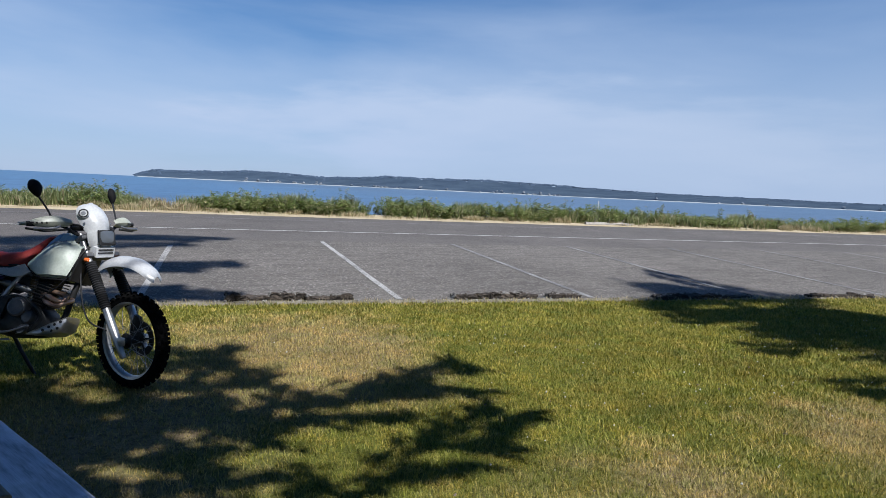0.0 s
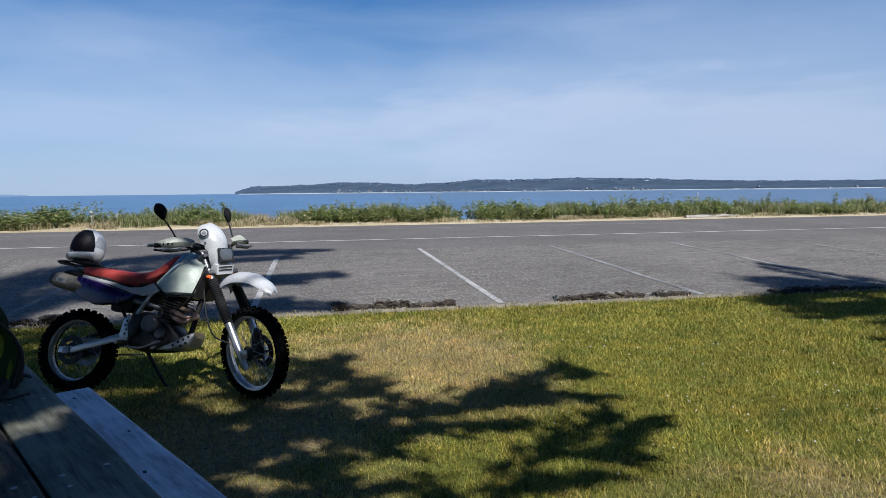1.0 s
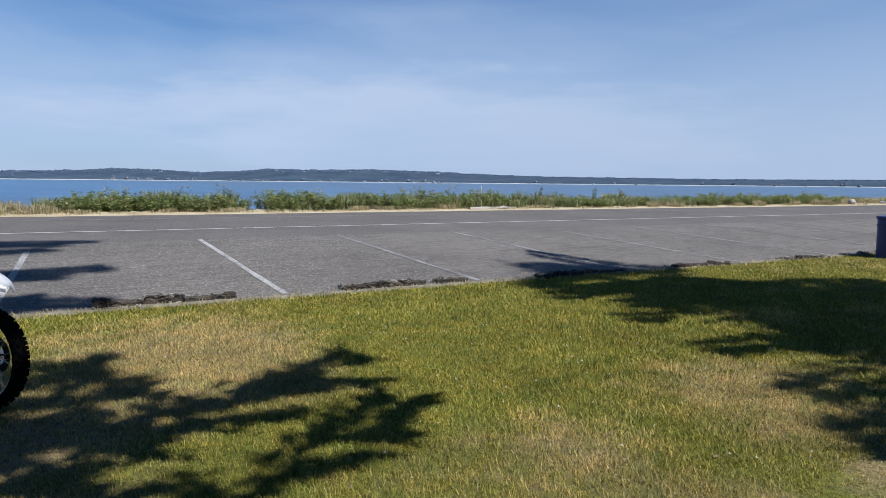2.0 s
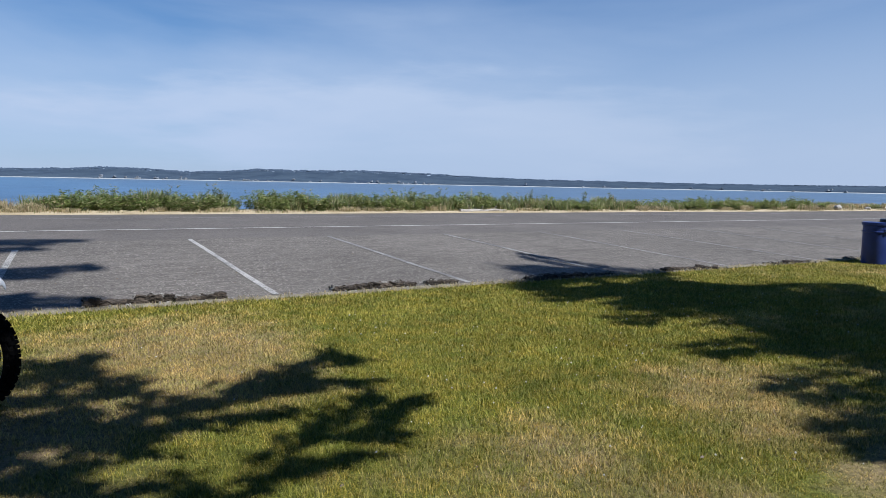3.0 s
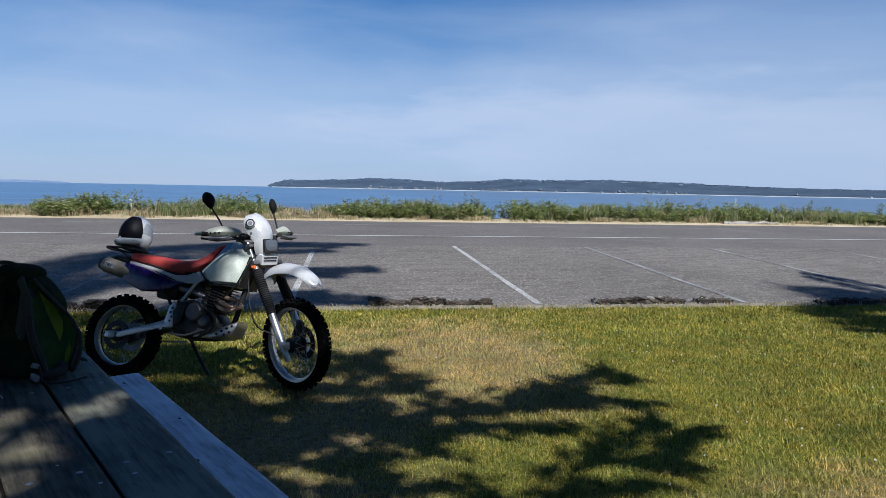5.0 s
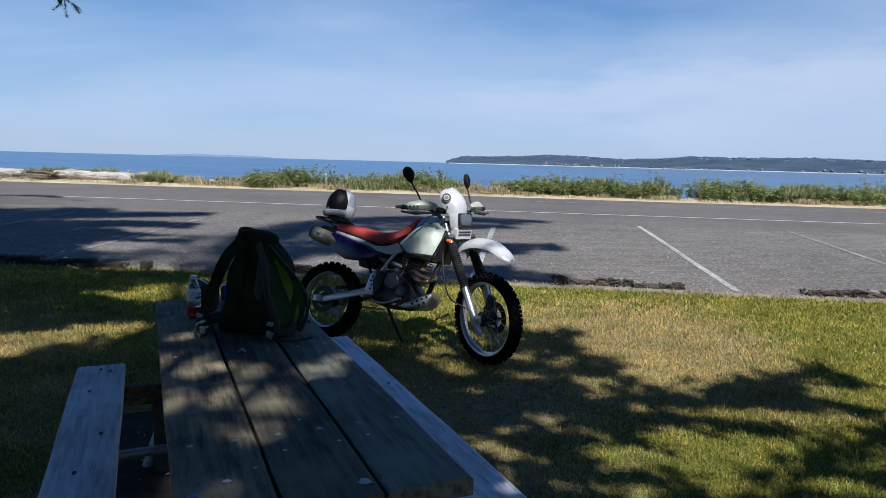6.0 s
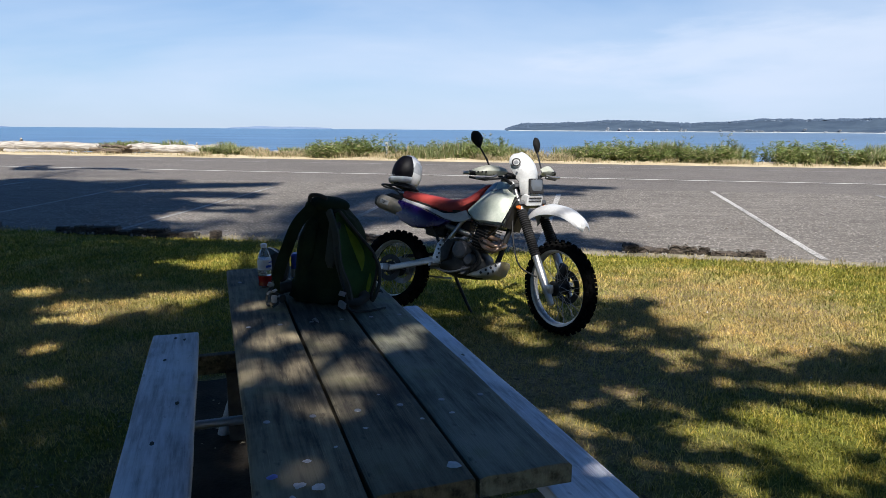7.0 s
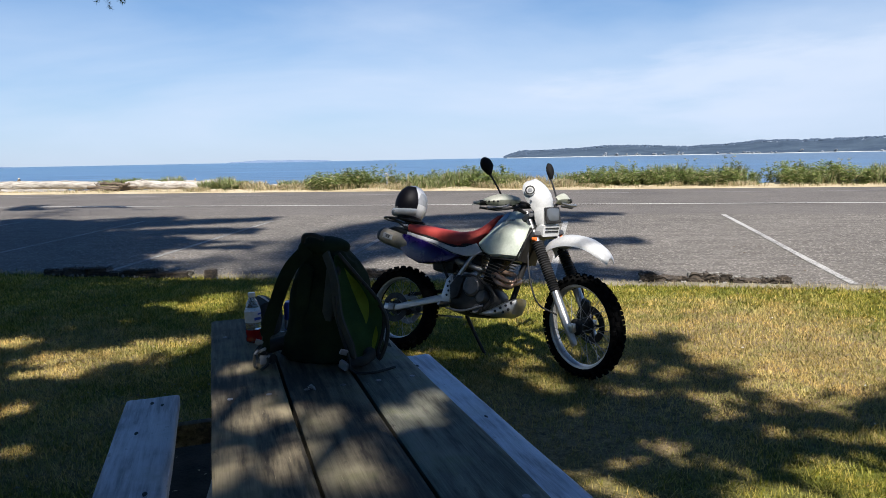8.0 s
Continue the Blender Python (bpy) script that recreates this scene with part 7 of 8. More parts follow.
def splash(x, y, r, material, seed, label):
    bm = bmesh.new()
    n = 18
    ring = []
    for k in range(n):
        a = 2 * math.pi * k / n
        rr = 0.62 * r * (1 + 0.5 * noise.noise(Vector((math.cos(a) * 1.7 + seed, math.sin(a) * 1.7, seed))))
        ring.append(bm.verts.new((rr * math.cos(a) * 1.25, rr * math.sin(a), 0)))
    c = bm.verts.new((0, 0, 0.0016))
    for k in range(n):
        bm.faces.new((c, ring[k], ring[(k + 1) % n]))
    ob = new("splash", from_bm(bm, "splash", material))
    ob.matrix_basis = TABLE_AT @ pose(x, y, 0.7475, 0, 0, 40 * seed)
    return tagged(ob, label, "stain", "dried splashes on the table")


for k, (x, y, r) in enumerate(((0.083, 0.248, 0.021), (0.194, 0.538, 0.013), (0.101, 0.566, 0.018), (0.082, 0.531, 0.02), (0.322, 0.244, 0.008), (0.313, 0.386, 0.008), (0.333, 0.162, 0.01), (0.24, 0.47, 0.007), (0.06, 0.585, 0.01), (0.5, 0.31, 0.006))):
    splash(x, y, r, M_SPLAT, k + 1, "dried white splash on the tabletop")
splash(0.151, 0.614, 0.016, M_SPLAT_BLUE, 12, "dried bluish splash on the tabletop")
# torn scraps near the pack
for k, (x, y, r) in enumerate(((1.23, 0.37, 0.014), (1.62, 0.05, 0.03))):
    bm = bmesh.new()
    v = [bm.verts.new((r * math.cos(a) * (1.6 if j % 2 else 1), r * 0.6 * math.sin(a), 0.002 + 0.006 * (j % 3))) for j, a in enumerate([0, 0.9, 1.9, 3.0, 4.1, 5.2])]
    bm.faces.new(v)
    bmesh.ops.solidify(bm, geom=bm.faces[:], thickness=0.0012)
    ob = new("paper_scrap" if k == 0 else "bark_flake", from_bm(bm, "scrap", M_SPLAT if k == 0 else M_KNOT, False))
    ob.matrix_basis = TABLE_AT @ pose(x, y, 0.7475, 0, 0, 30)
    tagged(ob, "small pale paper scrap on the tabletop" if k == 0 else "dark curled bark flake on the tabletop", "scrap")


def backpack(place):
    """Local x to the right of its back panel, y to the rear, z up."""
    b = empty("backpack", place, "large dark green hiking backpack standing on the table", "backpack")
    bm = bmesh.new()
    rows = [(0.0, 0.205, 0.15, 0.02, -0.05), (0.02, 0.228, 0.17, 0.02, -0.05), (0.1, 0.222, 0.165, 0.02, -0.045), (0.2, 0.2, 0.15, 0.015, -0.03), (0.32, 0.17, 0.132, 0.01, 0.0), (0.41, 0.14, 0.11, 0.0, 0.015), (0.47, 0.108, 0.085, -0.02, 0.02), (0.507, 0.065, 0.05, -0.04, 0.025)]
    n, rings = 28, []
    for z, w, d, cx, cy in rows:
        ring = []
        for k in range(n):
            a = 2 * math.pi * k / n
            c, s = math.cos(a), math.sin(a)
            q = Vector((cx + w * math.copysign(abs(c) ** 0.75, c), cy + d * math.copysign(abs(s) ** 0.75, s), z))
            ring.append(bm.verts.new(q))
        rings.append(ring)
    for a, c in zip(rings, rings[1:]):
        for k in range(n):
            bm.faces.new((a[k], a[(k + 1) % n], c[(k + 1) % n], c[k]))
    bm.faces.new(rings[0][::-1])
    bm.faces.new(rings[-1])
    bmesh.ops.subdivide_edges(bm, edges=bm.edges[:], cuts=2, use_grid_fill=True)
    roughen(bm, 0.024, 7.0, 3.0)
    roughen(bm, 0.012, 19.0, 5.0)
    for v in bm.verts:
        v.co.z = max(v.co.z, 0.0)
    part("body", bm, M_CANVAS, b, "crumpled dark green fabric")
    # lid and haul loop
    bm = bmesh.new()
    bmesh.ops.create_uvsphere(bm, u_segments=24, v_segments=14, radius=1, matrix=pose(-0.035, 0.02, 0.485) @ Matrix.Diagonal((0.12, 0.105, 0.05, 1)))
    roughen(bm, 0.014, 11, 2)
    part("lid", bm, M_CANVAS, b)
    part("haul_loop", tube(bmesh.new(), curve_pts([(-0.1, -0.06, 0.515), (-0.085, -0.07, 0.545), (-0.04, -0.07, 0.547), (0.0, -0.06, 0.53)]), 0.011, 8), M_WEB, b)
    # padded back panel ridges facing the bench end
    for x in (-0.07, 0.06):
        bm = bmesh.new()
        loft(bm, [(-0.13, 0, 0, 0.012, 0.006), (-0.11, 0, 0, 0.034, 0.016), (0.08, 0, 0, 0.032, 0.016), (0.12, 0, 0, 0.012, 0.006)], 14, 2.4)
        bmesh.ops.transform(bm, matrix=pose(x, -0.142, 0.3, -21, 0, 0) @ pose(0, 0, 0, 0, 90, 0) @ pose(0, 0, 0, 90, 0, 0), verts=bm.verts)
        roughen(bm, 0.004, 20, x)
        part("back_pad", bm, M_CANVAS if x < 0 else M_PAD, b, "" if x < 0 else "worn grey-green back pad")
    # shoulder straps
    for s, pts in ((-1, [(-0.07, -0.08, 0.49), (-0.14, -0.13, 0.4), (-0.185, -0.17, 0.27), (-0.225, -0.2, 0.13), (-0.225, -0.22, 0.025)]), (1, [(0.02, -0.09, 0.47), (0.08, -0.15, 0.37), (0.12, -0.21, 0.22), (0.18, -0.245, 0.1), (0.2, -0.25, 0.02)])):
        bm = bmesh.new()
        line = curve_pts(pts, 6)
        rows2 = []
        for i, c in enumerate(line):
            d = (line[min(i + 1, len(line) - 1)] - line[max(i - 1, 0)]).normalized()
            out = d.cross(Vector((0.3 * s, 1, 0))).normalized()
            thick = d.cross(out).normalized()
            w = (0.03 if s < 0 else 0.02) if i < len(line) * 0.75 else 0.016
            rows2.append([bm.verts.new(c + out * w * u + thick * t) for u, t in ((-1, -0.006), (0, -0.01), (1, -0.006), (1, 0.006), (0, 0.01), (-1, 0.006))])
        for a, c in zip(rows2, rows2[1:]):
            for k in range(6):
                bm.faces.new((a[k], a[(k + 1) % 6], c[(k + 1) % 6], c[k]))
        bm.faces.new(rows2[0][::-1])
        bm.faces.new(rows2[-1])
        part("shoulder_strap", bm, M_CANVAS if s < 0 else M_PAD, b, "padded shoulder strap")
    # hip belt wing and tails
    for s in (-1, 1):
        bm = bmesh.new()
        line = curve_pts([(0.17 * s, -0.12, 0.07), (0.235 * s, -0.17, 0.055), (0.235 * s, -0.23, 0.035), (0.17 * s, -0.26, 0.03)], 5)
        tube(bm, line, [0.03] * 8 + [0.022] * 8, 10)
        bmesh.ops.transform(bm, matrix=Matrix.Diagonal((1, 1, 1.0, 1)), verts=bm.verts)
        part("hip_belt", bm, M_WEB, b)
    part("buckle", block(bmesh.new(), (0.05, 0.025, 0.04), pose(-0.2, -0.27, 0.03, 0, 0, 25), 0.008), M_GREY, b, "grey plastic buckle")
    part("buckle", block(bmesh.new(), (0.045, 0.02, 0.035), pose(0.16, -0.275, 0.025, 0, 20, -20), 0.008), M_GREY, b, "grey plastic buckle")
    tail = curve_pts([(0.18, -0.26, 0.012), (0.23, -0.3, 0.004), (0.3, -0.28, 0.004), (0.36, -0.2, 0.004)], 6)
    part("belt_tail", tube(bmesh.new(), tail, 0.006, 6), M_WEB, b)
    # slack side wing: dark mesh with a lime strip, edged with webbing
    inner = curve_pts([(0.06, -0.1, 0.46), (0.09, -0.155, 0.36), (0.125, -0.2, 0.24), (0.16, -0.235, 0.12), (0.2, -0.235, 0.02)], 5)
    outer = curve_pts([(0.08, -0.09, 0.47), (0.18, -0.1, 0.36), (0.275, -0.11, 0.25), (0.29, -0.13, 0.15), (0.265, -0.16, 0.04)], 5)

    def wing(name, u0, u1, v0, v1, lift, material, label, taper=0.0):
        bm = bmesh.new()
        grid = []
        for i in range(21):
            v = v0 + (v1 - v0) * i / 20
            f = v * (len(inner) - 1)
            k = min(int(f), len(inner) - 2)
            a, c = inner[k].lerp(inner[k + 1], f - k), outer[k].lerp(outer[k + 1], f - k)
            line = []
            for j in range(9):
                u = u0 + (u1 - u0) * (j / 8 if taper == 0 else 0.5 + (j / 8 - 0.5) * max(0.06, math.sin(math.pi * i / 20)) ** taper)
                q = a.lerp(c, u)
                fold = 0.05 * math.sin(math.pi * u) + 0.012 * math.sin(9 * u + 5 * v) + 0.01 * noise.noise(q * 22)
                line.append(bm.verts.new(q + Vector((0.2 * lift, fold * math.sin(math.pi * min(1, v + 0.15)) - lift, 0))))
            grid.append(line)
        for a, c in zip(grid, grid[1:]):
            for j in range(8):
                bm.faces.new((a[j], a[j + 1], c[j + 1], c[j]))
        bmesh.ops.solidify(bm, geom=bm.faces[:], thickness=0.003)
        part(name, bm, material, b, label)

    wing("side_wing", 0, 1, 0, 1, 0.0, M_CANVAS2, "slack green side panel")
    wing("lime_panel", 0.36, 0.62, 0.14, 0.66, 0.005, M_LIME, "lime green strip", 0.8)
    wing("lime_panel", 0.7, 0.86, 0.7, 0.97, 0.005, M_LIME, "lime green strip", 0.7)
    part("edge_webbing", tube(bmesh.new(), outer, 0.0085, 6), M_WEB, b)
    part("strap_loop", tube(bmesh.new(), curve_pts([(0.27, -0.11, 0.25), (0.305, -0.13, 0.2), (0.312, -0.15, 0.11), (0.285, -0.17, 0.03), (0.27, -0.16, 0.05)]), 0.0095, 6), M_WEB, b)
    for x, y, z, a in ((-0.255, -0.22, 0.09, 10), (-0.25, -0.24, 0.05, 40), (-0.215, -0.265, 0.07, 70), (0.16, -0.27, 0.08, 20)):
        part("buckle", block(bmesh.new(), (0.034, 0.012, 0.024), pose(x, y, z, a, 20, 2 * a), 0.004), M_GREY, b, "grey plastic buckle")
    for pts in ([(-0.24, -0.21, 0.09), (-0.265, -0.24, 0.05), (-0.255, -0.27, 0.005), (-0.22, -0.31, 0.004)], [(-0.2, -0.26, 0.06), (-0.18, -0.29, 0.02), (-0.19, -0.33, 0.004)], [(0.1, -0.19, 0.3), (0.13, -0.235, 0.17), (0.18, -0.265, 0.06), (0.19, -0.28, 0.01)]):
        part("belt_tail", tube(bmesh.new(), curve_pts(pts, 5), 0.006, 6), M_WEB, b)
    part("top_flap", slab(bmesh.new(), [(-0.07, 0.36), (0.1, 0.33), (0.12, 0.4), (0.02, 0.46), (-0.06, 0.45)], 0.09, 0.14, 0.02, pose(0.06, 0, 0, 0, 0, 60)), M_CANVAS2, b)
    return b


backpack(TABLE_AT @ pose(1.62, 0.235, 0.7485, 0, 0, -122) @ Matrix.Diagonal((0.78, 0.8, 0.78, 1)))


def drink_bottle(place):
    b = empty("bottle", place, "clear plastic bottle with red drink and a pale label", "bottle")
    part("body", lathe(bmesh.new(), [(0.0, 0.004), (0.024, 0.0), (0.031, 0.006), (0.032, 0.02), (0.029, 0.03), (0.032, 0.04), (0.032, 0.085), (0.0325, 0.09), (0.0325, 0.145), (0.031, 0.152), (0.024, 0.178), (0.0145, 0.196), (0.0135, 0.206)], 28), M_PET, b)
    part("drink", lathe(bmesh.new(), [(0.0, 0.006), (0.022, 0.004), (0.0327, 0.01), (0.0327, 0.02), (0.0297, 0.03), (0.0327, 0.04), (0.0327, 0.06), (0.0, 0.061)], 24), M_JUICE, b, "red drink")
    part("label", lathe(bmesh.new(), [(0.0335, 0.092), (0.0337, 0.093), (0.0337, 0.142), (0.0335, 0.143)], 28), M_LABEL, b, "pale blue-white label")
    for k, (h, w) in enumerate(((0.012, 0.03), (0.006, 0.022))):
        part("label_mark", block(bmesh.new(), (w, 0.002, h), Matrix.Rotation(radians(-60 + 20 * k), 4, "Z") @ pose(0, -0.0345, 0.11 + 0.02 * k), 0), M_BLUE, b)
    part("cap", lathe(bmesh.new(), [(0.0, 0.222), (0.014, 0.222), (0.0155, 0.219), (0.0155, 0.204), (0.0, 0.204)], 24), M_WHITE, b, "white screw cap")
    return b


drink_bottle(TABLE_AT @ pose(1.86, 0.5, 0.7475) @ Matrix.Diagonal((0.9, 0.9, 0.87, 1)))

# drink can and a dark pouch half hidden behind the pack
can = empty("drink_can", TABLE_AT @ pose(1.98, 0.34, 0.7475), "blue and white drink can on the table", "can")
part("body", lathe(bmesh.new(), [(0.0, 0.004), (0.024, 0.0), (0.033, 0.01), (0.033, 0.108), (0.026, 0.122), (0.0, 0.12)], 24), M_BLUE, can, "blue printed aluminium")
part("band", lathe(bmesh.new(), [(0.0335, 0.012), (0.0336, 0.013), (0.0336, 0.05), (0.0335, 0.051)], 24), M_WHITE, can, "white band")
pouch = empty("pouch", TABLE_AT @ pose(1.99, 0.45, 0.7475, 0, 0, 15), "small soft black pouch lying on the table", "pouch")
bm = bmesh.new()
loft(bm, [(-0.09, 0, 0.055, 0.03, 0.04), (-0.07, 0, 0.07, 0.05, 0.068), (0.05, 0, 0.075, 0.05, 0.072), (0.09, 0, 0.05, 0.03, 0.045)], 18, 3)
roughen(bm, 0.01, 16, 3)
part("body", bm, M_WEB, pouch, "soft black fabric")
part("zip", tube(bmesh.new(), [(-0.07, 0, 0.138), (0.0, 0.0, 0.146), (0.06, 0, 0.14)], 0.004, 6), M_GREY, pouch)


# ---- crumbling timber wheel stops ----
def wheel_stop(s0, s1, d, seed, tall=0.11, decay=1.0):
    mid = rd((s0 + s1) / 2, d)
    L = s1 - s0
    stop = empty("wheel_stop", pose(mid.x, mid.y, 0, 0, 0, math.degrees(math.atan2(ALONG[1], ALONG[0]))), "rotten broken timber wheel stop at the lot's edge", "wheel stop", "wheel stops")
    g = random.Random(seed)
    x = -L / 2
    while x < L / 2 - 0.05:
        w = min(g.uniform(0.1, 0.42), L / 2 - x)
        h = tall * g.uniform(0.5, 1.0)
        if g.random() < 0.12 * decay:
            x += w
            continue   # rotted away
        bm = bmesh.new()
        bmesh.ops.create_cube(bm, size=1, matrix=pose(x + w / 2, 0.02 + g.uniform(-0.02, 0.02), h / 2 - 0.01, 0, 0, g.uniform(-4, 4)) @ Matrix.Diagonal((w * 0.97, 0.13 * g.uniform(0.7, 1.15), h, 1)))
        bmesh.ops.subdivide_edges(bm, edges=bm.edges[:], cuts=7, use_grid_fill=True)
        roughen(bm, 0.03 * decay, 11, seed + x)
        roughen(bm, 0.024 * decay, 48, seed)
        roughen(bm, 0.009, 110, seed)
        part("timber_chunk", bm, M_ROT, stop, "", False)
        if g.random() < 0.45:
            x += w
            continue
        bm = bmesh.new()
        bmesh.ops.create_cube(bm, size=1, matrix=pose(x + w / 2, 0.085 + g.uniform(-0.02, 0.02), 0.01 + h * 0.38) @ Matrix.Diagonal((w * 1.0, 0.12, h * 0.75, 1)))
        bmesh.ops.subdivide_edges(bm, edges=bm.edges[:], cuts=7, use_grid_fill=True)
        roughen(bm, 0.03, 13, seed * 2 + x)
        roughen(bm, 0.03, 55, seed)
        part("rubble_cap", bm, M_RUBBLE, stop, "pale gravelly crust", False)
        x += w
    # crumbs fallen round it
    bm = bmesh.new()
    for k in range(46):
        r = g.uniform(0.008, 0.028)
        bmesh.ops.create_icosphere(bm, subdivisions=1, radius=r, matrix=pose(g.uniform(-L / 2 - 0.15, L / 2 + 0.15), g.choice((g.uniform(-0.12, -0.04), g.uniform(0.1, 0.28))), r * 0.5 + 0.012, g.uniform(0, 90), g.uniform(0, 90), 0) @ Matrix.Diagonal((1, g.uniform(0.6, 1), 0.6, 1)))
    tagged(part("crumbs", bm, M_RUBBLE, stop, "", False), "loose crumbs", "", "", "stuff")
    return stop


for k, (a, b, d) in enumerate(((-11.6, -9.5, -0.1), (-8.2, -6.2, -0.1), (-5.15, -2.7, -0.12), (-1.8, -0.4, 0.02), (2.45, 4.03, 0.1), (5.42, 7.36, 0.08), (8.6, 10.44, 0.0), (11.6, 13.3, -0.02), (14.58, 16.28, -0.02), (17.32, 19.2, 0.0), (20.6, 22.5, 0.0))):
    wheel_stop(a, b, d, 31 + 7 * k, 0.13 if k == 2 else 0.12 if k < 6 else 0.085, 0.3 if k == 2 else 1.0)


# ---- refuse bins by the lot ----
def round_bin(place, material, label, r0, r1, tall, lid, wheels):
    b = empty("refuse_bin", place, label, "bin", "refuse bins")
    z0 = 0.1 if wheels else 0.0
    part("body", lathe(bmesh.new(), [(0.0, z0), (r0, z0), (r0 + 0.005, z0 + 0.02), (r1, tall - 0.06), (r1 + 0.018, tall - 0.05), (r1 + 0.022, tall - 0.03), (r1 + 0.018, tall)], 32), material, b)
    part("band", lathe(bmesh.new(), [(r1 * 0.985, tall - 0.2), (r1 + 0.014, tall - 0.195), (r1 + 0.014, tall - 0.17), (r1 * 0.985, tall - 0.165)], 32), material, b)
    for a in (70, 250):
        part("handle", tube(bmesh.new(), curve_pts([((r1 + 0.01) * math.cos(radians(a - 14)), (r1 + 0.01) * math.sin(radians(a - 14)), tall - 0.13), ((r1 + 0.06) * math.cos(radians(a)), (r1 + 0.06) * math.sin(radians(a)), tall - 0.15), ((r1 + 0.01) * math.cos(radians(a + 14)), (r1 + 0.01) * math.sin(radians(a + 14)), tall - 0.13)]), 0.014, 8), material, b)
    if lid:
        cover = part("lid", lathe(bmesh.new(), [(r1 + 0.035, -0.035), (r1 + 0.05, -0.02), (r1 + 0.05, 0.0), (r1 + 0.03, 0.014), (r1 * 0.8, 0.03), (r1 * 0.4, 0.045), (0.0, 0.048)], 36), M_BIN_LID, b, "shallow lid with a dark rim")
        cover.matrix_basis = pose(0, 0, tall + 0.02, 3, 4, 0)
        part("lid_rim", lathe(bmesh.new(), [(r1 + 0.03, -0.055), (r1 + 0.047, -0.055), (r1 + 0.047, -0.022), (r1 + 0.03, -0.022), (r1 + 0.03, -0.055)], 36), M_BLACK, cover)
    else:
        part("lid", lathe(bmesh.new(), [(r1 + 0.024, tall - 0.03), (r1 + 0.026, tall + 0.008), (r1 - 0.01, tall + 0.014), (0.0, tall + 0.016)], 32), material, b, "flat lid")
    if wheels:
        part("dolly", lathe(bmesh.new(), [(0.0, 0.07), (r0 + 0.02, 0.07), (r0 + 0.025, 0.11), (0.0, 0.11)], 28), M_BLACK, b, "black wheeled dolly")
        for k in range(5):
            a = radians(72 * k)
            part("castor", lathe(bmesh.new(), [(0, -0.014), (0.038, -0.012), (0.038, 0.012), (0, 0.014)], 14, Matrix.Translation(((r0 - 0.04) * math.cos(a), (r0 - 0.04) * math.sin(a), 0.037)) @ pose(0, 0, 0, 90, 0, 40)), M_BLACK, b)
    return b


round_bin(pose(16.96, 6.92, 0, 0, 0, 0), M_BIN_BLUE, "dark blue round recycling bin on the lawn's edge", 0.235, 0.25, 0.86, False, False)
round_bin(pose(17.3, 6.62, 0, 0, 0, 30), M_BIN_GREY, "grey round refuse bin with a tilted lid, on a wheeled dolly", 0.24, 0.315, 0.9, True, True)
round_bin(pose(20.3, 7.28, 0, 0, 0, 80), M_BIN_GREY, "grey round refuse bin on a wheeled dolly", 0.23, 0.305, 0.84, True, True)


# ---- things along the shore ----
def driftwood(a, b, z, r, seed, label, end_r=None, wood=None):
    log = empty("driftwood_log", Matrix.Translation(a), label, "log", "driftwood logs")
    a, b = Vector(a), Vector(b)
    pts, rad = [], []
    for k in range(90):
        f = k / 89
        p = (b - a) * f + Vector((0, 0, z + 0.1 * noise.noise(Vector((f * 3, seed, 0)))))
        pts.append(p)
        rad.append((r + ((end_r or r * 0.75) - r) * f) * (1 + 0.14 * noise.noise(Vector((f * 9, seed, 1)))))
    bm = tube(bmesh.new(), pts, rad, 16)
    roughen(bm, 0.05 * min(1, r * 4), 1.1, seed)
    roughen(bm, 0.025 * min(1, r * 4), 5, seed)
    part("trunk", bm, wood or M_DRIFT, log, "bleached grey wood")
    for k in range(3):
        f = 0.2 + 0.27 * k
        p = (b - a) * f + Vector((0, 0, z + r * 0.7))
        part("branch_stub", tube(bmesh.new(), [p, p + Vector((0.1 * (k - 1), -0.1, 0.16))], [r * 0.28, r * 0.13], 8), wood or M_DRIFT, log)
    return log


P = lambda s, d, z=0.0: tuple(rd(1.3 + (s - 1.3) * shore_stretch(s), d, Z_ROAD + z))
driftwood(P(-34, D_VERGE + 2.8), P(-18.6, D_VERGE + 2.6), 0.25, 0.3, 1, "huge bleached driftwood log along the beach", 0.17)
driftwood(P(-17.6, D_VERGE + 3.2), P(-13.0, D_VERGE + 2.9), 0.2, 0.2, 5, "pale driftwood log half buried in sand", 0.24)
driftwood(P(-22.5, D_VERGE + 1.6), P(-19.2, D_VERGE + 1.5), 0.05, 0.13, 9, "low pale driftwood pole beside the road", 0.08)
for k in range(5):
    driftwood(P(-18.9 + 0.43 * ((k * 3) % 5), D_VERGE + 1.6 + 0.12 * k), P(-16.9 + 0.21 * ((k * 2) % 5), D_VERGE + 1.9 - 0.1 * k), 0.05 + 0.07 * k, 0.05 + 0.012 * (k % 3), 20 + k, "dark weathered plank-like driftwood in a stack", 0.06, M_DRIFT_DARK)
driftwood(P(-11.0, D_VERGE + 3.8), P(-9.6, D_VERGE + 3.9), 0.1, 0.1, 40, "short white driftwood branch on sand", 0.07)
driftwood(P(16.0, D_VERGE + 0.9), P(17.9, D_VERGE + 0.8), 0.06, 0.09, 44, "low pale driftwood beside the road", 0.06)
driftwood(P(1.1, D_VERGE + 3.4), P(2.0, D_VERGE + 3.4), 0.1, 0.09, 47, "short pale driftwood branch on the bank", 0.07)


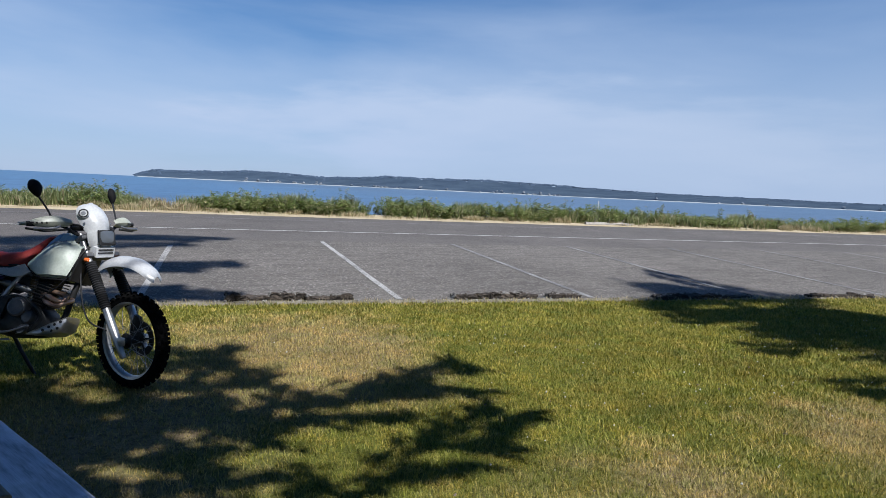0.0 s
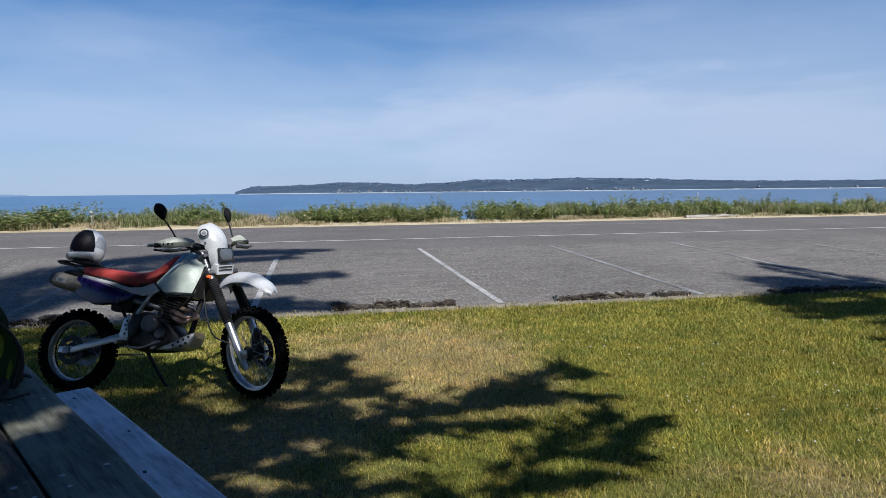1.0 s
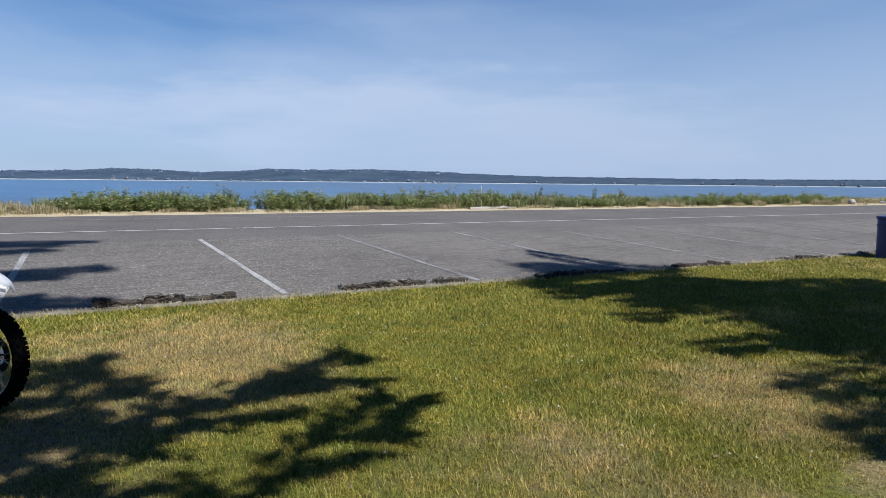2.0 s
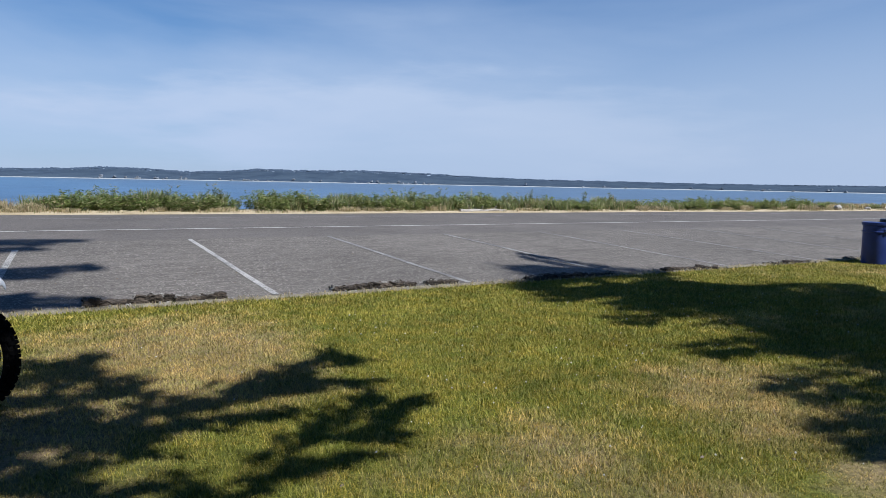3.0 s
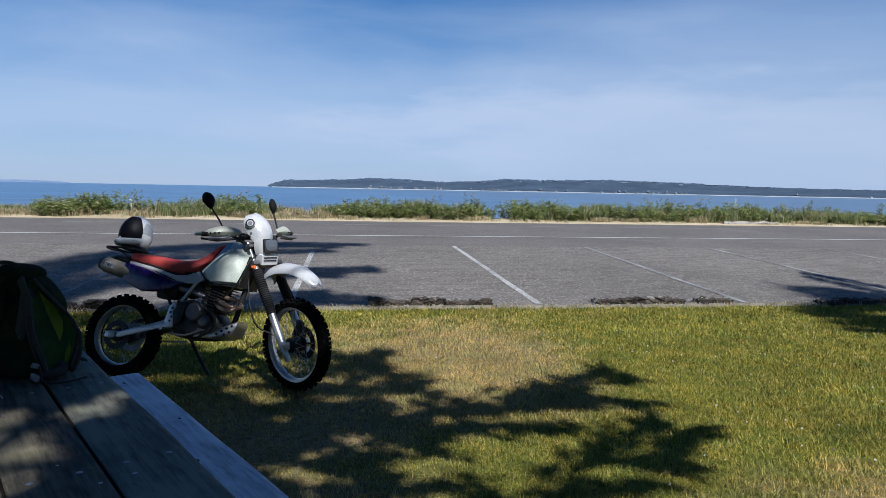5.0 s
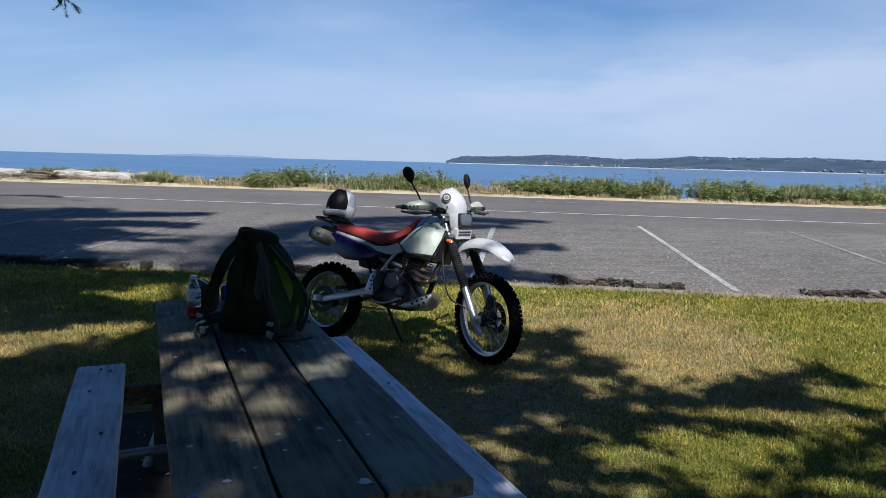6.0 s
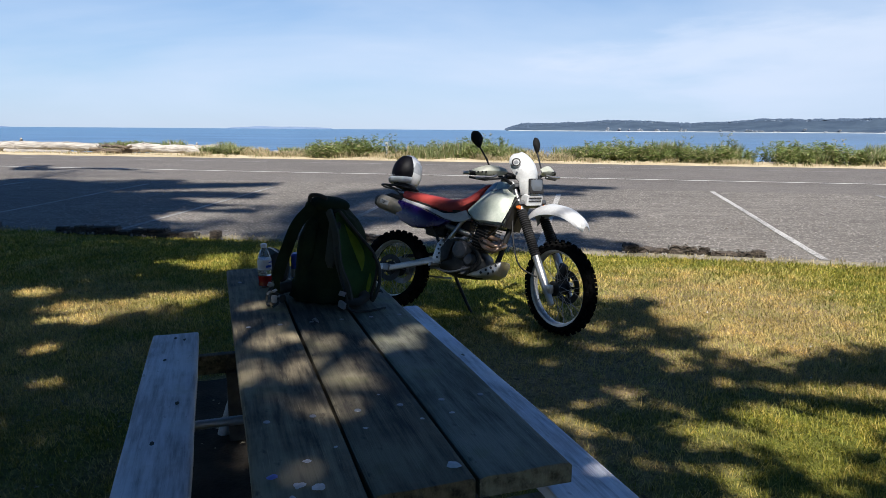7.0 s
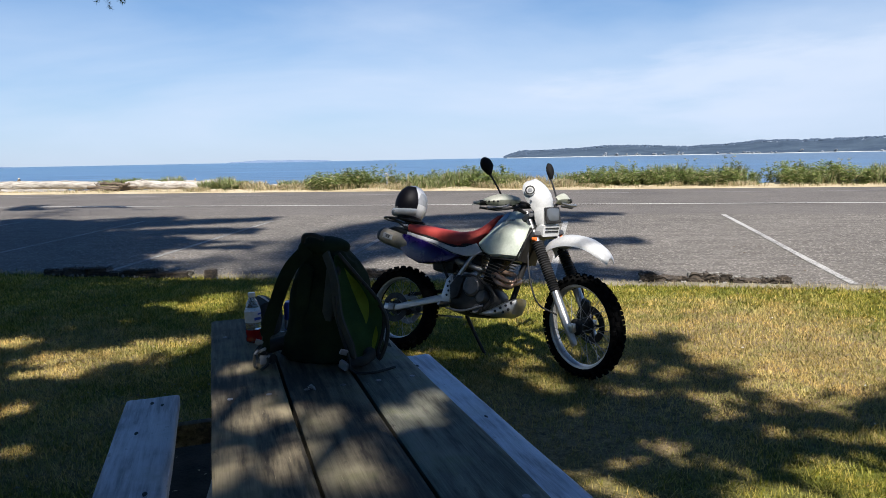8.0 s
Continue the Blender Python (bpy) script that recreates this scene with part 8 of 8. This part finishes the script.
def boulder(s, d, r, seed):
    bm = bmesh.new()
    bmesh.ops.create_icosphere(bm, subdivisions=3, radius=r, matrix=Matrix.Diagonal((1.2, 0.9, 0.8, 1)))
    roughen(bm, r * 0.4, 1.2 / r, seed)
    roughen(bm, r * 0.1, 5 / r, seed)
    ob = new("boulder", from_bm(bm, "boulder", M_STONE))
    p = rd(s, d, Z_ROAD + r * 0.55)
    ob.matrix_basis = pose(p.x, p.y, p.z, 0, 0, 50 * seed)
    return tagged(ob, "pale rounded boulder on the road's verge", "boulder", "boulders by the road")


for k, (s, r) in enumerate(((46.1, 0.24), (49.5, 0.17), (52.2, 0.22), (57.2, 0.3), (59.7, 0.19), (62.5, 0.24))):
    boulder(s, D_VERGE + 1.2, r, k + 1)

p0 = rd(53.9, D_VERGE + 0.9, Z_ROAD)
post = empty("sign_post", pose(p0.x, p0.y, p0.z, 0, 0, 35), "dark metal sign post seen nearly edge-on", "sign post")
part("pole", block(bmesh.new(), (0.1, 0.08, 2.65), pose(0, 0, 1.325), 0.006), M_SIGN, post)
part("sign_plate", block(bmesh.new(), (0.42, 0.02, 0.66), pose(0.04, -0.055, 2.3), 0.008), M_SIGN, post, "dark back of a sign plate")
for z in (2.1, 2.5):
    part("sign_bolt", lathe(bmesh.new(), [(0, 0.012), (0.012, 0.01), (0.014, 0)], 8, pose(0, -0.065, z, 90, 0, 0)), M_STEEL, post)

p0 = rd(1.3 + 20.5 * shore_stretch(21.8), D_VERGE + 11.8, -1.0)
mark = empty("marker_post", pose(p0.x, p0.y, p0.z), "slim white marker post standing at the water", "marker post")
part("pole", tube(bmesh.new(), [(0, 0, 0), (0, 0, 2.2)], [0.035, 0.03], 10), M_SHELL, mark)
part("cap", lathe(bmesh.new(), [(0, 2.28), (0.045, 2.26), (0.05, 2.17), (0.03, 2.15)], 12), M_SHELL, mark)
p0 = rd(-5.8, D_VERGE + 2.6, 0.3)
mark2 = empty("marker_post", pose(p0.x, p0.y, p0.z), "short white post between the shore shrubs", "marker post")
part("pole", block(bmesh.new(), (0.06, 0.06, 0.62), pose(0, 0, 0.31), 0.01), M_SHELL, mark2)
part("plate", block(bmesh.new(), (0.1, 0.02, 0.13), pose(0, -0.04, 0.56), 0.01), M_SHELL, mark2)

bm = bmesh.new()
tube(bm, [(0, 0, 0), (0.02, 0, 0.4), (0.0, 0.03, 0.72)], [0.2, 0.17, 0.15], 12)
roughen(bm, 0.05, 5, 2)
p0 = rd(1.3 + 23.1 * shore_stretch(24.4), D_VERGE + 3.0, Z_ROAD)
ob = new("stump", from_bm(bm, "stump", M_ROT))
ob.matrix_basis = pose(p0.x, p0.y, p0.z - 0.05)
tagged(ob, "dark weathered tree stump among shore grass", "stump")
